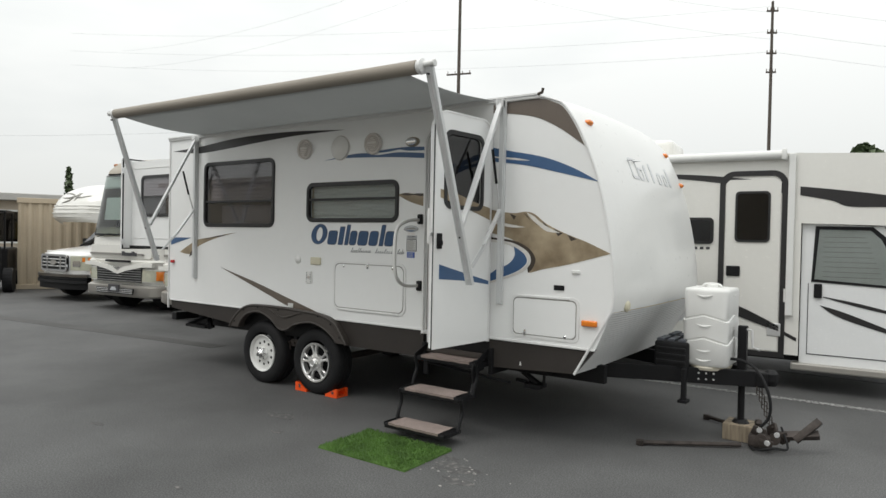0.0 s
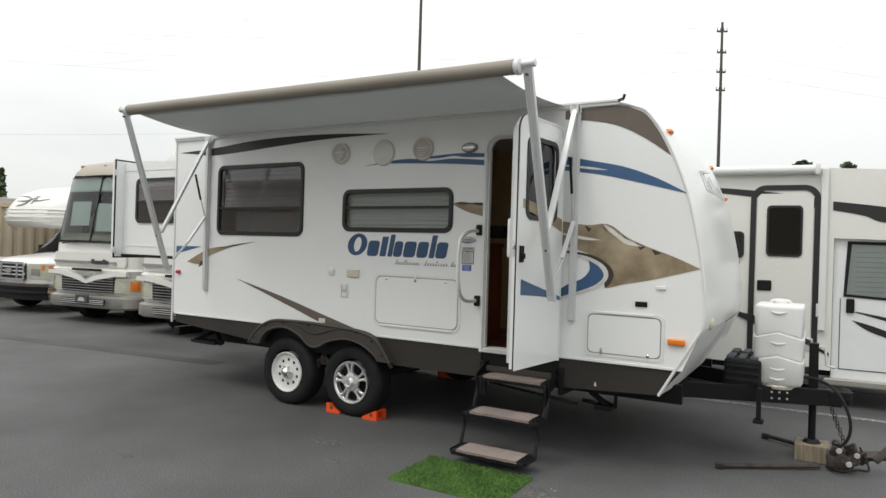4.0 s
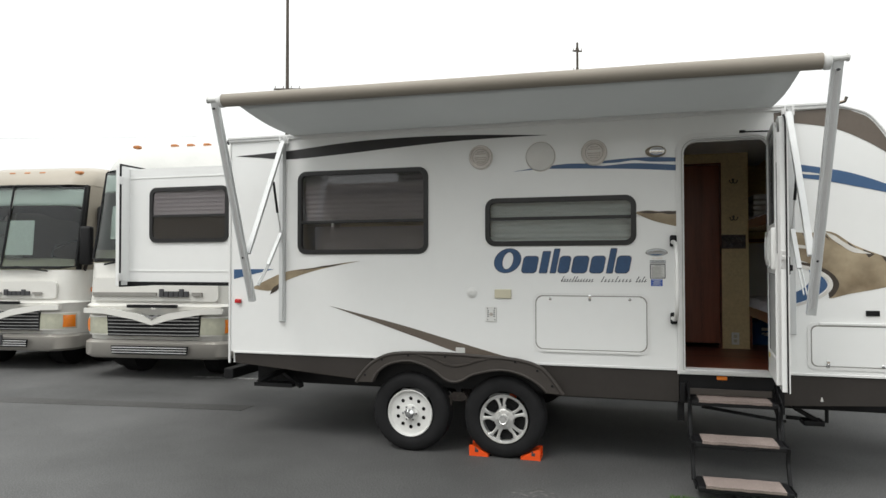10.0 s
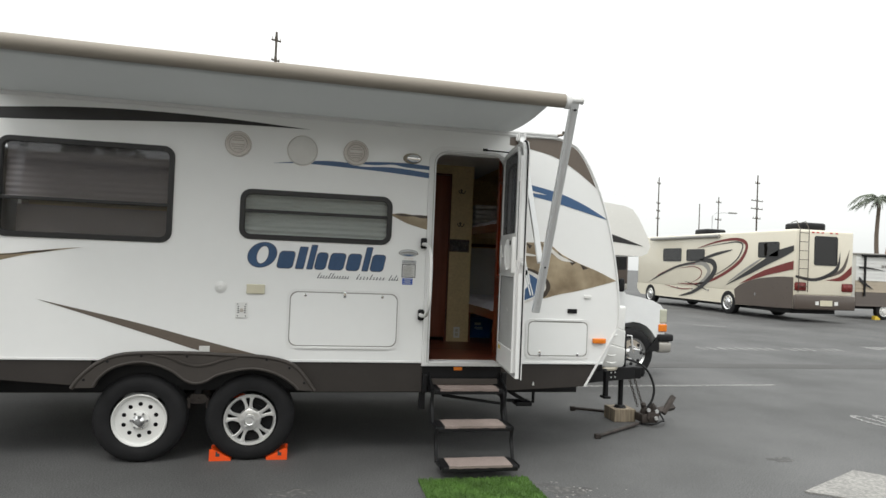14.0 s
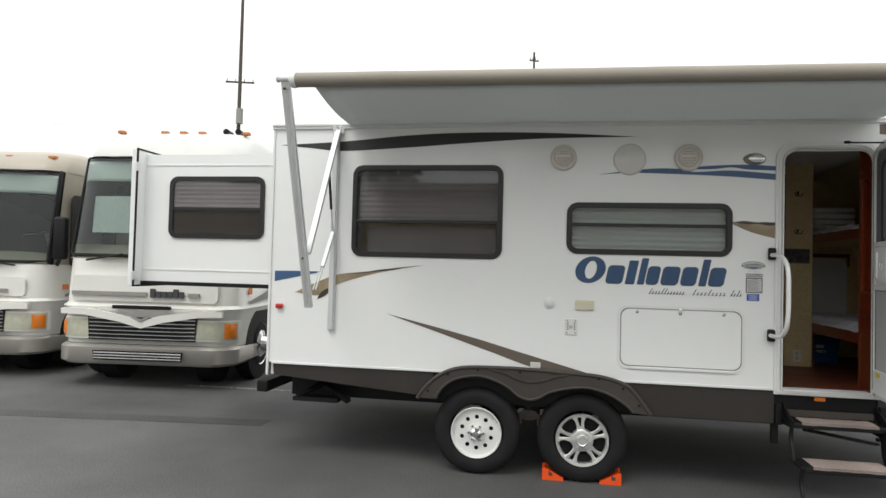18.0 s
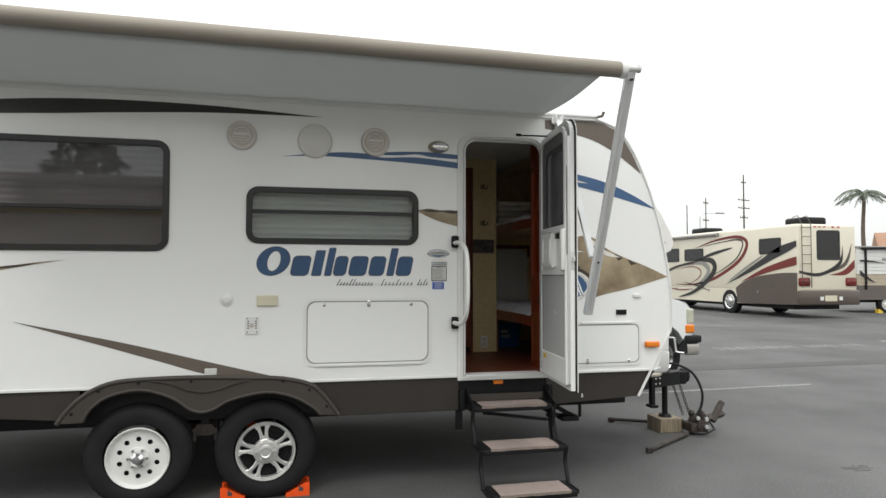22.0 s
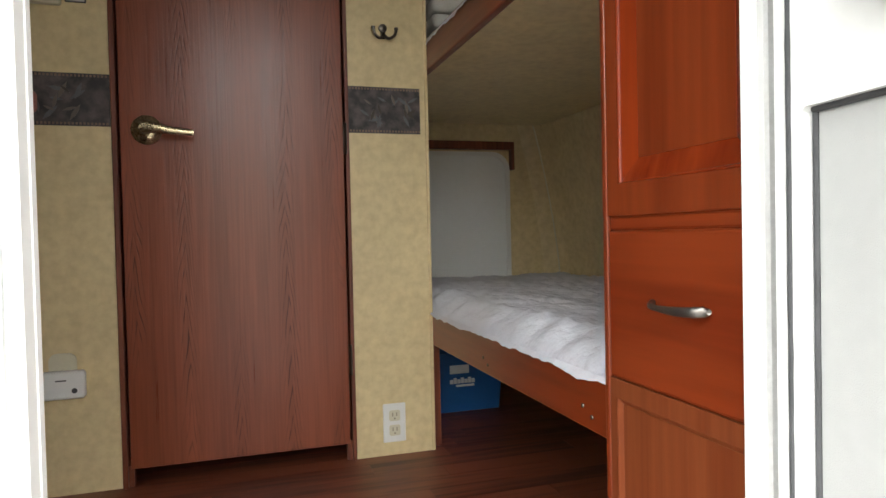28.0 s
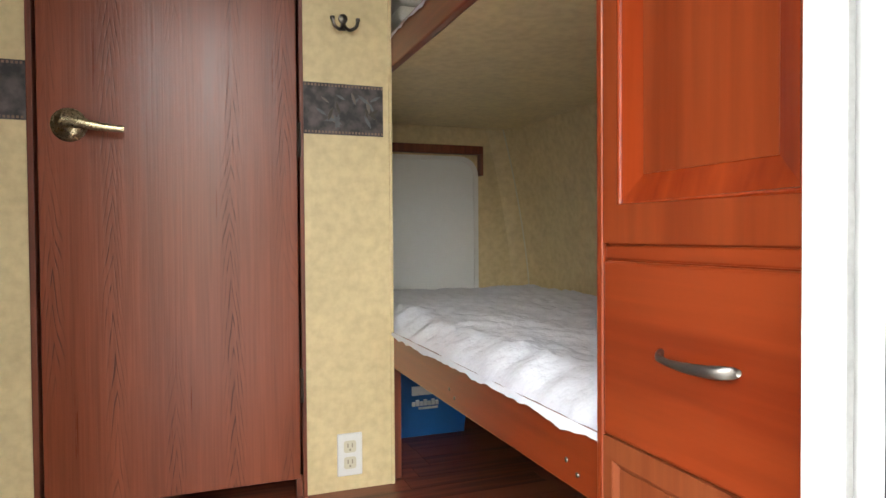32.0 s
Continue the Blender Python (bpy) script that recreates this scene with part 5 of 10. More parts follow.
plate(bm, rrect(-5.24, -4.30, 1.855, 2.425, 0.08, 6), 0.282, 0.30, "xz", (rrect(-5.20, -4.34, 1.895, 2.385, 0.05, 6)[::-1],))
sw = part("window", bm, M_WINFRAME, trailer, "black-framed tinted slide-out window")
bm = B()
box(bm, -5.2, -4.34, 0.284, 0.298, 2.115, 2.14)
part("sash_rail", bm, M_WINFRAME, sw)
bm = B()
box(bm, -5.21, -4.33, 0.290, 0.294, 1.885, 2.395)
part("pane", bm, M_GLASS, sw).visible_shadow = False
# dark sheet painted for the unlit room, since the slide-out is solid
bm = B()
box(bm, -5.205, -4.335, 0.2985, 0.2995, 1.89, 2.12)
part("dark_lining", bm, M_DARKIN, sw)
bm = B()
rows = [[(-5.2, 0.296 + 0.003 * (k % 2), 2.39 - 0.02 * k), (-4.34, 0.296 + 0.003 * (k % 2), 2.39 - 0.02 * k)] for k in range(14)]
grid_skin(bm, rows)
part("blind", bm, M_SHADE, sw)

# ---- awning ----
awning = thing("awning", "extended grey vinyl awning with white folding arms", "awning", (-1.4, -1.07, 2.87))
XA, XB = -3.480, 0.665
bm = B()
rows = []
for i in range(25):
    xg, xr = -3.405 + 4.005 * i / 24, -3.335 + 3.890 * i / 24
    rows.append([(xg + (xr - xg) * k / 10, -0.03 + (-1.035 - 0.075 * i / 24 + 0.03) * k / 10, 2.815 + (0.045 - 0.055 * i / 24) * k / 10 - 0.028 * math.sin(math.pi * k / 10) - 0.006 * math.sin(i * 1.3) * math.sin(math.pi * k / 10)) for k in range(11)])
grid_skin(bm, rows)
fabric = part("canopy", bm, M_FABRIC, awning, "grey vinyl canopy, lit from above", smooth=60)
md = fabric.modifiers.new("thick", "SOLIDIFY")
md.thickness = 0.0025
bm = B()
pts = [(XA + (XB - XA) * k / 30, -1.035 - 0.075 * k / 30 + 0.002 * math.sin(k), 2.903 - 0.066 * k / 30) for k in range(31)]
tube(bm, pts, 0.050, 20)
part("roller", bm, M_ROLLER, awning, "rolled tan vinyl on a tube", smooth=40)
# outer end x, wall rail x, roller height, side, roller y, foot height, rafter head shift, strut foot height
ARMS = ((XA - 0.07, -3.527, 2.903, -1, -1.035, 1.318, 0.022, 1.915), (XB + 0.085, 0.725, 2.838, 1, -1.11, 1.288, -0.012, 1.885))
for xo, xw, zr, s, yr, zf, dx, zs in ARMS:
    bm = B()
    lathe(bm, [(0.0, -0.02), (0.046, -0.02), (0.055, -0.008), (0.055, 0.020), (0.030, 0.030), (0, 0.03)], (xo - s * 0.065, yr, zr), "x", 24, False)
    part("end_cap", bm, M_ALU, awning, smooth=30)
    bm = B()
    rod(bm, (xo - s * 0.07, yr, zr + 0.012), (xo + s * 0.050, yr, zr + 0.012), 0.021, n=16)
    lathe(bm, [(0.026, -0.006), (0.026, 0.006), (0.02, 0.010), (0, 0.010)] if s > 0 else [(0.026, 0.006), (0.026, -0.006), (0.02, -0.010), (0, -0.010)], (xo + s * 0.050, yr, zr + 0.012), "x", 16, False)
    part("axle_stub", bm, M_PLASTIC, awning, smooth=30)
    top, foot = Vector((xo, yr + 0.01, zr + 0.005)), Vector((xw + s * 0.012, -0.495, zf))
    bm = B()
    bar(bm, top, foot, 0.062, 0.034)
    part("arm", bm, M_ARM, awning)
    bm = B()
    side = Vector((0, -1, -0.3)).normalized() * 0.0185
    bar(bm, top.lerp(foot, 0.03) + side, top.lerp(foot, 0.97) + side, 0.026, 0.004, bevel=0.001)
    part("arm_channel", bm, M_STEEL, awning)
    mid = top.lerp(foot, 0.765)
    bm = B()
    bar(bm, (xw + dx, -0.045, 2.765), mid + Vector((-s * 0.028, 0.012, 0.03)), 0.045, 0.026)
    part("rafter", bm, M_ARM, awning)
    bm = B()
    for e in (-0.026, 0.026):
        box(bm, xw + dx + e - 0.004, xw + dx + e + 0.004, -0.075, -0.02, 2.735, 2.805, 0.002)
    box(bm, xw + dx - 0.045, xw + dx + 0.045, -0.030, -0.018, 2.745, 2.800, 0.003)
    part("head_bracket", bm, M_ALU, awning)
    bm = B()
    bar(bm, (xw + 0.004, -0.048, zs), (xw - s * 0.004, -0.27, zs - 0.29), 0.034, 0.022)
    part("brace", bm, M_ARM, awning)
    for e in (-0.010, 0.010):
        bm = B()
        bar(bm, (xw + e, -0.26, zs - 0.285), foot + Vector((-s * 0.02 + e, 0.05, 0.13)), 0.007, 0.014, bevel=0.001)
        part("brace_link", bm, M_ARM, awning)
    bm = B()
    rod(bm, (xw + 0.012, -0.197, 2.37), (xw + 0.006, -0.115, 2.10), 0.011, n=10)
    part("gas_strut", bm, M_RUBBER, awning)
    bm = B()
    rod(bm, (xw + 0.006, -0.115, 2.11), (xw + 0.004, -0.05, zs), 0.006, n=8)
    part("strut_rod", bm, M_STEEL, awning)
    bm = B()
    box(bm, xw - 0.028, xw + 0.028, -0.03, -0.001, 1.10, 2.80, 0.004)
    box(bm, xw - 0.018, xw + 0.018, -0.042, -0.03, 1.11, 2.79)
    part("wall_rail", bm, M_ARM, awning)
    for spot in (mid, foot + Vector((0, 0.02, 0.05)), top + Vector((0, 0, -0.06))):
        bm = B()
        rod(bm, spot + Vector((0, 0.0, 0)), spot + Vector((0, -0.024, -0.006)), 0.008, n=8)
        part("pivot_bolt", bm, M_GRIMY, awning)


# ---- entry door ----
bm = B()
dout = rrect(-0.085, 0.625, 0.775, 2.648, 0.13, 7, (0, 0, 1, 1))
din = rrect(-0.028, 0.572, 0.815, 2.59, 0.10, 7, (0, 0, 1, 1))
plate(bm, dout, -0.022, 0.0, "xz", (din[::-1],))
frame1 = tagged(part("door_1", bm, M_ALU, smooth=30), "white aluminium entry door frame with rounded top, open", "door", kind="structure")
bm = B()
d2 = rrect(-0.066, 0.606, 0.790, 2.628, 0.118, 7, (0, 0, 1, 1))
d3 = rrect(-0.054, 0.594, 0.802, 2.613, 0.110, 7, (0, 0, 1, 1))
plate(bm, d2, -0.034, -0.022, "xz", (d3[::-1],))
part("raised_bead", bm, M_ALU, frame1)
bm = B()
plate(bm, rrect(-0.046, 0.586, 0.806, 2.602, 0.105, 7, (0, 0, 1, 1)), -0.028, -0.0215, "xz", (rrect(-0.039, 0.579, 0.811, 2.594, 0.101, 7, (0, 0, 1, 1))[::-1],))
part("gasket", bm, M_GASKET, frame1)
bm = B()
plate(bm, rrect(-0.0345, 0.592, 0.806, 2.589, 0.10, 7, (0, 0, 1, 1)), 0.001, 0.012, "xz", (rrect(-0.027, 0.586, 0.812, 2.581, 0.094, 7, (0, 0, 1, 1))[::-1],))
part("jamb_liner", bm, M_ALU, frame1)
bm = B()
box(bm, -0.03, 0.57, -0.035, 0.10, 0.795, 0.813, 0.004)
for k in range(4):
    box(bm, -0.03, 0.57, -0.025 + 0.03 * k, -0.017 + 0.03 * k, 0.813, 0.817)
part("threshold", bm, M_STEEL, frame1)

# the open leaf: outer door with the insect-screen door latched against it
HINGE = Vector((0.60, -0.036, 0.0))
END = Vector((0.521, -0.725, 0.0))
U = (END - HINGE).normalized()
N = Vector((U.y, -U.x, 0))  # towards the doorway side
if N.x > 0:
    N = -N
LEAF = Matrix(((U.x, N.x, 0, HINGE.x), (U.y, N.y, 0, HINGE.y), (0, 0, 1, 0), (0, 0, 0, 1)))


def leafpart(name, bm, material, parent, label="", smooth=None):
    bm.transform(LEAF)
    return part(name, bm, material, parent, label, smooth)


leaf = thing("entry_door_leaf", "white trailer entry door standing open with its insect screen", "door", (0.57, -0.35, 0.79))
bm = B()
lo = rrect(0.0, 0.685, 0.795, 2.625, 0.12, 7, (0, 0, 1, 1))
plate(bm, lo, -0.032, 0.012, "xz", (rrect(0.13, 0.56, 1.90, 2.46, 0.06, 5)[::-1],))
slab = leafpart("outer_panel", bm, M_WHITE, leaf)
bm = B()
plate(bm, rrect(0.10, 0.59, 1.87, 2.49, 0.08, 6), -0.040, -0.030, "xz", (rrect(0.135, 0.555, 1.905, 2.455, 0.055, 6)[::-1],))
leafpart("window_frame", bm, M_WINFRAME, slab)
bm = B()
box(bm, 0.13, 0.56, -0.020, -0.014, 1.90, 2.46)
leafpart("pane", bm, M_GLASSD, slab).visible_shadow = False
bm = B()
plate(bm, rrect(0.11, 0.58, 1.88, 2.48, 0.075, 6), 0.012, 0.018, "xz", (rrect(0.14, 0.55, 1.91, 2.45, 0.05, 6)[::-1],))
leafpart("window_trim", bm, M_WINFRAME, slab)
bm = B()
plate(bm, rrect(-0.008, 0.693, 0.787, 2.633, 0.126, 7, (0, 0, 1, 1)), -0.036, -0.028, "xz", (rrect(0.006, 0.679, 0.801, 2.619, 0.114, 7, (0, 0, 1, 1))[::-1],))
leafpart("edge_trim", bm, M_ALU, slab)
bm = B()
plate(bm, rrect(-0.010, 0.696, 0.785, 2.636, 0.126, 7, (0, 0, 1, 1)), -0.028, -0.018, "xz", (rrect(0.010, 0.685, 0.795, 2.625, 0.114, 7, (0, 0, 1, 1))[::-1],))
leafpart("seal", bm, M_RUBBER, slab)
bm = B()
box(bm, 0.610, 0.665, -0.046, -0.03, 1.56, 1.68, 0.006)
box(bm, 0.618, 0.657, -0.062, -0.044, 1.585, 1.625, 0.006)
leafpart("latch", bm, M_BLACK, slab, "black paddle latch")
bm = B()
box(bm, 0.681, 0.689, -0.022, 0.010, 1.60, 1.72, 0.002)
box(bm, 0.687, 0.714, -0.014, 0.004, 1.655, 1.685, 0.004)
leafpart("latch_bolt", bm, M_STEEL, slab)
for up, lw, mt, lift in ((((0.0, 1.90), (0.25, 1.95), (0.45, 2.0), (0.63, 2.02)), ((0.0, 1.80), (0.3, 1.88), (0.63, 1.955)), M_TAN, 0.034), (((0.0, 1.29), (0.3, 1.36), (0.63, 1.44)), ((0.0, 1.26), (0.3, 1.30), (0.63, 1.325)), M_BLUE, 0.034)):
    bm = B()
    plate(bm, blade(list(up), list(lw)), -lift, -lift + 0.001, "xz")
    leafpart("graphic", bm, mt, slab)
# screen door
bm = B()
so = rrect(0.030, 0.668, 0.835, 2.585, 0.10, 7, (0, 0, 1, 1))
plate(bm, so, 0.024, 0.044, "xz", (rrect(0.062, 0.636, 1.905, 2.55, 0.07, 6, (0, 0, 1, 1))[::-1], rrect(0.062, 0.648, 1.00, 1.565, 0.004, 1)[::-1], rrect(0.062, 0.648, 1.60, 1.872, 0.004, 1)[::-1]))
scr = leafpart("screen_door", bm, M_ALU, leaf, "white aluminium insect-screen door")
for z0, z1 in ((1.90, 2.55), (1.00, 1.565)):
    bm = B()
    box(bm, 0.055, 0.655, 0.030, 0.032, z0, z1)
    leafpart("screen", bm, M_SCREEN if z0 < 1.5 else M_MESH, scr, "taut grey insect screen" if z0 < 1.5 else "dark see-through insect screen")
bm = B()
tube(bm, [(0.065, 0.035, 1.563), (0.645, 0.035, 1.563)], 0.003, 6)
tube(bm, [(0.066, 0.034, 1.563), (0.066, 0.034, 1.003)], 0.0025, 6)
tube(bm, [(0.645, 0.036, 1.563), (0.645, 0.036, 1.003)], 0.004, 6)
leafpart("spline", bm, M_GRIMY, scr)
bm = B()
tube(bm, [(0.048 + 0.0007 * noise.noise(Vector((k * 0.9, 3.0, 0))), 0.0445, 0.86 + 0.02 * k) for k in range(84)], [0.0024 + 0.0006 * noise.noise(Vector((k * 1.3, 0, 7.0))) for k in range(84)], 8)
leafpart("edge_seal", bm, M_GRIMY, scr, "ragged grey weather seal")
bm = B()
box(bm, 0.062, 0.648, 0.028, 0.034, 1.60, 1.872)
leafpart("middle_panel", bm, M_PLASTIC, scr)
bm = B()
low_edge = rrect(0.118, 0.413, 1.626, 1.864, 0.052, 8, (1, 0, 0, 0))
plate(bm, low_edge, 0.034, 0.058, "xz")
plate(bm, rrect(0.125, 0.408, 1.632, 1.860, 0.046, 8, (1, 0, 0, 0)), 0.058, 0.064, "xz")
slider = leafpart("sliding_panel", bm, M_PLASTIC, scr, "white plastic sliding access panel", smooth=30)
bm = B()
plate(bm, [(0.170, 1.630), (0.413, 1.632), (0.422, 1.617), (0.166, 1.622)], 0.045, 0.0625, "xz")
leafpart("pull_lip", bm, M_PLASTIC, slider, smooth=30)
for u, z0, z1 in ((0.193, 1.640, 1.842), (0.382, 1.632, 1.834)):
    bm = B()
    ring = [(u - 0.011, z0 + 0.03), (u, z0), (u + 0.011, z0 + 0.03), (u + 0.011, z1 - 0.03), (u, z1), (u - 0.011, z1 - 0.03)]
    base = [bm.verts.new((a, 0.063, b)) for a, b in ring]
    crest = [bm.verts.new((u, 0.073, b)) for b in (z0 + 0.03, z1 - 0.03)]
    for va, vb, cr_ in ((0, 1, 0), (1, 2, 0), (3, 4, 1), (4, 5, 1)):
        bm.faces.new((base[va], base[vb], crest[cr_]))
    bm.faces.new((base[2], base[3], crest[1], crest[0]))
    bm.faces.new((base[5], base[0], crest[0], crest[1]))
    leafpart("rib", bm, M_PLASTIC, slider, smooth=70)
bm = B()
lathe(bm, [(0.027, 0.0), (0.024, 0.005), (0.020, 0.002), (0, 0.0)], (0.262, 0.063, 1.735), "y", 24, False)
leafpart("finger_cup", bm, M_PLASTIC, slider, smooth=40)
bm = B()
plate(bm, blade([(0.37, 1.852), (0.46, 1.853), (0.55, 1.858), (0.625, 1.868)], [(0.37, 1.824), (0.46, 1.818), (0.545, 1.813), (0.585, 1.830), (0.625, 1.868)], 5), 0.035, 0.041, "xz")
plate_b = leafpart("hinge_bracket", bm, M_BLACK, scr, "black curved steel bracket plate")
bm = B()
bar(bm, (0.40, 0.042, 1.864), (0.55, 0.042, 1.869), 0.008, 0.012, (0, 1, 0), 0.002)
leafpart("slide_track", bm, M_ALU, scr)
for u, z in ((0.43, 1.836), (0.545, 1.850)):
    bm = B()
    lathe(bm, [(0.006, 0.0), (0.005, 0.003), (0, 0.0035)], (u, 0.041, z), "y", 10, False)
    leafpart("rivet", bm, M_STEEL, plate_b)
bm = B()
plate(bm, rrect(0.564, 0.640, 1.613, 1.728, 0.014, 5), 0.035, 0.043, "xz")
plate(bm, rrect(0.572, 0.585, 1.620, 1.721, 0.006, 4), 0.043, 0.047, "xz")
leafpart("latch_cup", bm, M_BLACK, scr, "glossy black recessed latch", smooth=30)
bm = B()
lathe(bm, [(0.012, 0.0), (0.011, 0.006), (0.004, 0.007), (0, 0.004)], (0.598, 0.035, 1.791), "y", 16, False)
leafpart("lock_button", bm, M_BLACK, scr)
bm = B()
box(bm, 0.618, 0.672, 0.034, 0.070, 1.592, 1.875, 0.012, 3)
leafpart("pull_handle", bm, M_PLASTIC, scr, "white upright door pull", smooth=40)
bm = B()
box(bm, 0.668, 0.6835, 0.012, 0.030, 0.84, 2.50)
leafpart("edge_channel", bm, M_STEEL, slab)
bm = B()
box(bm, 0.6725, 0.6765, 0.030, 0.0335, 1.70, 2.30)
leafpart("bulb_seal", bm, M_GRIMY, slab)
bm = B()
box(bm, 0.12, 0.20, 0.045, 0.0465, 0.955, 0.985)
leafpart("sticker", bm, M_YELLOW, scr)
bm = B()
plate(bm, [(0.365, 1.315), (0.380, 1.310), (0.413, 1.290), (0.405, 1.286), (0.375, 1.300)], 0.0325, 0.0335, "xz")
leafpart("torn_patch", bm, M_PAPER, scr)
for z in (0.95, 1.7, 2.45):
    bm = B()
    rod(bm, (0.0, -0.01, z - 0.05), (0.0, -0.01, z + 0.05), 0.010)
    leafpart("hinge", bm, M_STEEL, leaf)
bm = B()
rod(bm, (0.40, -0.02, 2.64), LEAF @ Vector((0.18, 0.02, 2.60)), 0.006, n=8)
box(bm, 0.375, 0.415, -0.032, -0.012, 2.628, 2.652, 0.003)
part("door_stay", bm, M_RUBBER, leaf)

# ---- folding grab handle ----
grab = thing("grab_handle", "white swing-out grab handle on black brackets beside the entry", "grab handle", (-0.11, 0, 1.5))
for z in (1.81, 1.205):
    bm = B()
    box(bm, -0.135, -0.085, -0.05, 0.0, z - 0.045, z + 0.045, 0.012, 3)
    part("bracket", bm, M_RUBBER, grab, smooth=40)
bm = B()
tube(bm, smooth_line([(-0.116, -0.045, 1.80), (-0.114, -0.15, 1.797), (-0.110, -0.26, 1.775), (-0.111, -0.35, 1.725), (-0.110, -0.382, 1.64), (-0.110, -0.388, 1.5), (-0.110, -0.382, 1.38), (-0.111, -0.35, 1.285), (-0.112, -0.26, 1.225), (-0.118, -0.15, 1.208), (-0.120, -0.045, 1.207)], 5), 0.0155, 12)
part("rail", bm, M_PLASTIC, grab, smooth=50)

# ---- entry steps ----
stair = thing("entry_steps", "black steel folding entry steps with worn carpeted treads", "steps", (0.3, -0.35, 0))
TREADS = ((-0.17, 0.612), (-0.39, 0.362), (-0.60, 0.112))
for yf, z in TREADS:
    bm = B()
    box(bm, 0.0, 0.60, yf - 0.01, yf + 0.215, z - 0.035, z - 0.004, 0.006)
    box(bm, 0.0, 0.60, yf - 0.018, yf, z - 0.045, z - 0.006, 0.008)
    t = part("tread", bm, M_BLACK, stair)
    bm = B()
    rows = [[(0.05 + 0.50 * i / 16, yf - 0.024 + 0.22 * k / 6, z + 0.004 + 0.004 * noise.noise(Vector((i * 0.5, k * 0.7, z)))) for i in range(17)] for k in range(7)]
    rows = [[(p[0], p[1] + 0.004, p[2] - 0.020) for p in rows[0]]] + rows
    grid_skin(bm, rows)
    part("carpet", bm, M_TREAD, t, "worn beige step carpet", smooth=60)
for x in (-0.012, 0.612):
    bm = B()
    bar(bm, (x, 0.05, 0.70), (x, -0.19, 0.60), 0.012, 0.05)
    bar(bm, (x, 0.02, 0.58), (x, -0.15, 0.585), 0.012, 0.045)
    tube(bm, smooth_line([(x, -0.185, 0.60), (x, -0.165, 0.50), (x, -0.20, 0.42), (x, -0.225, 0.34)], 4), 0.015, 8)
    bar(bm, (x, -0.18, 0.345), (x, -0.39, 0.345), 0.012, 0.030)
    tube(bm, smooth_line([(x, -0.400, 0.35), (x, -0.375, 0.25), (x, -0.405, 0.17), (x, -0.435, 0.09)], 4), 0.015, 8)
    bar(bm, (x, -0.39, 0.095), (x, -0.60, 0.095), 0.012, 0.030)
    part("side_link", bm, M_BLACK, stair)
bm = B()
box(bm, -0.07, 0.62, 0.02, 0.10, 0.60, 0.79)
box(bm, -0.07, -0.03, -0.02, 0.30, 0.55, 0.70, 0.005)
box(bm, 0.63, 0.67, -0.02, 0.30, 0.50, 0.72, 0.005)
part("step_box", bm, M_BLACK, stair)
bm = B()
box(bm, 0.0, 0.58, -0.040, -0.03, 0.625, 0.672, 0.003)
part("kick_plate", bm, M_FENDER, stair)
bm = B()
plate(bm, smooth_line([(-0.03, 0.60), (-0.17, 0.60), (-0.215, 0.56), (-0.20, 0.44), (-0.23, 0.36), (-0.19, 0.35), (-0.14, 0.42), (-0.12, 0.52), (-0.03, 0.54)], 3), 0.585, 0.600, "yz")
part("side_plate", bm, M_BLACK, stair)
bm = B()
bar(bm, (0.08, -0.14, 0.555), (0.72, 0.22, 0.40), 0.03, 0.02)
part("lift_bar", bm, M_BLACK, stair)
bm = B()
box(bm, -0.085, -0.035, 0.03, 0.07, 0.40, 0.60, 0.004)
part("frame_leg", bm, M_BLACK, stair)
bm = B()
box(bm, 0.20, 0.275, 0.0, 0.021, 0.735, 0.765, 0.006)
part("step_lamp", bm, M_AMBER, stair)

# ---- on the ground beside the trailer ----
bm = B()
box(bm, -0.18, 0.67, -1.185, -0.595, 0.0, 0.012)
mat = tagged(part("turf_mat", bm, M_TURF), "green artificial turf mat on the asphalt before the steps", "door mat")
bm = B()
rng = random.Random(4)
for i in range(5200):
    x, y = rng.uniform(-0.185, 0.675), rng.uniform(-1.19, -0.59)
    a, h = rng.uniform(0, math.tau), rng.uniform(0.012, 0.028)
    dx, dy = 0.004 * math.cos(a), 0.004 * math.sin(a)
    lx, ly = rng.uniform(-0.012, 0.012), rng.uniform(-0.012, 0.012)
    bm.faces.new((bm.verts.new((x - dx, y - dy, 0.010)), bm.verts.new((x + dx, y + dy, 0.010)), bm.verts.new((x + lx, y + ly, 0.010 + h))))
part("turf", bm, M_TURF, mat, kind="stuff")
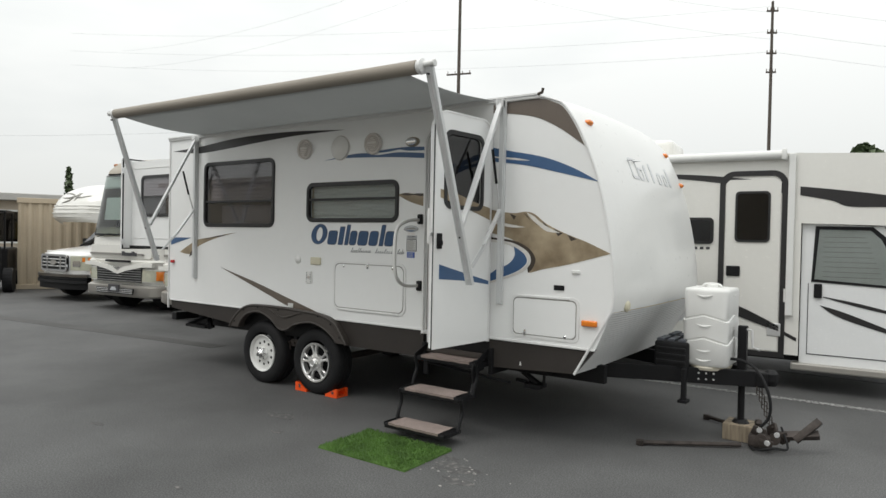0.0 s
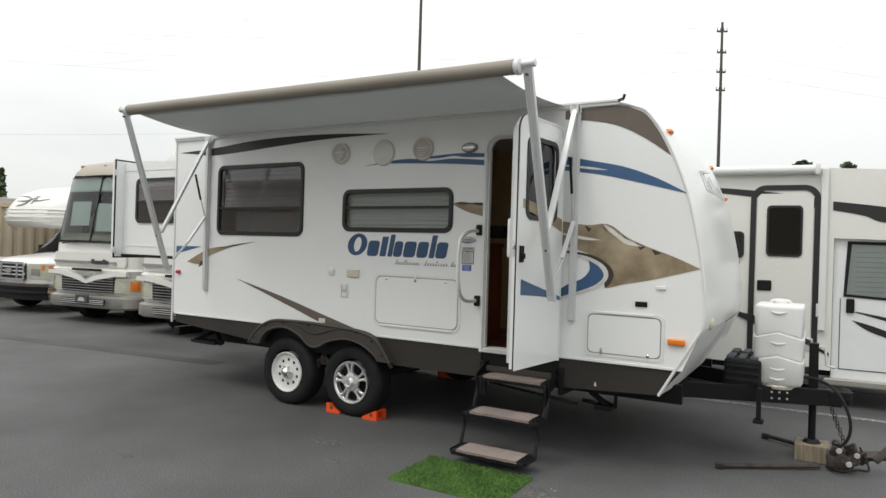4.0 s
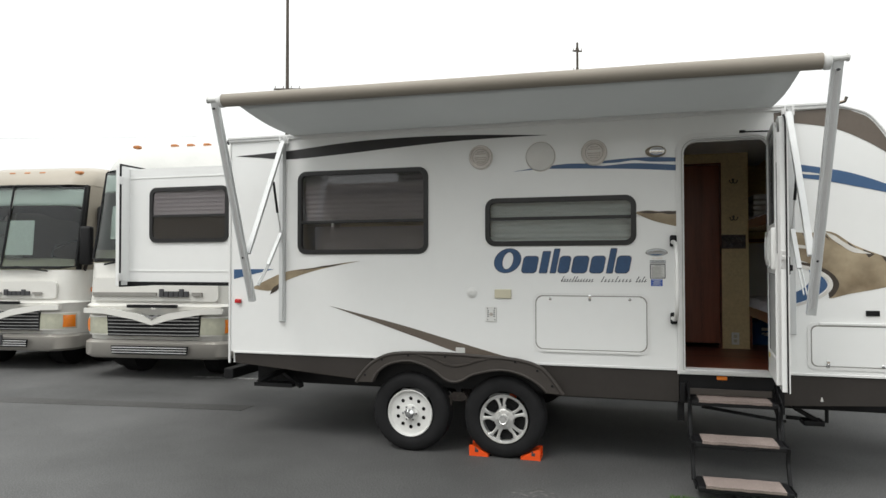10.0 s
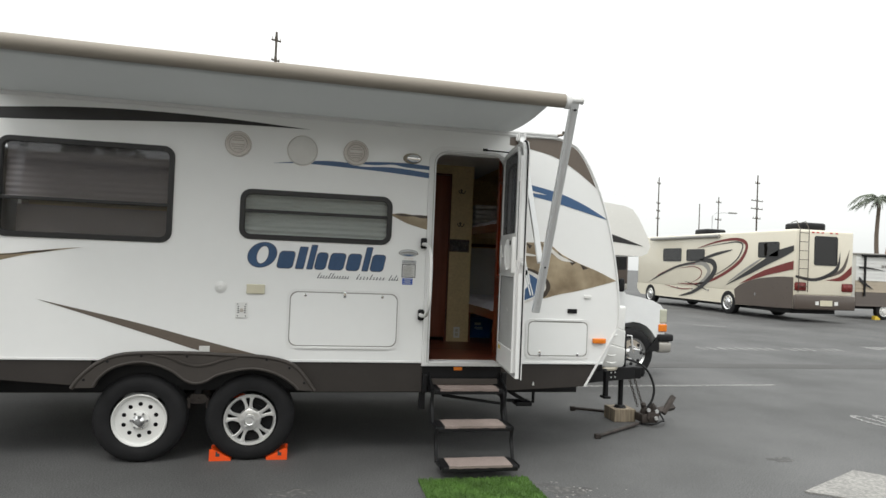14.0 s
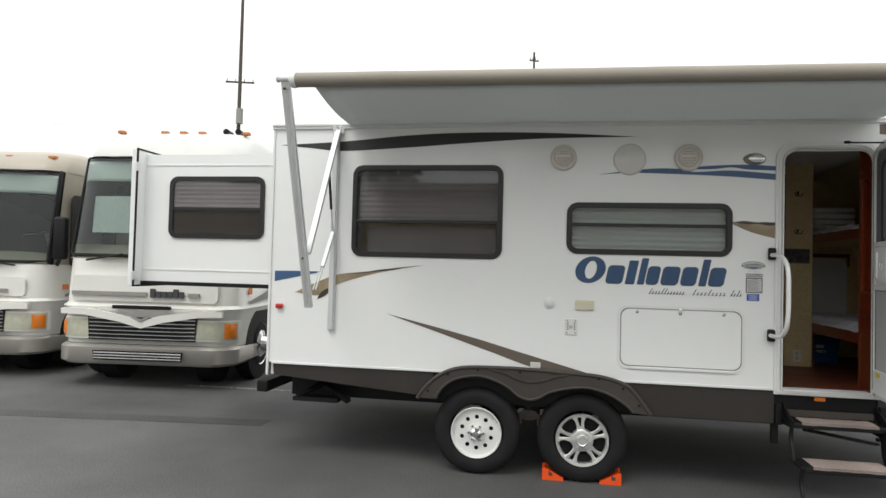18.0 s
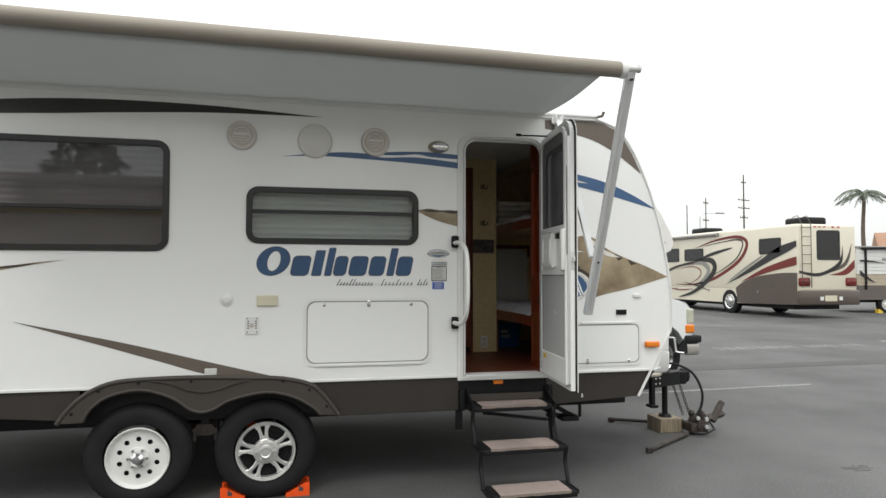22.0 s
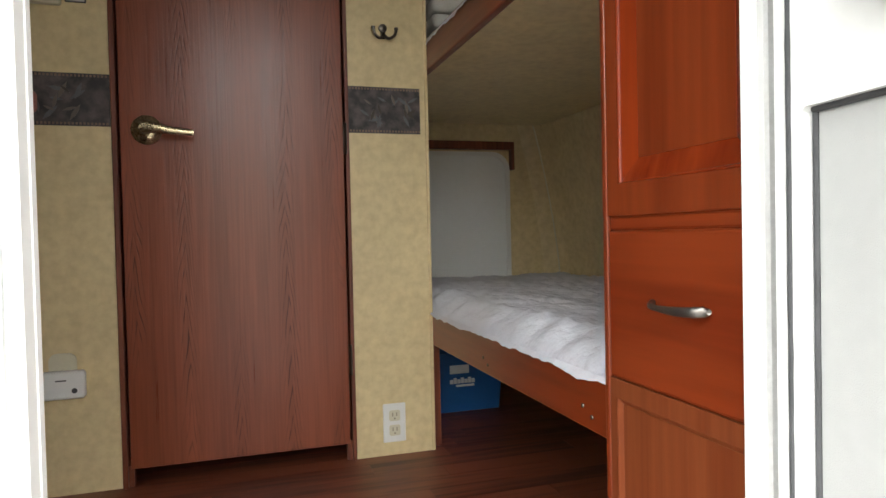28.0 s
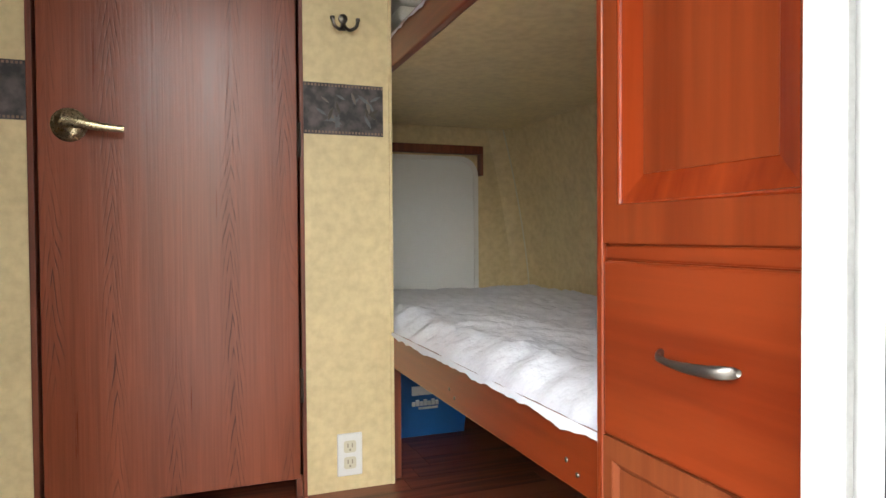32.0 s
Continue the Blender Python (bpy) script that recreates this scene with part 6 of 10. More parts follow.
for x0, x1, s in ((-1.765, -1.60, 1), (-1.325, -1.16, -1)):
    bm = B()
    pr = [(x0, 0.0), (x1, 0.0), (x1, 0.022), (x0 + 0.03, 0.088), (x0, 0.088)] if s > 0 else [(x0, 0.0), (x1, 0.0), (x1, 0.088), (x1 - 0.03, 0.088), (x0, 0.022)]
    plate(bm, pr, 0.02, 0.045, "xz")
    plate(bm, pr, 0.155, 0.18, "xz")
    box(bm, x0, x1, 0.045, 0.155, 0, 0.02)
    bar(bm, ((x0 + 0.015, 0.10, 0.080) if s > 0 else (x1 - 0.015, 0.10, 0.080)), ((x1, 0.10, 0.02) if s > 0 else (x0, 0.10, 0.02)), 0.11, 0.012, (0, 1, 0), 0)
    c = solo("wheel_chock", bm, M_ORANGE, "bright orange plastic wheel chock wedged under the tyre", "wheel chock", group="chocks at the near wheels")
    bm = B()
    xm = x0 + 0.05 if s > 0 else x1 - 0.075
    plate(bm, [(xm, 0.035), (xm + 0.03, 0.035), (xm + 0.03, 0.06), (xm + 0.012, 0.06), (xm + 0.012, 0.075), (xm, 0.075)], 0.0185, 0.021, "xz")
    part("mark", bm, M_PRINT, c)
for x, s in ((-1.70, 1),):
    bm = B()
    plate(bm, [(x - s * 0.1, 0), (x + s * 0.1, 0), (x + s * 0.1, 0.02), (x - s * 0.07, 0.10), (x - s * 0.1, 0.10)], 2.24, 2.38, "xz")
    solo("wheel_chock", bm, M_ORANGE, "orange plastic wheel chock under the far wheel", "wheel chock")
# jack block, hitch and bars
bm = B()
box(bm, 2.27, 2.52, 1.10, 1.36, 0.0, 0.135, 0.006)
solo("wooden_block", bm, M_WOODBLOCK, "weathered wooden block under the trailer jack", "wooden block")
bm = B()
bar(bm, (2.50, 1.02, 0.08), (2.98, 1.12, 0.16), 0.06, 0.05)
bar(bm, (2.82, 1.06, 0.10), (2.98, 1.13, 0.27), 0.055, 0.05)
box(bm, 2.50, 2.66, 0.93, 1.10, 0.03, 0.12, 0.01)
lathe(bm, [(0, 0), (0.035, 0), (0.03, 0.03), (0.02, 0.05), (0.033, 0.085), (0.02, 0.11), (0, 0.113)], (2.56, 1.02, 0.12), "z", 14, False)
for cx, cy in ((2.60, 0.93), (2.68, 1.0), (2.72, 1.08)):
    lathe(bm, [(0.0, -0.02), (0.045, -0.02), (0.045, 0.02), (0.0, 0.02)], (cx, cy, 0.10), "y", 14, False)
for k, (cx, cy, cz, tilt) in enumerate(((2.57, 0.97, 0.15, 20), (2.66, 1.03, 0.17, -35), (2.74, 1.05, 0.11, 60), (2.63, 0.92, 0.07, 10))):
    tmp = B()
    box(tmp, -0.05, 0.05, -0.012, 0.012, -0.035, 0.035, 0.004)
    rod(tmp, (0.02, -0.03, 0.0), (0.02, 0.03, 0.0), 0.012, n=8)
    tmp.transform(pose(cx, cy, cz, tilt * 0.5, tilt, tilt))
    me = bpy.data.meshes.new("bracket")
    tmp.to_mesh(me)
    tmp.free()
    bm.from_mesh(me)
hitch = solo("tow_hitch", bm, M_RUST, "rusty tow-ball hitch head lying on the asphalt", "tow hitch", smooth=40)
for cx, cy, cz in ((2.58, 0.945, 0.165), (2.70, 0.985, 0.14), (2.645, 0.90, 0.085)):
    bm = B()
    lathe(bm, [(0.0, -0.012), (0.020, -0.012), (0.022, 0.0), (0.014, 0.014), (0, 0.014)], (cx, cy, cz), "y", 10, False)
    part("hitch_nut", bm, M_STEEL, hitch, "bright worn nut")
bm = B()
tube(bm, smooth_line([(2.50, 0.98, 0.02), (2.58, 0.86, 0.03), (2.70, 0.88, 0.06), (2.78, 0.98, 0.05), (2.72, 1.06, 0.19)], 5), 0.009, 6)
part("hitch_cable", bm, M_RUBBER, hitch)
for p, q in (((1.78, 0.48, 0.025), (2.45, 0.92, 0.03)), ((2.02, 1.65, 0.03), (2.48, 1.40, 0.03))):
    bm = B()
    tube(bm, [p, tuple(a + (b - a) * 0.92 for a, b in zip(p, q)), q], 0.018, 8)
    box(bm, p[0] - 0.03, p[0] + 0.03, p[1] - 0.02, p[1] + 0.02, 0.0, 0.05, 0.008)
    solo("spring_bar", bm, M_RUST, "dark steel spring bar of the hitch on the asphalt", "spring bar")

# ---- inside the trailer ----
FZ = 0.802
INNER = [(x - 0.08, min(z - 0.08, 2.70)) for x, z in nose if z > 0.86]  # lining line behind the nose
bm = B()
box(bm, -4.0, 1.43, 0.05, 2.39, FZ - 0.05, FZ - 0.004)
floor = tagged(part("floor", bm, M_DARKIN), "dark red-brown plank floor of the trailer", "floor", kind="structure")
bm = B()
plate(bm, [(-4.03, 2.70), (1.2, 2.70), (1.2, 2.74), (-4.03, 2.74)], 0.05, 2.39, "xz")
solo("ceiling", bm, M_INNERWHITE, "plain white trailer ceiling panel", "ceiling", kind="structure")
bm = B()
box(bm, -4.03, -0.06, 0.075, 0.085, FZ, 1.70)
box(bm, -4.03, -0.06, 0.075, 0.085, 2.50, 2.70)
for xa, xb in ((-4.03, -3.4), (-2.1, -1.64), (-0.36, -0.06)):
    box(bm, xa, xb, 0.075, 0.085, 1.70, 2.50)
box(bm, -0.06, 0.60, 0.075, 0.085, 2.615, 2.70)
plate(bm, [(0.632, FZ), *INNER[::-1], (0.632, 2.66)], 0.046, 0.052, "xz")
solo("wall_inner_1", bm, M_WALLPAPER, "tan mottled wallboard lining inside the door wall", "wall", kind="structure")
bm = B()
plate(bm, [(-4.03, FZ), *INNER[::-1], (-4.03, 2.70)], 2.365, 2.38, "xz")
far = solo("wall_inner_2", bm, M_WALLPAPER, "tan mottled wallboard behind the bunks", "wall", kind="structure")
bm = B()
rows = [[(x - 0.085, y, min(z - 0.085, 2.68)) for y in (0.085, 0.9, 1.6, 2.2, 2.33, 2.366)] for x, z in [(0.98, 2.76), *nose[3:-2]]]
for r in rows:
    r[-2] = (r[-2][0] - 0.03, r[-2][1], r[-2][2])
    r[-1] = (r[-1][0] - 0.10, r[-1][1], r[-1][2])
grid_skin(bm, rows)
solo("wall_inner_3", bm, M_WALLPAPER, "curved tan wallboard inside the trailer nose", "wall", smooth=60, kind="structure")
bm = B()
tube(bm, [Vector(r[-2]) + Vector((-0.003, -0.004, 0)) for r in rows if 1.1 < r[0][2] < 2.6], 0.0032, 6)
solo("trim_nose", bm, M_IVORY, "pale sealant bead along the wallboard corner", "trim", smooth=50, kind="structure")
bm = B()
box(bm, -1.62, -1.60, 0.085, 2.36, FZ, 2.7)
solo("wall_inner_4", bm, M_WALLPAPER, "tan partition closing the kitchen", "wall", kind="structure")
# bathroom wall with its door
SHIFT.translation = (-0.022, -0.064, 0.008)
Y = 1.46
bm = B()
box(bm, -1.6, -0.177, Y, Y + 0.03, FZ - 0.01, 2.70)
wl_ = solo("wall_inner_5", bm, M_WALLPAPER, "tan mottled wallboard left of the bathroom door", "wall", kind="structure")
bm = B()
box(bm, 0.445, 0.685, Y, Y + 0.03, FZ - 0.01, 2.70)
wr_ = solo("wall_inner_6", bm, M_WALLPAPER, "narrow tan mottled wall panel beside the bathroom door", "wall", kind="structure")
bm = B()
box(bm, 0.640, 0.646, Y - 0.001, Y, FZ, 2.7)
box(bm, 0.680, 0.690, Y - 0.004, Y + 0.035, FZ, 2.7, 0.002)
part("corner_bead", bm, M_WALLPAPER, wr_)
bm = B()
box(bm, -0.177, 0.445, Y, Y + 0.03, 2.60, 2.70)
box(bm, 0.655, 0.685, Y + 0.03, 2.365, FZ, 2.70)
solo("wall_inner_7", bm, M_WALLPAPER, "tan wallboard end of the bathroom", "wall", kind="structure")
# darkness of the closed bathroom is put into this sheet's colour
bm = B()
box(bm, -0.3, 0.6, Y + 0.25, Y + 0.27, FZ, 2.6)
solo("wall_inner_8", bm, M_DARKIN, "dark sheet standing in for the unlit bathroom", "wall", kind="structure")


M_LEAFPRINT = pmat("slate_leaf_print", (0.10, 0.105, 0.11), 0.6, var=0.3, scale=60)


def border(x0, x1, z0, z1, host):
    bm = B()
    box(bm, x0, x1, Y - 0.003, Y, z0, z1)
    b = part("border", bm, M_BAND, host, "dark printed leaf border")
    for z in (z0 + 0.006, z1 - 0.006):
        bm = B()
        k = x0 + 0.004
        while k < x1 - 0.004:
            box(bm, k, k + 0.005, Y - 0.0045, Y - 0.002, z - 0.003, z + 0.003)
            k += 0.009
        part("beading", bm, M_BANDEDGE, b)
    rg = random.Random(int(x0 * 1000))
    for _ in range(20 if x1 - x0 < 0.4 else 60):
        cx, cz, a, ln = rg.uniform(x0 + 0.02, x1 - 0.02), rg.uniform(z0 + 0.03, z1 - 0.03), rg.uniform(0, math.pi), rg.uniform(0.012, 0.026)
        bm = B()
        c, s = math.cos(a), math.sin(a)
        pts = [(-ln, 0), (-ln * 0.3, ln * 0.22), (ln * 0.4, ln * 0.2), (ln, 0), (ln * 0.4, -ln * 0.2), (-ln * 0.3, -ln * 0.22)]
        pts = [(min(max(cx + p[0] * c - p[1] * s, x0 + 0.003), x1 - 0.003), min(max(cz + p[0] * s + p[1] * c, z0 + 0.014), z1 - 0.014)) for p in pts]
        plate(bm, pts, Y - 0.0046 - 0.0004 * rg.random(), Y - 0.0035, "xz")
        part("leaf_print", bm, rg.choice((M_LEAFPRINT, M_BROWNV, M_LEAFPRINT, M_TANDARK)), b)


border(-1.59, -0.181, 1.764, 1.900, wl_)
border(0.447, 0.664, 1.764, 1.900, wr_)
bm = B()
box(bm, -0.179, -0.166, Y - 0.012, Y + 0.03, FZ, 2.60, 0.002)
box(bm, 0.436, 0.447, Y - 0.012, Y + 0.03, FZ, 2.60, 0.002)
box(bm, -0.178, 0.445, Y - 0.012, Y + 0.03, 2.585, 2.60, 0.002)
door2 = tagged(part("door_2", bm, M_CASING), "closed mahogany-laminate bathroom door with brass lever", "door", kind="structure")
bm = B()
box(bm, -0.160, 0.4305, Y - 0.004, Y + 0.024, 0.851, 2.58, 0.002)
dleaf = part("leaf", bm, M_DOORWOOD, door2)
bm = B()
box(bm, -0.167, -0.152, Y + 0.002, Y + 0.028, FZ, 0.86)
box(bm, 0.421, 0.436, Y + 0.002, Y + 0.028, FZ, 0.86)
part("stop", bm, M_CASING, door2)
bm = B()
lathe(bm, [(0.039, 0.0), (0.039, -0.005), (0.035, -0.008), (0.033, -0.007), (0.026, -0.013), (0.015, -0.015), (0.014, -0.045), (0, -0.045)], (-0.094, Y - 0.004, 1.757), "y", 26, False)
knob = part("lever_handle", bm, M_BRASS, dleaf, "antique brass lever", smooth=40)
bm = B()
tube(bm, smooth_line([(-0.101, Y - 0.05, 1.760), (-0.069, Y - 0.053, 1.757), (-0.029, Y - 0.052, 1.750), (0.026, Y - 0.048, 1.746)], 5), [0.0165 - 0.0006 * k for k in range(16)], 10)
for v in bm.verts:
    v.co.y = Y - 0.050 + (v.co.y - Y + 0.050) * 0.6
part("lever", bm, M_BRASS, knob, smooth=50)
for z in (1.745, 1.10):
    bm = B()
    rod(bm, (0.4345, Y - 0.012, z - 0.045), (0.4345, Y - 0.012, z + 0.045), 0.005, n=8)
    part("hinge", bm, M_BRONZE, door2)


def hook(z):
    h = thing("coat_hook", "dark bronze double coat hook on the tan wall panel", "coat hook", (0.556, Y, z))
    bm = B()
    lathe(bm, [(0.013, 0), (0.012, -0.006), (0, -0.008)], (0.556, Y, z + 0.022), "y", 14, False)
    box(bm, 0.549, 0.563, Y - 0.006, Y, z - 0.01, z + 0.03, 0.002)
    part("plate", bm, M_BRONZE, h)
    for s in (-1, 1):
        bm = B()
        tube(bm, smooth_line([(0.556, Y - 0.006, z + 0.005), (0.556 + s * 0.012, Y - 0.02, z - 0.012), (0.556 + s * 0.028, Y - 0.03, z - 0.006), (0.556 + s * 0.034, Y - 0.03, z + 0.012)], 4), 0.0045, 8)
        lathe(bm, [(0, -0.006), (0.006, -0.003), (0.006, 0.003), (0, 0.006)], (0.556 + s * 0.034, Y - 0.03, z + 0.014), "z", 10, False)
        part("prong", bm, M_BRONZE, h, smooth=40)


hook(2.052)
hook(2.408)
sock = thing("wall_outlet", "ivory double wall outlet low on the tan panel", "wall outlet", (0.562, Y, 0.9))
bm = B()
box(bm, 0.528, 0.597, Y - 0.006, Y, 0.842, 0.958, 0.003)
plate_ = part("cover_plate", bm, M_PLASTIC, sock)
for z in (0.878, 0.922):
    bm = B()
    plate(bm, rrect(0.546, 0.579, z - 0.016, z + 0.016, 0.006, 4), Y - 0.008, Y - 0.005, "xz")
    part("socket", bm, M_IVORY, sock)
    bm = B()
    for x in (0.555, 0.567):
        box(bm, x, x + 0.003, Y - 0.0088, Y - 0.0075, z - 0.002, z + 0.009)
    box(bm, 0.560, 0.565, Y - 0.0088, Y - 0.0075, z - 0.011, z - 0.006)
    part("slots", bm, M_VENT, sock)
det = thing("gas_detector", "white plastic gas detector on the tan wall", "gas detector", (-0.31, Y, 1.08))
bm = B()
box(bm, -0.362, -0.258, Y - 0.028, Y, 1.058, 1.130, 0.008, 3)
part("case", bm, M_PLASTIC, det, smooth=40)
bm = B()
plate(bm, rrect(-0.345, -0.280, 1.124, 1.174, 0.020, 5, (0, 0, 1, 1)), Y - 0.004, Y, "xz")
part("tag", bm, M_IVORY, det)
bm = B()
lathe(bm, [(0.007, 0), (0, -0.002)], (-0.282, Y - 0.028, 1.080), "y", 10, False)
part("button", bm, M_PRINT, det)
bm = B()
box(bm, -0.325, -0.30, Y - 0.0295, Y - 0.027, 1.106, 1.109)
part("print_line", bm, M_PRINT, det)

switch = thing("light_switch", "small white light switch in a dark surround above the border", "light switch", (-0.254, Y, 2.10))
bm = B()
box(bm, -0.279, -0.229, Y - 0.004, Y, 2.082, 2.118, 0.002)
part("surround", bm, M_PRINT, switch)
bm = B()
box(bm, -0.276, -0.232, Y - 0.008, Y - 0.003, 2.085, 2.115, 0.002)
part("rocker", bm, M_PLASTIC, switch)
stat = thing("thermostat", "ivory plastic thermostat on the tan wall", "thermostat", (-0.32, Y, 2.10))
bm = B()
box(bm, -0.362, -0.286, Y - 0.022, Y, 2.070, 2.138, 0.006, 3)
part("case", bm, M_IVORY, stat, smooth=40)
bm = B()
box(bm, -0.352, -0.312, Y - 0.0245, Y - 0.020, 2.095, 2.128, 0.002)
part("dial_window", bm, M_GREYV, stat)

# wardrobe cabinet beside the entry
CX = 0.66
cab = thing("wardrobe_cabinet", "glossy cherry wardrobe with raised panels and one drawer", "cabinet", (0.85, 0.25, FZ))
bm = B()
box(bm, CX + 0.02, 1.2, 0.09, 0.412, FZ - 0.01, 2.69)
part("body", bm, M_CHERRY, cab)


def raised_panel(z0, z1, y0=0.090, y1=0.412, x=CX, name="panel_door", my=0.032, mz=0.047, bev=0.034, deep=0.010, mat=M_CHERRY):
    bm = B()
    hole = [(y0 + my, z0 + mz), (y1 - my, z0 + mz), (y1 - my, z1 - mz), (y0 + my, z1 - mz)]
    plate(bm, [(y0, z0), (y1, z0), (y1, z1), (y0, z1)], x, x + 0.02, "yz", (hole[::-1],))
    d = part(name, bm, mat, cab)
    bm = B()
    a0, a1, b0, b1 = y0 + my, y1 - my, z0 + mz, z1 - mz
    outer = [(x + 0.002, a0, b0), (x + 0.002, a1, b0), (x + 0.002, a1, b1), (x + 0.002, a0, b1)]
    inner = [(x + 0.002 + deep, p, q) for p, q in ((a0 + bev, b0 + bev), (a1 - bev, b0 + bev), (a1 - bev, b1 - bev), (a0 + bev, b1 - bev))]
    vo, vi = [bm.verts.new(p) for p in outer], [bm.verts.new(p) for p in inner]
    for i in range(4):
        bm.faces.new((vo[i], vo[(i + 1) % 4], vi[(i + 1) % 4], vi[i]))
    part("bevel_moulding", bm, M_VARNISH if deep > 0.005 else mat, d)
    if deep > 0.005:
        bm = B()
        tube(bm, [(x + 0.002, p, q) for p, q in ((a0, b0), (a0, b1), (a1, b1), (a1, b0))] + [(x + 0.002, a0, b0)], 0.0035, 8)
        part("bead", bm, M_VARNISH, d, smooth=50)
    bm = B()
    box(bm, x + 0.001 + deep, x + 0.016, a0 + bev, a1 - bev, b0 + bev, b1 - bev)
    part("centre_panel", bm, mat, d)


raised_panel(1.482, 2.45)
raised_panel(FZ + 0.035, 1.2405, my=0.018, mz=0.028, bev=0.008, deep=0.005, mat=M_CHERRYPALE)
bm = B()
box(bm, CX, CX + 0.02, 0.090, 0.412, 1.242, 1.460, 0.005, 3)
box(bm, CX + 0.004, CX + 0.02, 0.090, 0.412, 1.461, 1.480, 0.003)
drawer = part("drawer_front", bm, M_CHERRYX, cab)
bm = B()
pts = smooth_line([(CX - 0.002, 0.299, 1.3615), (CX - 0.010, 0.293, 1.3615), (CX - 0.019, 0.282, 1.361), (CX - 0.024, 0.262, 1.360), (CX - 0.025, 0.237, 1.3595), (CX - 0.022, 0.212, 1.360), (CX - 0.014, 0.195, 1.361), (CX - 0.004, 0.187, 1.3615)], 4)
rows = []
for k, p in enumerate(pts):
    u = k / (len(pts) - 1)
    tall = np.interp(u, (0, 0.08, 0.2, 0.42, 0.62, 0.82, 0.94, 1), (0.005, 0.0062, 0.0050, 0.0036, 0.0058, 0.0068, 0.0060, 0.0035))
    thin = np.interp(u, (0, 0.1, 0.3, 0.7, 1), (0.006, 0.006, 0.0035, 0.003, 0.0035))
    rows.append([(p[0] + thin * math.sin(a), p[1], p[2] + tall * math.cos(a)) for a in [math.tau * i / 12 for i in range(13)]])
grid_skin(bm, rows)
bmesh.ops.remove_doubles(bm, verts=bm.verts[:], dist=1e-5)
part("pull", bm, M_PULL, drawer, "dark bronze curved pull", smooth=50)
bm = B()
box(bm, CX + 0.004, CX + 0.03, 0.088, 0.412, FZ, FZ + 0.034, 0.004)
part("plinth", bm, M_CHERRY, cab)
bm = B()
box(bm, CX + 0.006, CX + 0.021, 0.095, 0.408, 1.232, 1.490)
part("face_frame", bm, M_CHERRYX, cab)
bm = B()
box(bm, CX - 0.002, CX + 0.022, 0.412, 0.424, FZ, 2.69, 0.003)
part("stile", bm, M_CHERRY, cab)

# bunks
bunk = thing("bunk_bed", "built-in cherry-railed double bunk in the trailer nose", "bunk bed", (1.1, 1.4, FZ))
for z0, z1, x in ((1.122, 1.215, 0.69), (1.958, 2.052, 0.69)):
    bm = B()
    box(bm, x, x + 0.022, 0.42, 2.36, z0, z1, 0.004)
    part("rail", bm, M_CHERRYX, bunk)
for z0, x1 in ((1.14, 1.60), (1.962, 1.54)):
    bm = B()
    box(bm, 0.715, x1, 0.42, 2.36, z0, z0 + 0.018)
    part("bunk_board", bm, M_WALLPAPER, bunk, "tan board under the mattress")
for y, z in ((0.52, 1.147), (0.55, 1.16), (1.0, 1.147), (1.03, 1.16)):
    bm = B()
    lathe(bm, [(0.0045, 0), (0.0035, -0.002), (0, -0.0025)], (0.69, y, z), "x", 10, False)
    part("screw", bm, M_BRONZE, bunk)
bm = B()
box(bm, 0.693, 0.72, Y + 0.03, Y + 0.06, FZ, 1.13, 0.003)
part("post", bm, M_CASING, bunk)


def mattress(z, thick, x0, x1, y0, y1, seed):
    bm = B()
    nx, ny = 84, 140
    rows = []
    for j in range(ny + 1):
        y = y0 + (y1 - y0) * j / ny
        hang = 0.010 * noise.noise(Vector((seed * 3, y * 8, 2.0))) + 0.006 * noise.noise(Vector((seed, y * 30, 4.0)))
        row = [(x0 - 0.019 + 0.004 * noise.noise(Vector((y * 11, seed, 0))), y, z + 0.048 + hang), (x0 - 0.015, y, z + 0.060)]
        for i in range(nx + 1):
            k = i / nx
            x = x0 + (x1 - x0) * k
            edge = min(k * 12, 1) * min((1 - k) * 12, 1) * min(j / ny * 14, 1) * min((1 - j / ny) * 14, 1)
            h = thick * (0.35 + 0.65 * edge ** 0.5)
            v = Vector((x * 6, y * 6, seed))
            crease = 0.012 * noise.noise(v) - 0.012 * abs(noise.noise(v * 1.7)) - 0.009 * abs(noise.noise(v * 3.3 + Vector((0, noise.noise(v * 2) * 2, 0)))) - 0.005 * abs(noise.noise(Vector((x * 55, y * 18, seed)) + v * noise.noise(v) * 0.5)) + (0.020 * noise.noise(Vector((seed, y * 14, 1.0))) * (1 - min(k * 6, 1)))
            row.append((x, y, z + h + crease))
        row.append((x1, y, z))
        rows.append(row)
    grid_skin(bm, rows)
    bed = thing("mattress", "thin mattress under a rumpled white sheet on the bunk", "mattress", ((x0 + x1) / 2, (y0 + y1) / 2, z))
    part("sheet", bm, M_SHEET, bed, smooth=70)
    bm = B()
    box(bm, x0 + 0.03, x1 - 0.03, y0 + 0.03, y1 - 0.03, z - 0.006, z + thick * 0.3, 0.01)
    part("foam_core", bm, M_SNOW, bed)
    return bed


mattress(1.165, 0.115, 0.700, 1.60, 0.43, 2.34, 1.0)
mattress(1.988, 0.10, 0.705, 1.50, 0.43, 2.34, 5.0)
bm = B()
for k in range(4):
    box(bm, 0.76, 1.12, 1.62, 2.1, 2.088 + 0.055 * k, 2.138 + 0.055 * k, 0.018, 3)
solo("folded_bedding", bm, M_SNOW, "stack of folded beige bedding on the upper bunk", "bedding", smooth=50)
SHIFT.translation = (0, 0, 0)
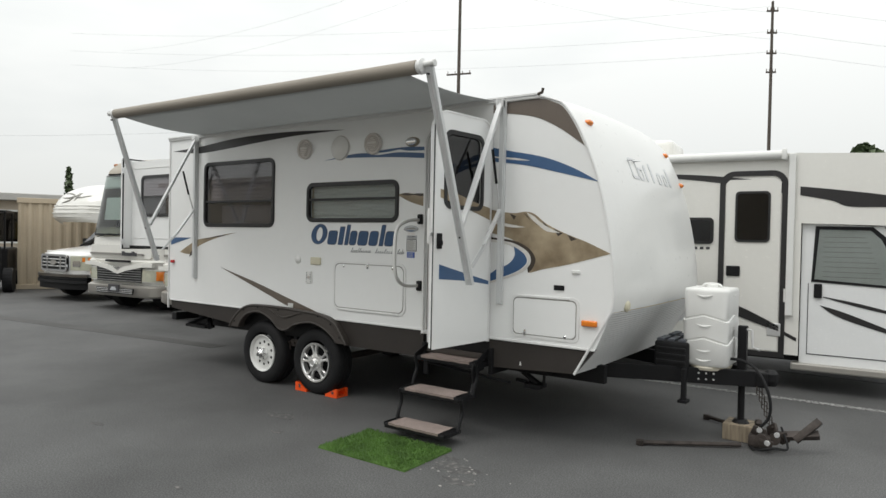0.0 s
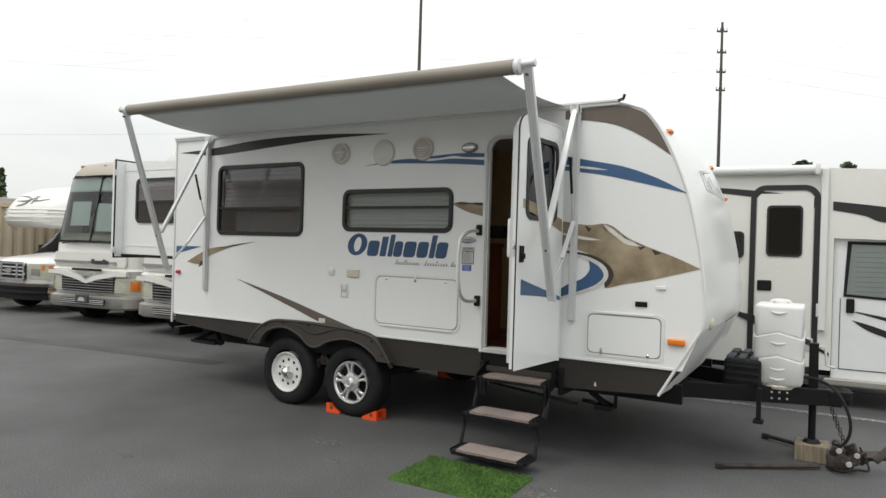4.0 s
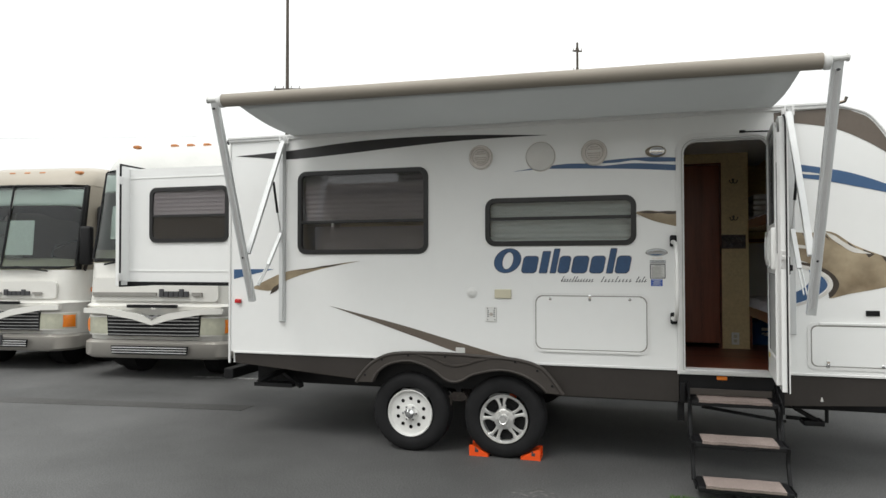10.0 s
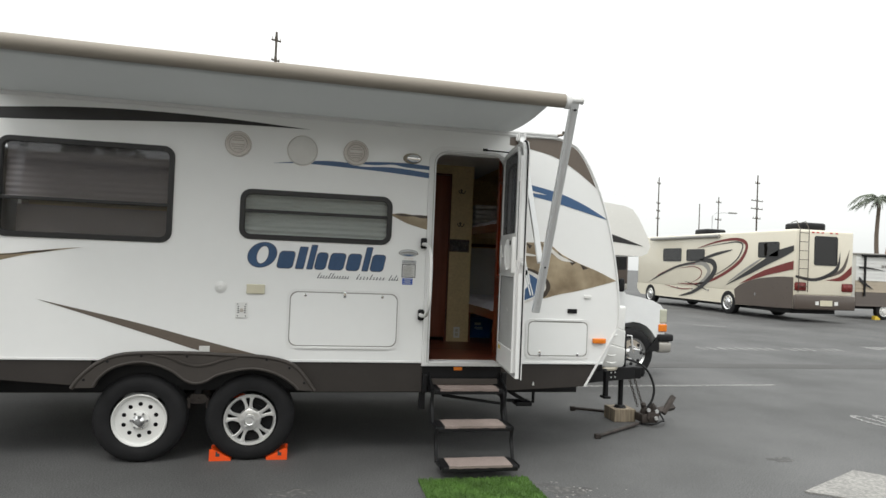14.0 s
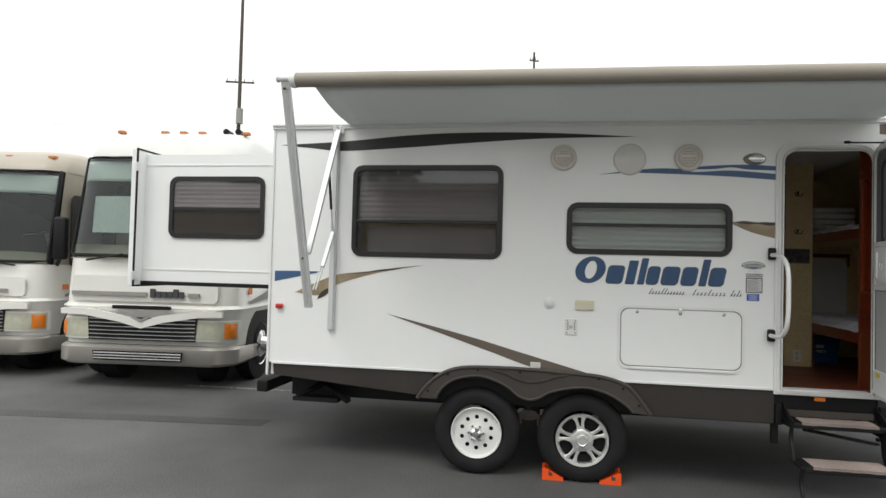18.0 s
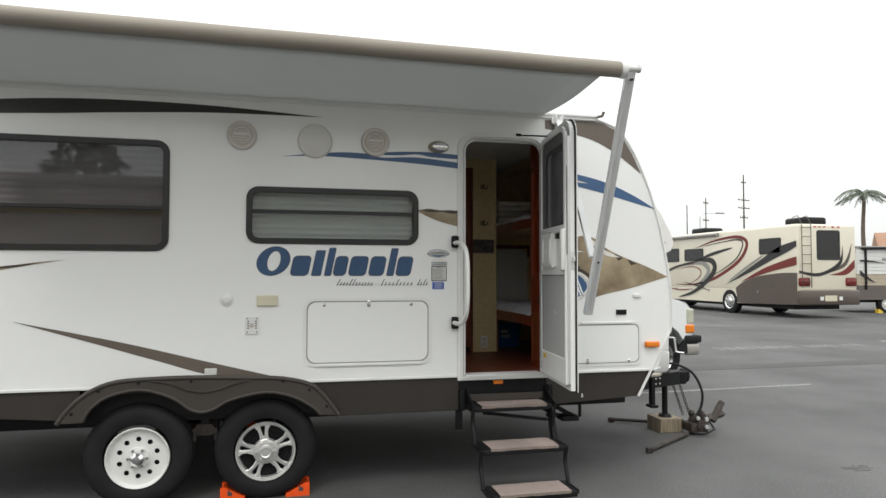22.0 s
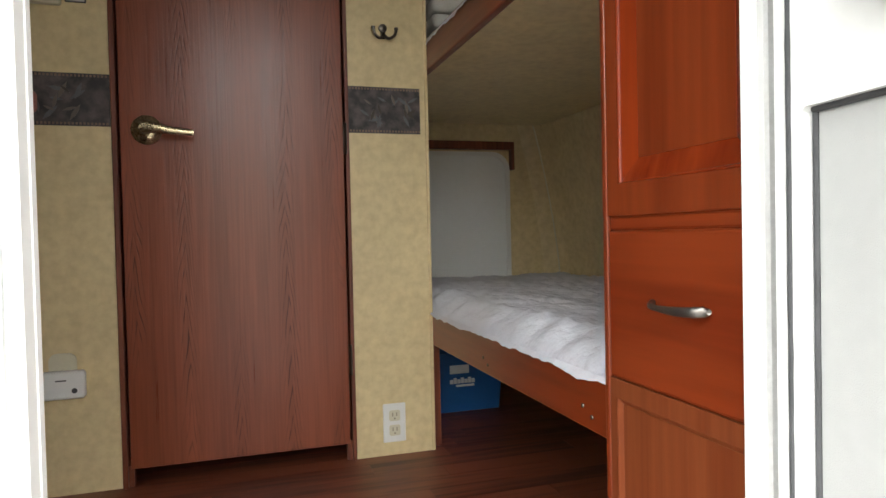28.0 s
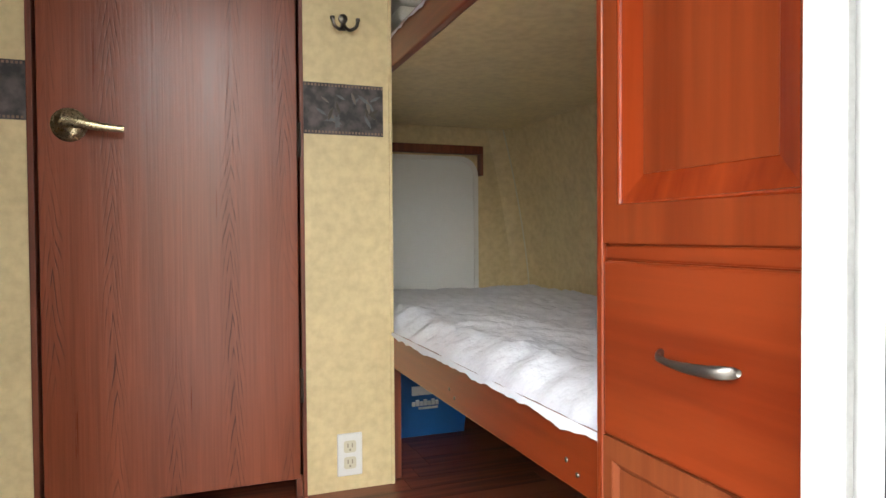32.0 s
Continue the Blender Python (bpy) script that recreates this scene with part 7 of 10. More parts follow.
# hatch door seen over the lower bunk
bm = B()
plate(bm, rrect(0.55, 1.342, 1.10, 1.850, 0.085, 7), 2.345, 2.365, "xz", (rrect(0.57, 1.322, 1.12, 1.830, 0.07, 7)[::-1],))
bh = solo("bunk_hatch", bm, M_ALU, "white inside of a cargo hatch over the bunk", "hatch")
bm = B()
plate(bm, rrect(0.568, 1.324, 1.118, 1.832, 0.07, 7), 2.350, 2.366, "xz")
part("hatch_panel", bm, M_INNERWHITE, bh)
bm = B()
box(bm, 0.55, 1.362, 2.33, 2.365, 1.860, 1.897, 0.003)
box(bm, 1.346, 1.362, 2.33, 2.365, 1.766, 1.861, 0.003)
part("dark_trim", bm, M_CASING, bh)
SHIFT.translation = (-0.022, -0.064, 0.008)
# tub under the bunk
tub = thing("storage_tub", "blue plastic tub with paper labels under the bunk", "storage tub", (0.95, 1.95, FZ))
bm = B()
plate(bm, [(0.76, FZ), (1.055, FZ), (1.08, 1.03), (0.74, 1.03)], 1.84, 2.2, "xz")
box(bm, 0.73, 1.09, 1.83, 2.21, 1.02, 1.042, 0.006)
part("body", bm, M_BLUETUB, tub)
bm = B()
box(bm, 0.862, 0.935, 1.832, 1.839, 0.945, 0.975)
part("label", bm, M_PAPER, tub)
bm = B()
for k in range(7):
    box(bm, 0.862 + 0.014 * k, 0.873 + 0.014 * k, 1.832, 1.839, 0.908, 0.922 + 0.006 * (k % 2))
box(bm, 0.885, 0.955, 1.832, 1.839, 0.896, 0.902)
part("name_mark", bm, M_PAPER, tub)
# floor register
reg = thing("floor_register", "tan metal floor register let into the planks", "floor register", (-0.18, 1.01, FZ))
bm = B()
plate(bm, [(-0.250, 0.870), (-0.112, 0.870), (-0.112, 1.142), (-0.250, 1.142)], FZ, FZ + 0.005, "xy", ([(-0.230, 0.892), (-0.230, 1.122), (-0.132, 1.122), (-0.132, 0.892)],))
part("rim", bm, M_VENT, reg)
bm = B()
box(bm, -0.232, -0.13, 0.89, 1.124, FZ - 0.004, FZ + 0.0005)
part("well", bm, M_BLACK, reg)
for k in range(22):
    bm = B()
    box(bm, -0.230, -0.132, 0.896 + 0.0103 * k, 0.9015 + 0.0103 * k, FZ, FZ + 0.004)
    part("slat", bm, M_VENT, reg)
kit = thing("kitchen_cabinet", "cherry-wood kitchen cabinet end beside the entry", "cabinet", (-0.4, 0.4, FZ))
bm = B()
box(bm, -0.60, -0.178, 0.10, 0.694, FZ, FZ + 0.86, 0.003)
part("body", bm, M_CHERRYPALE, kit)
bm = B()
box(bm, -0.188, -0.172, 0.682, 0.700, FZ, FZ + 0.86, 0.003)
part("corner_post", bm, M_CHERRY, kit)
bm = B()
box(bm, -0.62, -0.160, 0.09, 0.712, FZ + 0.86, FZ + 0.895, 0.008)
part("worktop", bm, M_CASING, kit)
SHIFT.translation = (0, 0, 0)
# floor planks
rng = random.Random(11)
meshes = {}
y = 0.088
while y < 2.36:
    x = -1.58 - rng.uniform(0, 0.7)
    w = 0.078
    while x < 1.43:
        ln = rng.choice((0.62, 0.80, 0.95))
        a, b = max(x, -1.58), min(x + ln, 1.43)
        if b - a > 0.05:
            key = round(b - a, 3)
            if key not in meshes:
                pb = B()
                box(pb, 0, key - 0.0008, 0, w - 0.0008, -0.012, 0.0)
                me = bpy.data.meshes.new("plank")
                pb.to_mesh(me)
                pb.free()
                me.materials.append(M_PLANK)
                meshes[key] = me
            p = new("plank", meshes[key])
            p.location = (a, y, FZ + 0.008)
            p.parent = floor
        x += ln
    y += w


# ---- painted marks and wear on the asphalt ----
def line_mark(p, q, w, name="painted_line", label="worn white painted parking line"):
    p, q = Vector(p), Vector(q)
    n = Vector((-(q - p).y, (q - p).x)).normalized() * w / 2
    return flat_patch(name, [(p - n)[:], (q - n)[:], (q + n)[:], (p + n)[:]], M_ROADPAINT, 0.004, label, "road marking")


line_mark((0.6, 3.02), (5.95, 3.2), 0.10)
line_mark((-6.5, 2.75), (0.6, 3.02), 0.08)
line_mark((11.0, 13.1), (11.7, 12.5), 0.12)
for k in range(15):
    x = 7.4 + 0.25 * k
    if k == 8:
        continue
    flat_patch("ground_lettering", [(x, 7.15), (x + 0.09, 7.15), (x + 0.10 + 0.04 * (k % 3), 7.60), (x + 0.03, 7.60)], M_ROADPAINT, 0.004, "faded white lettering on the asphalt", "road marking")
for k in range(4):
    x = 12.2 + 0.28 * k
    flat_patch("ground_lettering", [(x, 7.55), (x + 0.18, 7.5), (x + 0.22, 8.05), (x + 0.04, 8.1)], M_ROADPAINT, 0.004, "faded white lettering on the asphalt", "road marking")
for cx in (5.48, 5.80):
    bm = B()
    plate(bm, ellipse(cx, 1.0, 0.12, 0.30), 0.001, 0.004, "xy", (ellipse(cx, 1.0, 0.06, 0.22)[::-1],))
    solo("ground_numeral", bm, M_ROADPAINT, "faded white painted bay numeral", "road marking", kind="structure")
flat_patch("seam", [(-30, 4.6), (40, 4.9), (40, 5.35), (-30, 5.05)], M_SEAL, 0.0035, "dark sealed seam in the asphalt", "pavement seam")
flat_patch("seam", [(-16, -0.35), (-4.6, 1.0), (-4.6, 1.25), (-16, -0.05)], M_SEAL, 0.0035, "dark tar seam in the asphalt", "pavement seam")
rng = random.Random(21)


def blot(cx, cy, r, z=0.0018):
    pts = []
    for i in range(18):
        a = math.tau * i / 18
        k = r * (0.55 + 0.6 * rng.random())
        pts.append((cx + k * math.cos(a) * 1.5, cy + k * math.sin(a) * 0.7))
    flat_patch("stain", pts, M_STAIN, z, "pale dried stain on the asphalt", "stain")


for cx, cy, r in ((0.9, -0.9, 0.16), (1.05, -1.1, 0.09), (0.75, -0.75, 0.07), (-1.1, -0.75, 0.13), (-0.75, -1.1, 0.05), (-2.1, -1.9, 0.06), (3.2, -0.3, 0.10), (-0.3, -2.3, 0.03)):
    blot(cx, cy, r)
bm = B()
rng = random.Random(33)
for _ in range(34):
    cx, cy = rng.gauss(0.98, 0.16), rng.gauss(-0.92, 0.12)
    r, a0 = rng.uniform(0.004, 0.014), rng.uniform(0, math.tau)
    top_ = bm.verts.new((cx, cy, r * 0.5))
    ring_ = [bm.verts.new((cx + r * rng.uniform(0.6, 1.3) * math.cos(a0 + math.tau * k / 5), cy + r * math.sin(a0 + math.tau * k / 5), 0.0005)) for k in range(5)]
    for k in range(5):
        bm.faces.new((ring_[k], ring_[(k + 1) % 5], top_))
solo("asphalt_chips", bm, M_CONCRETE, "scattered pale chips of debris on the asphalt", "debris", kind="stuff")
bm = B()
plate(bm, [(2.75, -1.10), (3.3, -1.5), (3.9, -0.95), (3.62, -0.66)], 0.001, 0.012, "xy")
solo("concrete_pad", bm, M_CONCRETE, "pale concrete pad let into the asphalt", "concrete pad", kind="structure")


# ---- other vehicles ----
def vwheel(parent, c, r, w, rimmat, side=-1, axis="y"):
    bm = B()
    lathe(bm, [(r * 0.5, 0.03), (r * 0.66, 0.0), (r * 0.9, 0.0), (r, 0.03), (r, w - 0.03), (r * 0.9, w), (r * 0.5, w)], c, axis, 32)
    t = part("wheel", bm, M_TYRE, parent, smooth=40)
    bm = B()
    d = -0.006 if side < 0 else w + 0.006
    s = 1 if side < 0 else -1
    lathe(bm, [(r * 0.64, d + s * 0.02), (r * 0.61, d), (r * 0.54, d + s * 0.03), (r * 0.30, d + s * 0.02), (r * 0.22, d - s * 0.03), (0, d - s * 0.035)], c, axis, 28, False)
    rim = part("rim", bm, rimmat, t, smooth=35)
    for k in range(8):
        a = math.tau * k / 8
        bm = B()
        off = (r * 0.44 * math.cos(a), r * 0.44 * math.sin(a))
        cc = (c[0] + off[0], c[1], c[2] + off[1]) if axis == "y" else (c[0], c[1] + off[0], c[2] + off[1])
        lathe(bm, [(r * 0.07, d + s * 0.022), (0, d + s * 0.020)], cc, axis, 10, False)
        part("vent_hole", bm, M_BLACK, rim)


def swoosh(parent, up, low, material, d, plane="xz", name="stripe"):
    bm = B()
    plate(bm, blade(up, low, 5), d, d + 0.004, plane)
    return part(name, bm, material, parent)


def framed(parent, x0, x1, z0, z1, r, d, plane="xz", s=-1, f=0.035, glassm=M_GLASSD, label="black-framed dark window", inside=True):
    """A window on a face at depth d, proud of it on the side s."""
    bm = B()
    plate(bm, rrect(x0, x1, z0, z1, r, 5), d, d + s * 0.018, plane, (rrect(x0 + f, x1 - f, z0 + f, z1 - f, r * 0.6, 5)[::-1],))
    w = part("window", bm, M_WINFRAME, parent, label)
    bm = B()
    plate(bm, rrect(x0 + f * 0.8, x1 - f * 0.8, z0 + f * 0.8, z1 - f * 0.8, r * 0.6, 4), d + s * 0.010, d + s * 0.013, plane)
    part("pane", bm, glassm, w)
    return w


# class C motorhome behind the tongue
mh = thing("motorhome", "white cab-over motorhome with black swooshes parked behind", "motorhome")
MY = 0.0
bm = B()
plate(bm, [(-4.6, 0.45), (2.52, 0.40), (2.52, 2.69), (-4.6, 2.69)], MY, MY + 2.42, "xz")
part("coach_body", bm, M_OFFWHITE, mh)
bm = B()
over = [(2.52, 1.895), (3.92, 1.86), (4.03, 1.91), (4.08, 2.02), (4.03, 2.16), (3.86, 2.45), (3.75, 2.575), (3.60, 2.62), (3.30, 2.65), (2.52, 2.685)]
plate(bm, over, MY, MY + 2.42, "xz")
bmesh.ops.bevel(bm, geom=[e for e in bm.edges if len(e.link_faces) == 2 and e.calc_face_angle(0) > 1.2], offset=0.03, segments=2, affect="EDGES")
part("cab_over_bunk", bm, M_OFFWHITE, mh, smooth=40)
bm = B()
arch = [(3.87 + 0.45 * math.cos(a), 0.41 + 0.45 * math.sin(a)) for a in [radians(d) for d in range(180, -1, -15)]]
cabp = [(2.53, 0.32), (3.40, 0.32), (3.415, 0.41), *arch, (4.34, 0.46), (4.42, 0.62), (4.44, 0.86), (4.41, 1.05), (4.34, 1.13), (4.20, 1.19), (3.95, 1.245), (3.72, 1.28), (3.30, 1.86), (2.53, 1.90)]
plate(bm, cabp, MY + 0.06, MY + 2.30, "xz")
cabm = part("cab", bm, M_SILVERCAR, mh, "white van cab")
bm = B()
plate(bm, [(2.66, 1.27), (3.52, 1.22), (3.28, 1.72), (3.18, 1.82), (2.70, 1.83)], MY + 0.050, MY + 0.058, "xz")
cw = part("door_glass", bm, M_GLASS2, cabm)
bm = B()
plate(bm, [(2.66, 1.27), (3.50, 1.22), (3.26, 1.72), (3.17, 1.82), (2.70, 1.83)], MY + 0.0585, MY + 0.0595, "xz")
part("window_blind", bm, M_BLIND, cabm)
bm = B()
for k in range(9):
    box(bm, 2.74, 3.30 - 0.02 * k, MY + 0.0570, MY + 0.0580, 1.30 + 0.055 * k, 1.306 + 0.055 * k)
part("blind_fold", bm, M_GREYV, cabm)
bm = B()
plate(bm, [(2.63, 1.24), (3.60, 1.19), (3.32, 1.75), (3.20, 1.86), (2.66, 1.865)], MY + 0.052, MY + 0.0599, "xz", ([(2.66, 1.27), (2.70, 1.83), (3.18, 1.82), (3.28, 1.72), (3.52, 1.22)],))
part("glass_seal", bm, M_RUBBER, cabm)
bm = B()
for x in (2.60, 3.36):
    box(bm, x, x + 0.008, MY + 0.055, MY + 0.0595, 0.42, 1.22)
box(bm, 2.60, 3.36, MY + 0.055, MY + 0.0595, 0.42, 0.43)
part("door_gap", bm, M_PRINT, cabm)
bm = B()
box(bm, 2.66, 2.74, MY + 0.03, MY + 0.06, 1.06, 1.22, 0.012)
part("door_handle", bm, M_BLACK, cabm)
swoosh(cabm, [(2.75, 1.08), (3.1, 1.02), (3.6, 0.90)], [(2.75, 1.07), (3.1, 0.98), (3.6, 0.88)], M_GRAPHITE, MY + 0.055)
swoosh(cabm, [(2.72, 0.98), (3.0, 0.90), (3.62, 0.66)], [(2.72, 0.98), (2.95, 0.84), (3.62, 0.64)], M_GRAPHITE, MY + 0.055)
bm = B()
box(bm, 3.50, 3.58, MY - 0.14, MY + 0.06, 1.32, 1.52, 0.03, 3)
part("mirror", bm, M_BLACK, cabm, smooth=40)
bm = B()
plate(bm, [(3.60, 1.24), (3.66, 1.27), (3.33, 1.86), (3.28, 1.86)], MY + 0.2, MY + 2.15, "xz")
part("windscreen", bm, M_GLASSD, cabm)
bm = B()
box(bm, 4.30, 4.55, MY + 0.02, MY + 2.34, 0.385, 0.565, 0.05, 3)
bump_ = part("bumper", bm, M_BUMPER, mh, "bright metal front bumper", smooth=40)
bm = B()
box(bm, 4.29, 4.57, MY + 0.01, MY + 2.35, 0.565, 0.675, 0.03, 3)
part("bumper_pad", bm, M_RUBBER, bump_, "black bumper top pad", smooth=40)
bm = B()
plate(bm, [(4.10, 0.40), (4.32, 0.42), (4.32, 0.66), (4.27, 0.62)], MY + 0.03, MY + 0.06, "xz")
part("bumper_end", bm, M_RUBBER, bump_)
bm = B()
plate(bm, [(0.36, 0.74), (2.0, 0.74), (2.0, 1.05), (0.36, 1.05)], 4.43, 4.455, "yz")
grl_ = part("grille", bm, M_GREYV, mh)
for k in range(3):
    bm = B()
    box(bm, 4.455, 4.47, 0.38, 1.98, 0.77 + 0.09 * k, 0.83 + 0.09 * k, 0.004)
    part("grille_slot", bm, M_BLACK, grl_)
bm = B()
box(bm, 4.33, 4.462, MY + 0.045, MY + 0.35, 0.84, 1.065, 0.025, 3)
part("headlight", bm, M_HEAD, mh)
bm = B()
box(bm, 4.31, 4.465, MY + 0.04, MY + 0.20, 0.71, 0.83, 0.02, 3)
part("indicator", bm, M_AMBER, mh)
bm = B()
box(bm, 2.45, 3.40, MY - 0.02, MY + 0.14, 0.24, 0.32, 0.015)
part("running_board", bm, M_BUMPER, mh)
bm = B()
box(bm, -4.5, 3.3, MY + 0.15, MY + 2.2, 0.32, 0.46)
part("underbody", bm, M_BLACK, mh)
vwheel(mh, (3.87, MY + 0.07, 0.38), 0.38, 0.24, M_CHROME)
vwheel(mh, (-1.2, MY + 0.07, 0.39), 0.39, 0.24, M_CHROME)
bm = B()
plate(bm, rrect(1.66, 2.38, 0.36, 2.50, 0.16, 7, (0, 0, 1, 1)), MY - 0.015, MY, "xz", (rrect(1.72, 2.32, 0.42, 2.44, 0.11, 7, (0, 0, 1, 1))[::-1],))
md_ = part("entry_door", bm, M_GRAPHITE, mh, "white coach door in a black frame")
bm = B()
plate(bm, [(1.73, 0.43), (2.31, 0.43), (2.31, 2.36), (2.27, 2.40), (1.77, 2.40), (1.73, 2.36)], MY - 0.010, MY + 0.002, "xz")
part("door_panel", bm, M_OFFWHITE, md_)
bm = B()
plate(bm, rrect(1.833, 2.205, 1.672, 2.264, 0.05), MY - 0.022, MY - 0.009, "xz")
part("door_window", bm, M_WINFRAME, md_)
bm = B()
plate(bm, rrect(1.858, 2.18, 1.70, 2.236, 0.04), MY - 0.025, MY - 0.0225, "xz")
part("pane", bm, M_GLASSD, md_)
bm = B()
box(bm, 1.75, 1.90, MY - 0.03, MY - 0.01, 1.27, 1.39, 0.012)
part("latch", bm, M_BLACK, md_)
bm = B()
box(bm, 2.20, 2.34, MY - 0.02, MY - 0.008, 0.60, 0.75, 0.006)
part("hinge_plate", bm, M_STEEL, md_)
framed(mh, 1.25, 1.60, 1.64, 1.957, 0.05, MY)
framed(mh, -1.6, -0.4, 1.5, 2.1, 0.06, MY)
bm = B()
rod(bm, (-3.0, MY - 0.06, 2.67), (2.33, MY - 0.06, 2.67), 0.052, n=16)
box(bm, 2.31, 2.36, MY - 0.12, MY, 2.61, 2.73, 0.01)
part("rolled_awning", bm, M_PLASTIC, mh, smooth=40)
bm = B()
box(bm, 2.38, 2.45, MY - 0.05, MY, 0.85, 2.68, 0.006)
box(bm, 2.36, 2.42, MY - 0.03, MY, 1.0, 1.15, 0.004)
part("awning_arm", bm, M_PLASTIC, mh)
swoosh(mh, [(0.2, 2.50), (1.05, 2.49), (1.7, 2.44), (2.40, 2.34)], [(0.2, 2.50), (1.05, 2.44), (1.7, 2.36), (2.40, 2.22)], M_GRAPHITE, MY - 0.006)
swoosh(mh, [(2.50, 2.31), (2.9, 2.26), (3.4, 2.18), (3.95, 2.02)], [(2.50, 2.21), (2.80, 2.15), (2.98, 2.08), (3.4, 2.07), (3.95, 2.02)], M_GRAPHITE, MY - 0.006)
swoosh(mh, [(1.5, 1.02), (1.9, 0.92), (2.32, 0.72)], [(1.5, 0.98), (1.9, 0.80), (2.32, 0.66)], M_GRAPHITE, MY - 0.020)
swoosh(mh, [(2.34, 0.68), (2.5, 0.60)], [(2.34, 0.64), (2.5, 0.56)], M_GRAPHITE, MY - 0.006)
for k in range(3):
    bm = B()
    box(bm, 1.38 + 0.07 * k, 1.42 + 0.07 * k, MY - 0.004, MY, 1.575, 1.605)
    part("port_label", bm, M_PRINT, mh)
bm = B()
box(bm, 0.15, 0.95, MY + 0.8, MY + 1.6, 2.68, 3.05, 0.08, 3)
part("air_conditioner", bm, M_OFFWHITE, mh, smooth=40)
bm = B()
box(bm, 1.40, 1.75, MY + 1.0, MY + 1.4, 2.68, 2.85, 0.05, 3)
part("roof_vent", bm, M_OFFWHITE, mh, smooth=40)
mh.matrix_basis = pose(0.026, 3.371, 0, 0, 0, 4.68)


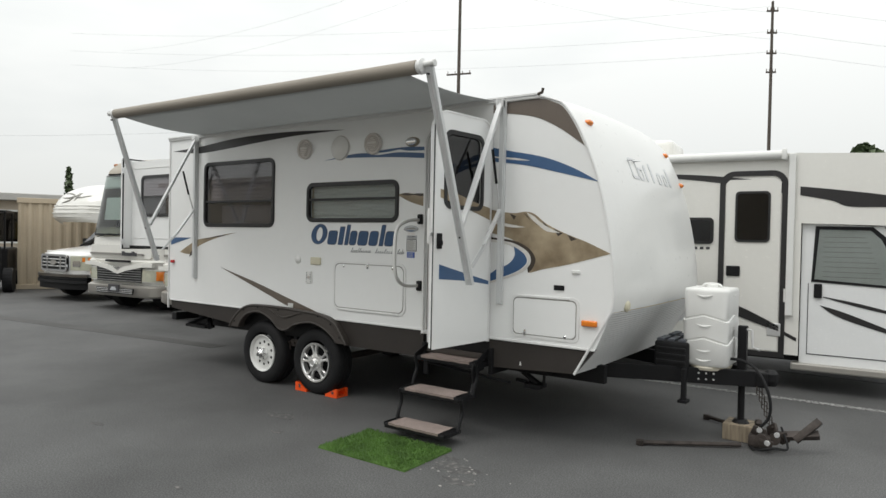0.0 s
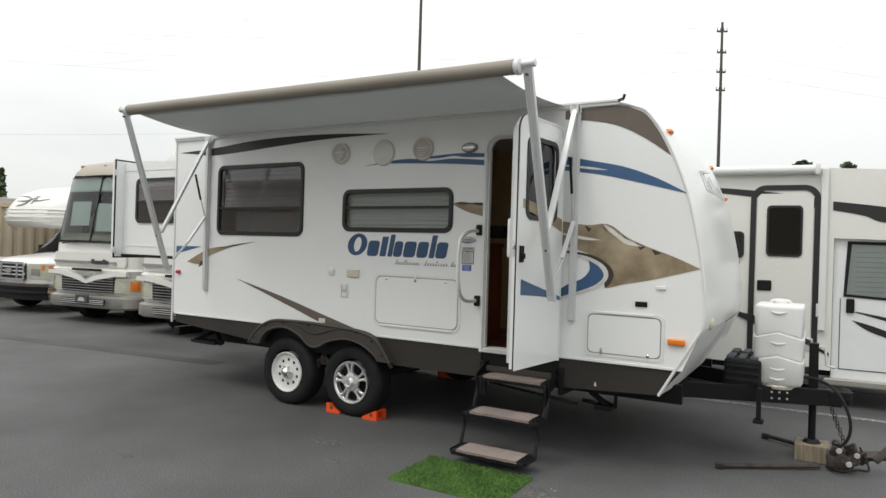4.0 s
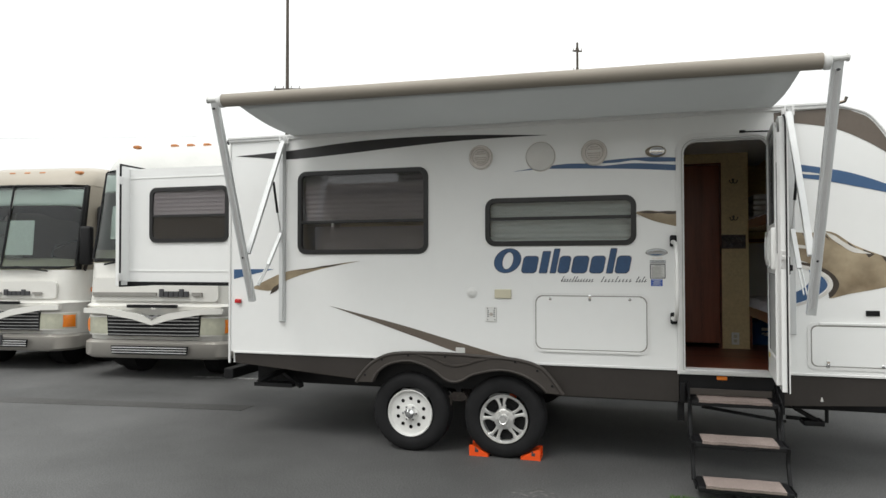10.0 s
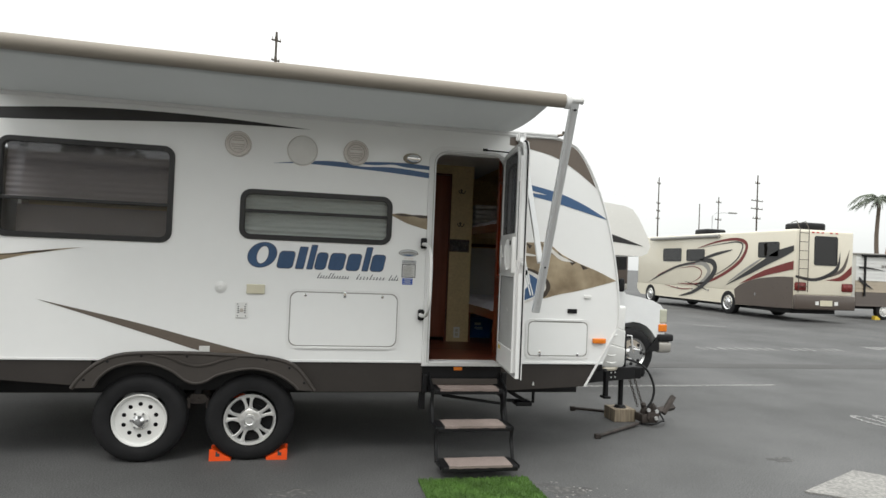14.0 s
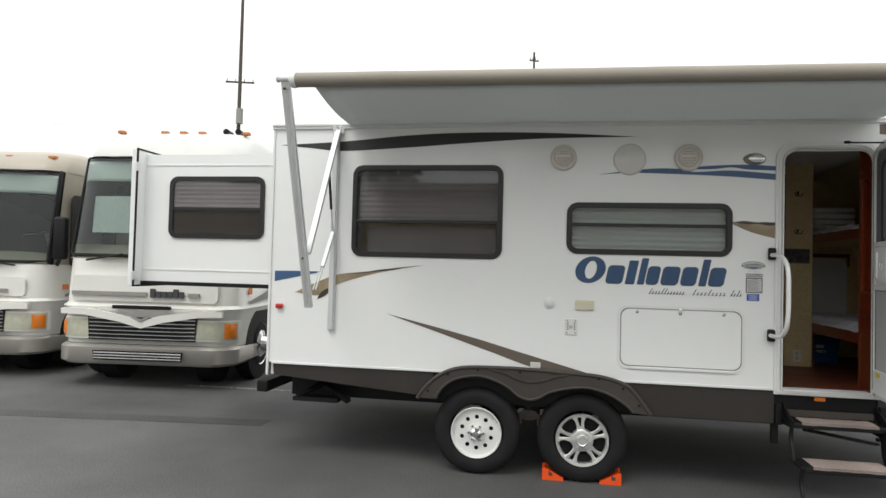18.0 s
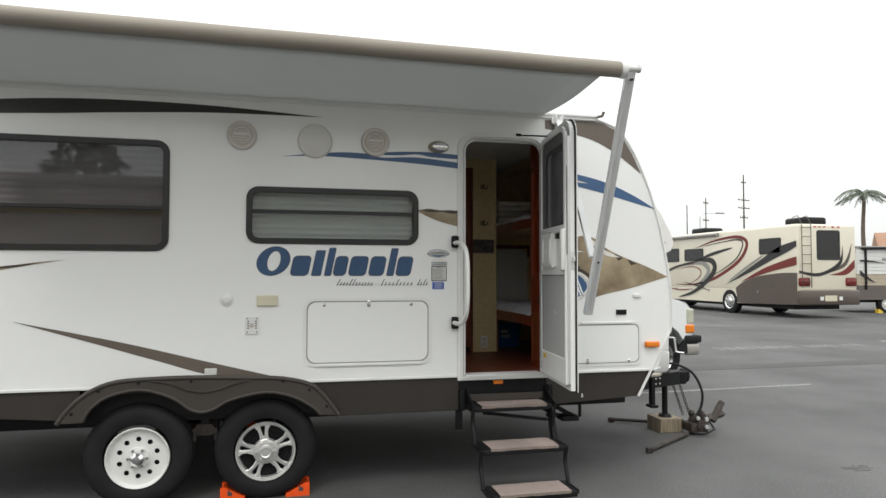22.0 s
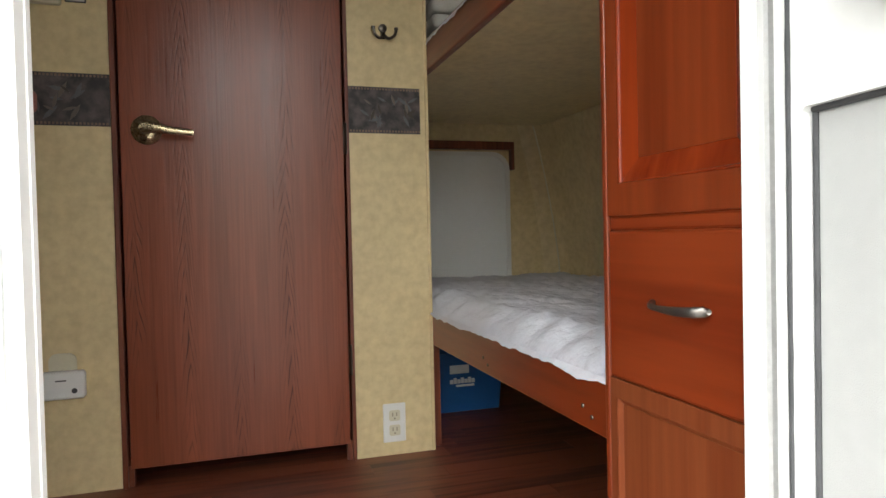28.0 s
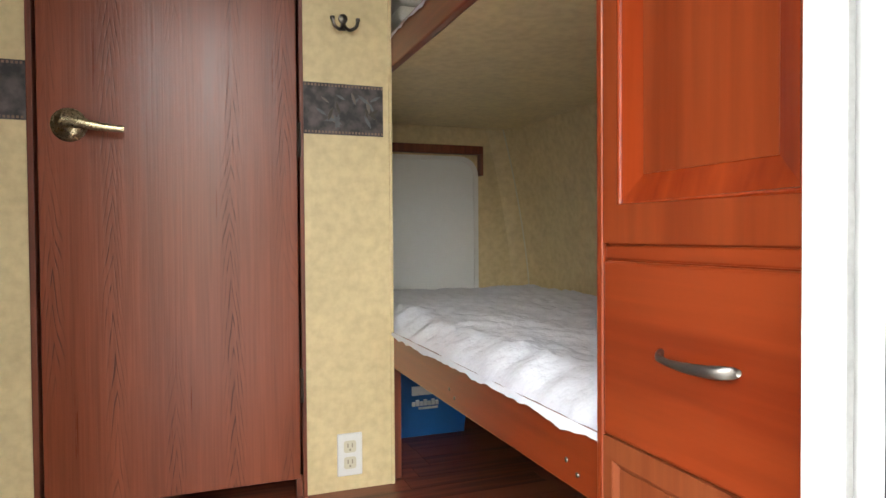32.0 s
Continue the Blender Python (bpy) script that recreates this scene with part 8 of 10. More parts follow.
# two class A motorhomes at the rear
def class_a(x, y, yaw, upper, tint, plate_on, sill, head, crown):
    t = thing("class_a_motorhome", "white class A motorhome with a taupe brow and wide windscreen" if upper is M_TAUPE else "white class A motorhome with a big grille and wide windscreen", "motorhome", (0, 0, 0), "row of class A motorhomes")
    W = 1.24
    rise = 0.0 if upper is M_TAUPE else 0.15

    def ring(z, w, nosey, r=0.28, n=6):
        pts = []
        for sx in (-1, 1):
            seq = range(n + 1) if sx < 0 else range(n, -1, -1)
            for i in seq:
                a = radians(90 * i / n)
                pts.append((sx * (w - r + r * math.cos(a)), nosey + r - r * math.sin(a)))
        pts = [(p[0], p[1] - 0.10 * (1 - (p[0] / w) ** 2), z) for p in pts]
        return [(-w, 9.5, z), *pts, (w, 9.5, z)]

    def skin(levels, name, material, r=0.28, cap=False):
        bm = B()
        rows = [ring(z, w, ny, r) for z, w, ny in levels]
        vs = grid_skin(bm, rows)
        if cap:
            bm.faces.new(vs[-1])
        return part(name, bm, material, t, smooth=45)
    skin([(0.56, W, 0.0), (0.98, W + 0.01, -0.03), (1.05, W + 0.03, -0.07), (1.09, W, -0.02), (1.62, W - 0.01, 0.02)], "lower_nose", M_OFFWHITE)
    for s in (-1, 1):
        bm = B()
        grid_skin(bm, [[(s * (W - 0.012), yy, 1.615) for yy in (0.22, 1.0, 4.0, 9.5)], [(s * (W - 0.05), yy, 2.98) for yy in (0.46, 1.2, 4.0, 9.5)]])
        part("side_wall", bm, upper, t)
        bm = B()
        bar(bm, (s * (W - 0.055), 0.20, 1.62), (s * (W - 0.085), 0.44, 2.97), 0.04, 0.09, (1, 0, 0))
        part("corner_post", bm, M_WINFRAME, t)
    skin([(2.97, W - 0.04, 0.30), (3.05, W - 0.05, 0.33), (3.22 + rise * 0.6, W - 0.10, 0.50), (3.32 + rise, W - 0.22, 0.85), (3.36 + rise, W - 0.5, 1.3)], "roof_cap", upper, cap=True)
    skin([(0.30, W - 0.03, -0.06), (0.34, W + 0.02, -0.10), (0.52, W + 0.02, -0.10), (0.56, W - 0.02, -0.04)], "bumper", M_BUMPER)
    for s in (-1, 1):
        bm = B()
        pts = []
        for zz, ny in ((1.68, 0.030), (2.93, 0.285)):
            pts.append([(s * (0.02 + (W - 0.10) * k / 8), ny - 0.10 * (1 - ((0.02 + (W - 0.10) * k / 8) / W) ** 2) + (0.10 if k == 8 else 0.0), zz) for k in range(9)])
        grid_skin(bm, pts)
        part("windscreen", bm, tint, t, "wide curved windscreen", smooth=60)
        bm = B()
        tube(bm, [(s * 0.02, -0.085, 1.66), (s * 0.5, -0.07, 1.66), (s * 1.0, -0.005, 1.66), (s * (W - 0.05), 0.13, 1.68), (s * (W - 0.08), 0.38, 2.94), (s * 0.6, 0.24, 2.95), (s * 0.02, 0.17, 2.95)], 0.022, 6)
        part("windscreen_seal", bm, M_RUBBER, t)
        bm = B()
        bar(bm, (s * 0.85, -0.07, 1.60), (s * 0.30, -0.13, 1.68), 0.02, 0.02)
        part("wiper", bm, M_RUBBER, t)
        bm = B()
        def face(x_, out):
            q = min(abs(x_), W)
            yy = 0.0 if q <= W - 0.28 else 0.28 - math.sqrt(max(0.0, 0.28 ** 2 - (q - W + 0.28) ** 2))
            return (x_ + s * out * max(0.0, (q - W + 0.28) / 0.28), yy - 0.02 - 0.10 * (1 - (q / W) ** 2) - out)
        for part_name, xa, xb, za, zb, out, mt in (("headlight_bezel", 0.72, 1.232, 0.625, 0.905, 0.014, M_OFFWHITE), ("headlight", 0.745, 1.215, 0.645, 0.885, 0.020, M_HEAD), ("indicator", 1.09, 1.205, 0.67, 0.86, 0.026, M_AMBER)):
            bm = B()
            grid_skin(bm, [[(*face(s * (xa + (xb - xa) * k / 10), out + 0.012 * math.sin(math.pi * k / 10) * lv), zz) for k in range(11)] for zz, lv in ((za, 0.2), (za + 0.03, 0.8), ((za + zb) / 2, 1.0), (zb - 0.03, 0.8), (zb, 0.2))])
            part(part_name, bm, mt, t, smooth=60)
        bm = B()
        plate(bm, rrect(0.55, 1.35, 1.60, 2.65, 0.08), s * (W + 0.002), s * (W + 0.014), "yz")
        part("side_window", bm, M_WINFRAME, t)
        if s > 0:
            bm = B()
            box(bm, 1.26, 1.46, 0.10, 0.22, 1.70, 2.30, 0.04, 3)
            bar(bm, (1.22, 0.3, 1.62), (1.36, 0.16, 1.72), 0.05, 0.05)
            part("mirror", bm, M_BLACK, t, smooth=40)
        bm = B()
        box(bm, s * (W + 0.02) - 0.006, s * (W + 0.02) + 0.006, 0.4, 0.52, 1.22, 1.30)
        part("side_marker", bm, M_AMBER, t)
        swoosh(t, [(0.45, 1.14), (0.9, 1.20), (1.4, 1.30)], [(0.45, 1.10), (0.9, 1.12), (1.4, 1.16)], M_GREYV, s * (W + 0.022), "yz")
        bm = B()
        lathe(bm, [(0.02, 0.0), (0.45, 0.0), (0.50, 0.05), (0.50, 0.24), (0.2, 0.26)], (s * (W - 0.11) - 0.13, 0.98, 0.50), "x", 32)
        part("wheel", bm, M_TYRE, t, smooth=40)
        bm = B()
        lathe(bm, [(0.30, 0.0), (0.27, -0.03), (0.12, 0.02), (0.10, 0.10), (0, 0.11)], (s * (W + 0.025), 0.98, 0.50), "x", 24, False)
        part("hub", bm, M_CHROME, t, smooth=40)
        bm = B()
        plate(bm, [(0.98 + 0.58 * math.cos(math.pi * k / 16), 0.54 + 0.50 * math.sin(math.pi * k / 16)) for k in range(17)], s * (W + 0.002), s * (W + 0.012), "yz")
        part("wheel_arch", bm, M_BLACK, t)
        bm = B()
        rod(bm, (s * 0.7 - 0.12, 0.6, 0.34), (s * 0.7 + 0.12, 0.6, 0.34), 0.34, n=24)
        part("inner_tyre", bm, M_TYRE, t, smooth=40)
    bm = B()
    tube(bm, [(0, -0.085, 1.66), (0, 0.17, 2.95)], 0.016, 6)
    part("centre_bar", bm, M_RUBBER, t)
    # grille and brow
    bm = B()
    plate(bm, [(-0.74, 0.62), (0.74, 0.62), (0.76, 0.92), (-0.76, 0.92)], -0.118, -0.10, "xz")
    g = part("grille", bm, M_BLACK, t)
    for k in range(6):
        bm = B()
        z = 0.645 + 0.05 * k
        tube(bm, [(-0.74, -0.115, z), (-0.3, -0.135, z), (0.3, -0.135, z), (0.74, -0.115, z)], 0.011, 6)
        part("grille_bar", bm, M_CHROME, g)
    bm = B()
    plate(bm, [(-0.60, 0.37), (0.60, 0.37), (0.62, 0.49), (-0.62, 0.49)], -0.215, -0.195, "xz")
    g2 = part("lower_grille", bm, M_BLACK, t)
    for k in range(3):
        bm = B()
        tube(bm, [(-0.6, -0.217, 0.395 + 0.035 * k), (0.6, -0.217, 0.395 + 0.035 * k)], 0.008, 6)
        part("grille_bar", bm, M_STEEL, g2)
    bm = B()
    plate(bm, [(-1.12, 1.02), (-0.8, 1.03), (-0.25, 0.95), (0, 0.87), (0.25, 0.95), (0.8, 1.03), (1.12, 1.02), (1.12, 0.95), (0.8, 0.94), (0.3, 0.86), (0, 0.78), (-0.3, 0.86), (-0.8, 0.94), (-1.12, 0.95)], -0.155, -0.09, "xz")
    part("brow", bm, M_OFFWHITE, t)
    bm = B()
    plate(bm, [(-0.13, 0.93), (0, 0.86), (0.13, 0.93), (0.05, 0.92), (0, 0.90), (-0.05, 0.92)], -0.165, -0.15, "xz")
    part("emblem", bm, M_CHROME, t)
    bm = B()
    plate(bm, rrect(-0.40, 0.40, 1.03, 1.075, 0.01), -0.165, -0.12, "xz")
    part("air_slot", bm, M_BLACK, t)
    for x0, x1 in ((-1.0, 0.05), (0.62, 0.78)):
        bm = B()
        plate(bm, rrect(x0, x1, 1.19, 1.235, 0.004), -0.125, -0.10, "xz")
        part("band", bm, M_GREYV, t)
    for k in range(6):
        bm = B()
        plate(bm, rrect(0.10 + 0.08 * k, 0.165 + 0.08 * k, 1.175, 1.25 + 0.03 * (k in (0, 4)), 0.01), -0.127, -0.10, "xz")
        part("name_mark", bm, M_PRINT, t)
    bm = B()
    plate(bm, rrect(-1.02, 1.02, 1.12, 1.42, 0.06), -0.088, -0.05, "xz")
    part("hood_panel", bm, M_OFFWHITE, t)
    for x_ in (-0.97, -0.29, 0.0, 0.29, 0.97):
        bm = B()
        if rise:
            box(bm, x_ - 0.055, x_ + 0.055, 0.80, 0.90, 3.31 + rise, 3.365 + rise, 0.02)
        else:
            box(bm, x_ - 0.06, x_ + 0.06, 0.42, 0.52, 3.15, 3.21, 0.02)
        part("marker_lamp", bm, M_LAMPTAN, t)
    if plate_on:
        bm = B()
        box(bm, -0.18, 0.18, -0.24, -0.21, 0.40, 0.56, 0.006)
        pl = part("number_plate", bm, M_PRINT, t)
        bm = B()
        plate(bm, [(-0.1, 0.44), (0.1, 0.44), (0.06, 0.51), (-0.06, 0.51)], -0.246, -0.24, "xz")
        part("plate_emblem", bm, M_SILVER, pl)
    bm = B()
    box(bm, -0.4, 0.4, 3.0, 4.0, 3.30 + rise, 3.58 + rise, 0.08, 3)
    part("air_conditioner", bm, M_OFFWHITE, t, smooth=40)
    for z in (-0.05, 0.07) if rise else ():
        bm = B()
        rod(bm, (0.62 + 1.6 * z, 1.10, 3.42 + rise), (0.62 + 1.6 * z, 1.36, 3.44 + rise), 0.048, 0.02)
        rod(bm, (0.62 + 1.6 * z, 1.30, 3.30 + rise), (0.62 + 1.6 * z, 1.30, 3.43 + rise), 0.016)
        part("air_horn", bm, M_BLACK, t)
    bm = B()
    box(bm, -1.22, 1.22, 2.0, 9.4, 0.35, 0.6)
    part("underbody", bm, M_BLACK, t)
    # dash and seats behind the glass
    bm = B()
    grid_skin(bm, [[(-1.2 + 0.2 * k, yy - 0.08 * (1 - (k / 6 - 1) ** 2), zz) for k in range(13)] for yy, zz in ((0.10, 1.62), (0.30, 1.66), (0.62, 1.76), (0.75, 1.74), (0.80, 1.40))])
    part("dashboard", bm, M_SIDINGTAN, t, smooth=50)
    # added dark sheet stands in for the dim coach behind the seats
    bm = B()
    box(bm, -1.2, 1.2, 2.55, 2.6, 0.6, 2.98)
    part("cab_partition", bm, M_RVBROWN, t)
    bm = B()
    box(bm, -1.18, 1.18, 0.5, 2.55, 2.86, 2.90)
    box(bm, -1.16, 1.16, 0.36, 0.55, 2.62, 2.90, 0.04)
    part("overhead_panel", bm, M_SIDING, t)
    bm = B()
    arch = [(-1.15, 1.6), (-1.15, 2.2), (-0.95, 2.55), (-0.6, 2.68), (0.1, 2.66), (0.35, 2.5), (0.55, 2.1), (0.62, 1.6), (0.40, 1.6), (0.36, 2.05), (0.2, 2.35), (-0.1, 2.45), (-0.5, 2.47), (-0.78, 2.4), (-0.95, 2.1), (-0.98, 1.6)]
    plate(bm, arch, 1.35, 1.45, "xz")
    part("curtain", bm, M_BLACK, t)
    for sx in (-0.62, 0.62):
        bm = B()
        box(bm, sx - 0.27, sx + 0.27, 1.15, 1.30, 1.35, 2.08, 0.06, 3)
        box(bm, sx - 0.15, sx + 0.15, 1.17, 1.27, 2.10, 2.34, 0.04, 3)
        part("cab_seat", bm, M_GREYV, t, smooth=40)
    for x0, x1, z0, z1 in ((-0.98, -0.42, 1.93, 2.42), (-0.22, 0.28, 1.82, 2.38)):
        bm = B()
        plate(bm, rrect(x0, x1, z0, z1, 0.01, 2), 0.42, 0.43, "xz")
        part("window_notice", bm, M_PAPER, t, "pale sheet of paper behind the windscreen")
    bm = B()
    tube(bm, [(0.62 + 0.21 * math.cos(math.tau * k / 20), 0.82 + 0.08 * math.sin(math.tau * k / 20), 1.86 + 0.20 * math.sin(math.tau * k / 20)) for k in range(21)], 0.017, 6)
    part("steering_wheel", bm, M_BLACK, t)
    # the two differ in the heights of windscreen and roof
    old, own = (0.0, 1.10, 1.66, 2.95, 3.18 + rise, 4.0), (0.0, 1.08, sill, head, crown, crown + 0.80 - rise)
    for o in t.children_recursive:
        for v in o.data.vertices:
            v.co.z = np.interp(v.co.z, old, own)
    t.matrix_basis = pose(x, y, 0, 0, 0, yaw) @ Matrix.Diagonal((0.95, 1, 1, 1))
    return t


class_a(-6.93, 2.50, 6.35, M_DIMWHITE, M_GLASSG, False, 1.69, 3.02, 3.33)
class_a(-9.88, 2.62, 7.0, M_TAUPE, M_GLASSG, True, 1.575, 2.88, 3.11)

# white pickup and a fifth-wheel nose beyond
truck = thing("pickup_truck", "white pickup truck with a chrome-barred black grille facing the lot", "pickup truck", (0, 0, 0))


def bonnet_y(x):
    return 0.34 * abs(x / 0.98) ** 3.2


xs = [-0.98 + 1.96 * k / 22 for k in range(23)]
bm = B()
grid_skin(bm, [[(x, bonnet_y(x) + dy, z + crown * (1 - (x / 0.98) ** 2)) for x in xs] for dy, z, crown in ((0.02, 0.55, 0), (0.0, 0.70, 0), (0.0, 1.04, 0), (0.03, 1.09, 0.01), (0.12, 1.125, 0.03), (0.40, 1.16, 0.05), (0.80, 1.20, 0.06), (1.15, 1.235, 0.06))])
for sgn in (-1, 1):
    grid_skin(bm, [[(sgn * 0.98, y, z) for y in (0.34, 0.8, 1.5, 3.0, 5.4)] for z in (0.55, 0.9, 1.15)])
part("bonnet", bm, M_CARPAINT, truck, smooth=50)
bm = B()
plate(bm, [(1.1, 0.5), (5.4, 0.5), (5.4, 1.25), (2.9, 1.25), (2.7, 1.90), (1.85, 1.92), (1.12, 1.20)], -0.94, 0.94, "yz")
part("cab", bm, M_CARPAINT, truck)
bm = B()
plate(bm, [(1.10, 1.22), (1.82, 1.86), (1.79, 1.89), (1.06, 1.24)], -0.85, 0.85, "yz")
part("windscreen", bm, M_GLASSD, truck)
bm = B()
plate(bm, rrect(-0.50, 0.50, 0.70, 1.07, 0.05), -0.030, 0.02, "xz")
tg = part("grille", bm, M_BLACK, truck)
bm = B()
plate(bm, rrect(-0.52, 0.52, 0.685, 1.085, 0.06), -0.045, -0.015, "xz", (rrect(-0.47, 0.47, 0.735, 1.035, 0.04)[::-1],))
part("grille_frame", bm, M_CHROME, tg)
for z in (0.81, 0.89, 0.97):
    bm = B()
    box(bm, -0.46, 0.46, -0.040, -0.02, z - 0.014, z + 0.014, 0.005)
    part("grille_bar", bm, M_STEEL, tg)
for x in (-0.27, 0.27):
    bm = B()
    box(bm, x - 0.03, x + 0.03, -0.050, -0.02, 0.74, 1.03, 0.01)
    part("grille_upright", bm, M_CHROME, tg)
bm = B()
plate(bm, ellipse(0, 0.89, 0.12, 0.055), -0.062, -0.045, "xz")
part("emblem", bm, M_GREYV, tg)
# dark bumper and valance colours carry the ground that the chrome would mirror
for z0, z1, out, mt, nm in ((0.555, 0.635, 0.10, M_PULL, "bumper"), (0.50, 0.56, 0.085, M_BLACK, "bumper_step"), (0.41, 0.505, 0.10, M_RUBBER, "bumper_valance"), (0.27, 0.42, 0.05, M_BLACK, "air_dam")):
    bm = B()
    grid_skin(bm, [[(x * 1.01, bonnet_y(x) * 0.75 - out + d, z) for x in xs] for d, z in ((0.10, z0), (0.0, z0 + 0.01), (0.0, z1 - 0.01), (0.16, z1))])
    part(nm, bm, mt, truck, smooth=40)
for s in (-1, 1):
    for nm, xa, xb, za, zb, out, mt in (("headlight", 0.54, 0.97, 0.72, 1.05, 0.012, M_HEAD), ("headlight_reflector", 0.60, 0.76, 0.80, 0.94, 0.017, M_CHROME), ("indicator", 0.80, 0.95, 0.92, 1.02, 0.018, M_AMBER)):
        bm = B()
        grid_skin(bm, [[(s * (xa + (xb - xa) * k / 8 + (out if k > 5 else 0)), bonnet_y(xa + (xb - xa) * k / 8) - out, z) for k in range(9)] for z in (za, zb)])
        part(nm, bm, mt, truck, smooth=60)
    bm = B()
    plate(bm, [(0.98 + 0.52 * math.cos(math.pi * k / 16), 0.50 + 0.46 * math.sin(math.pi * k / 16)) for k in range(17)], s * 0.982, s * 0.99, "yz")
    part("wheel_arch", bm, M_BLACK, truck)
    for y in (0.98, 4.4):
        bm = B()
        lathe(bm, [(0.02, 0), (0.36, 0.0), (0.40, 0.04), (0.40, 0.22), (0.02, 0.24)], (s * 0.89 - 0.12, y, 0.40), "x", 28)
        part("wheel", bm, M_TYRE, truck, smooth=40)
    bm = B()
    box(bm, s * 1.10 - 0.10, s * 1.10 + 0.10, 1.35, 1.45, 1.15, 1.45, 0.04, 3)
    part("mirror", bm, M_BLACK, truck, smooth=40)
truck.matrix_basis = pose(-12.84, 2.60, 0, 0, 0, 5)
fw = thing("fifth_wheel_trailer", "white moulded nose of a fifth-wheel trailer over the pickup", "trailer", (0, 0, 0))
bm = B()
prof = smooth_line([(0.25, 1.86), (0.05, 1.96), (0.0, 2.12), (0.12, 2.42), (0.42, 2.68), (0.9, 2.85), (1.5, 2.92)], 4)
rows = []
for k in range(15):
    xx = -1.22 + 2.44 * k / 14
    rows.append([(xx, p[0] + 0.5 * abs(xx / 1.22) ** 3, p[1] - 0.10 * abs(xx / 1.22) ** 4) for p in prof])
grid_skin(bm, rows)
part("nose_cap", bm, M_OFFWHITE, fw, smooth=60)
bm = B()
box(bm, -1.2, 1.2, 1.5, 9.0, 1.86, 2.82)
part("body", bm, M_OFFWHITE, fw)


def on_cap(x, z):
    """The depth of the nose cap at a height."""
    for a, b in zip(prof, prof[1:]):
        if a[1] <= z <= b[1]:
            k = (z - a[1]) / (b[1] - a[1])
            return a[0] + (b[0] - a[0]) * k + 0.5 * abs(x / 1.22) ** 3 - 0.014
    return 0.0


for line_ in (((-0.50, 2.60), (-0.1, 2.58), (0.3, 2.48), (0.65, 2.53)), ((-0.42, 2.48), (0.0, 2.48), (0.28, 2.60)), ((-0.28, 2.35), (-0.02, 2.40), (0.12, 2.50)), ((0.1, 2.62), (0.25, 2.53), (0.2, 2.40))):
    bm = B()
    pts = smooth_line([(x, on_cap(x, z), z) for x, z in line_], 4)
    tube(bm, pts, [0.005 + 0.015 * math.sin(math.pi * k / (len(pts) - 1)) for k in range(len(pts))], 6)
    part("emblem_stroke", bm, M_GREYV, fw)
for z in (2.27, 2.19, 2.09, 2.00):
    bm = B()
    tube(bm, [(x, on_cap(x, z) + 0.012, z) for x in (-1.1, -0.8, -0.4, 0, 0.4, 0.8, 1.1)], 0.022, 6)
    part("rib", bm, M_OFFWHITE, fw)
bm = B()
box(bm, -1.15, 1.15, 4.8, 8.8, 0.75, 1.95)
part("lower_body", bm, M_OFFWHITE, fw)
for k in range(2):
    vwheel(fw, (-1.2, 6.2 + 0.95 * k, 0.37), 0.37, 0.22, M_STEEL, -1, "x")
    vwheel(fw, (0.98, 6.2 + 0.95 * k, 0.37), 0.37, 0.22, M_STEEL, 1, "x")
for s in (-1, 1):
    bm = B()
    box(bm, s * 0.9 - 0.06, s * 0.9 + 0.06, 4.9, 5.02, 0.0, 0.8)
    part("landing_leg", bm, M_BLACK, fw)
fw.matrix_basis = pose(-13.80, 3.25, 0, 0, 0, 5)
# corrugated tan container wall and forklift
cont = thing("tan_container", "tan corrugated steel storage container", "container", (0, 0, 0))
bm = B()
zig = []
for k in range(41):
    zig.append((-1.2 + 0.06 * k, 0.0 if k % 4 in (0, 1) else 0.045))
rows = [[(x, y, z) for x, y in zig] for z in (0.12, 2.38)]
grid_skin(bm, rows)
part("corrugated_side", bm, M_FENCE, cont)
bm = B()
box(bm, -1.24, 1.24, -0.03, 0.06, 2.38, 2.52, 0.01)
part("edge_beam", bm, M_FENCE, cont)
bm = B()
box(bm, -1.24, 1.24, -0.03, 0.06, 0.0, 0.14, 0.01)
part("edge_beam", bm, M_FENCE, cont)
bm = B()
box(bm, -1.22, 1.22, 0.06, 6.0, 0.05, 2.48)
part("body", bm, M_FENCE, cont)
cont.matrix_basis = pose(-15.85, 4.3, 0, 0, 0, 62)
fork = thing("forklift", "dark forklift with a yellow mast parked by the container", "forklift", (0, 0, 0))
for s in (-1, 1):
    bm = B()
    box(bm, s * 0.35 - 0.05, s * 0.35 + 0.05, -0.06, 0.06, 0.05, 2.15)
    part("mast_rail", bm, M_BLACK, fork)
    bm = B()
    box(bm, s * 0.25 - 0.05, s * 0.25 + 0.05, -1.1, 0.0, 0.06, 0.10)
    part("tine", bm, M_BLACK, fork)
    bm = B()
    rod(bm, (s * 0.5, 0.35, 0.32), (s * 0.72, 0.35, 0.32), 0.32, n=24)
    part("wheel", bm, M_TYRE, fork)
    bm = B()
    rod(bm, (s * 0.45, 1.6, 0.26), (s * 0.65, 1.6, 0.26), 0.26, n=24)
    part("wheel", bm, M_TYRE, fork)
bm = B()
rod(bm, (0.05, 0.02, 0.2), (0.05, 0.02, 2.0), 0.05)
part("lift_cylinder", bm, M_YELLOW, fork)
bm = B()
for k in range(4):
    box(bm, -0.5, 0.5, -0.12, -0.07, 0.35 + 0.25 * k, 0.41 + 0.25 * k)
for x_ in (-0.5, -0.17, 0.17, 0.46):
    box(bm, x_, x_ + 0.04, -0.12, -0.07, 0.3, 1.2)
part("load_backrest", bm, M_BLACK, fork)
bm = B()
box(bm, -0.55, 0.55, 0.5, 2.1, 0.3, 1.15, 0.06)
part("body", bm, M_BLACK, fork)
bm = B()
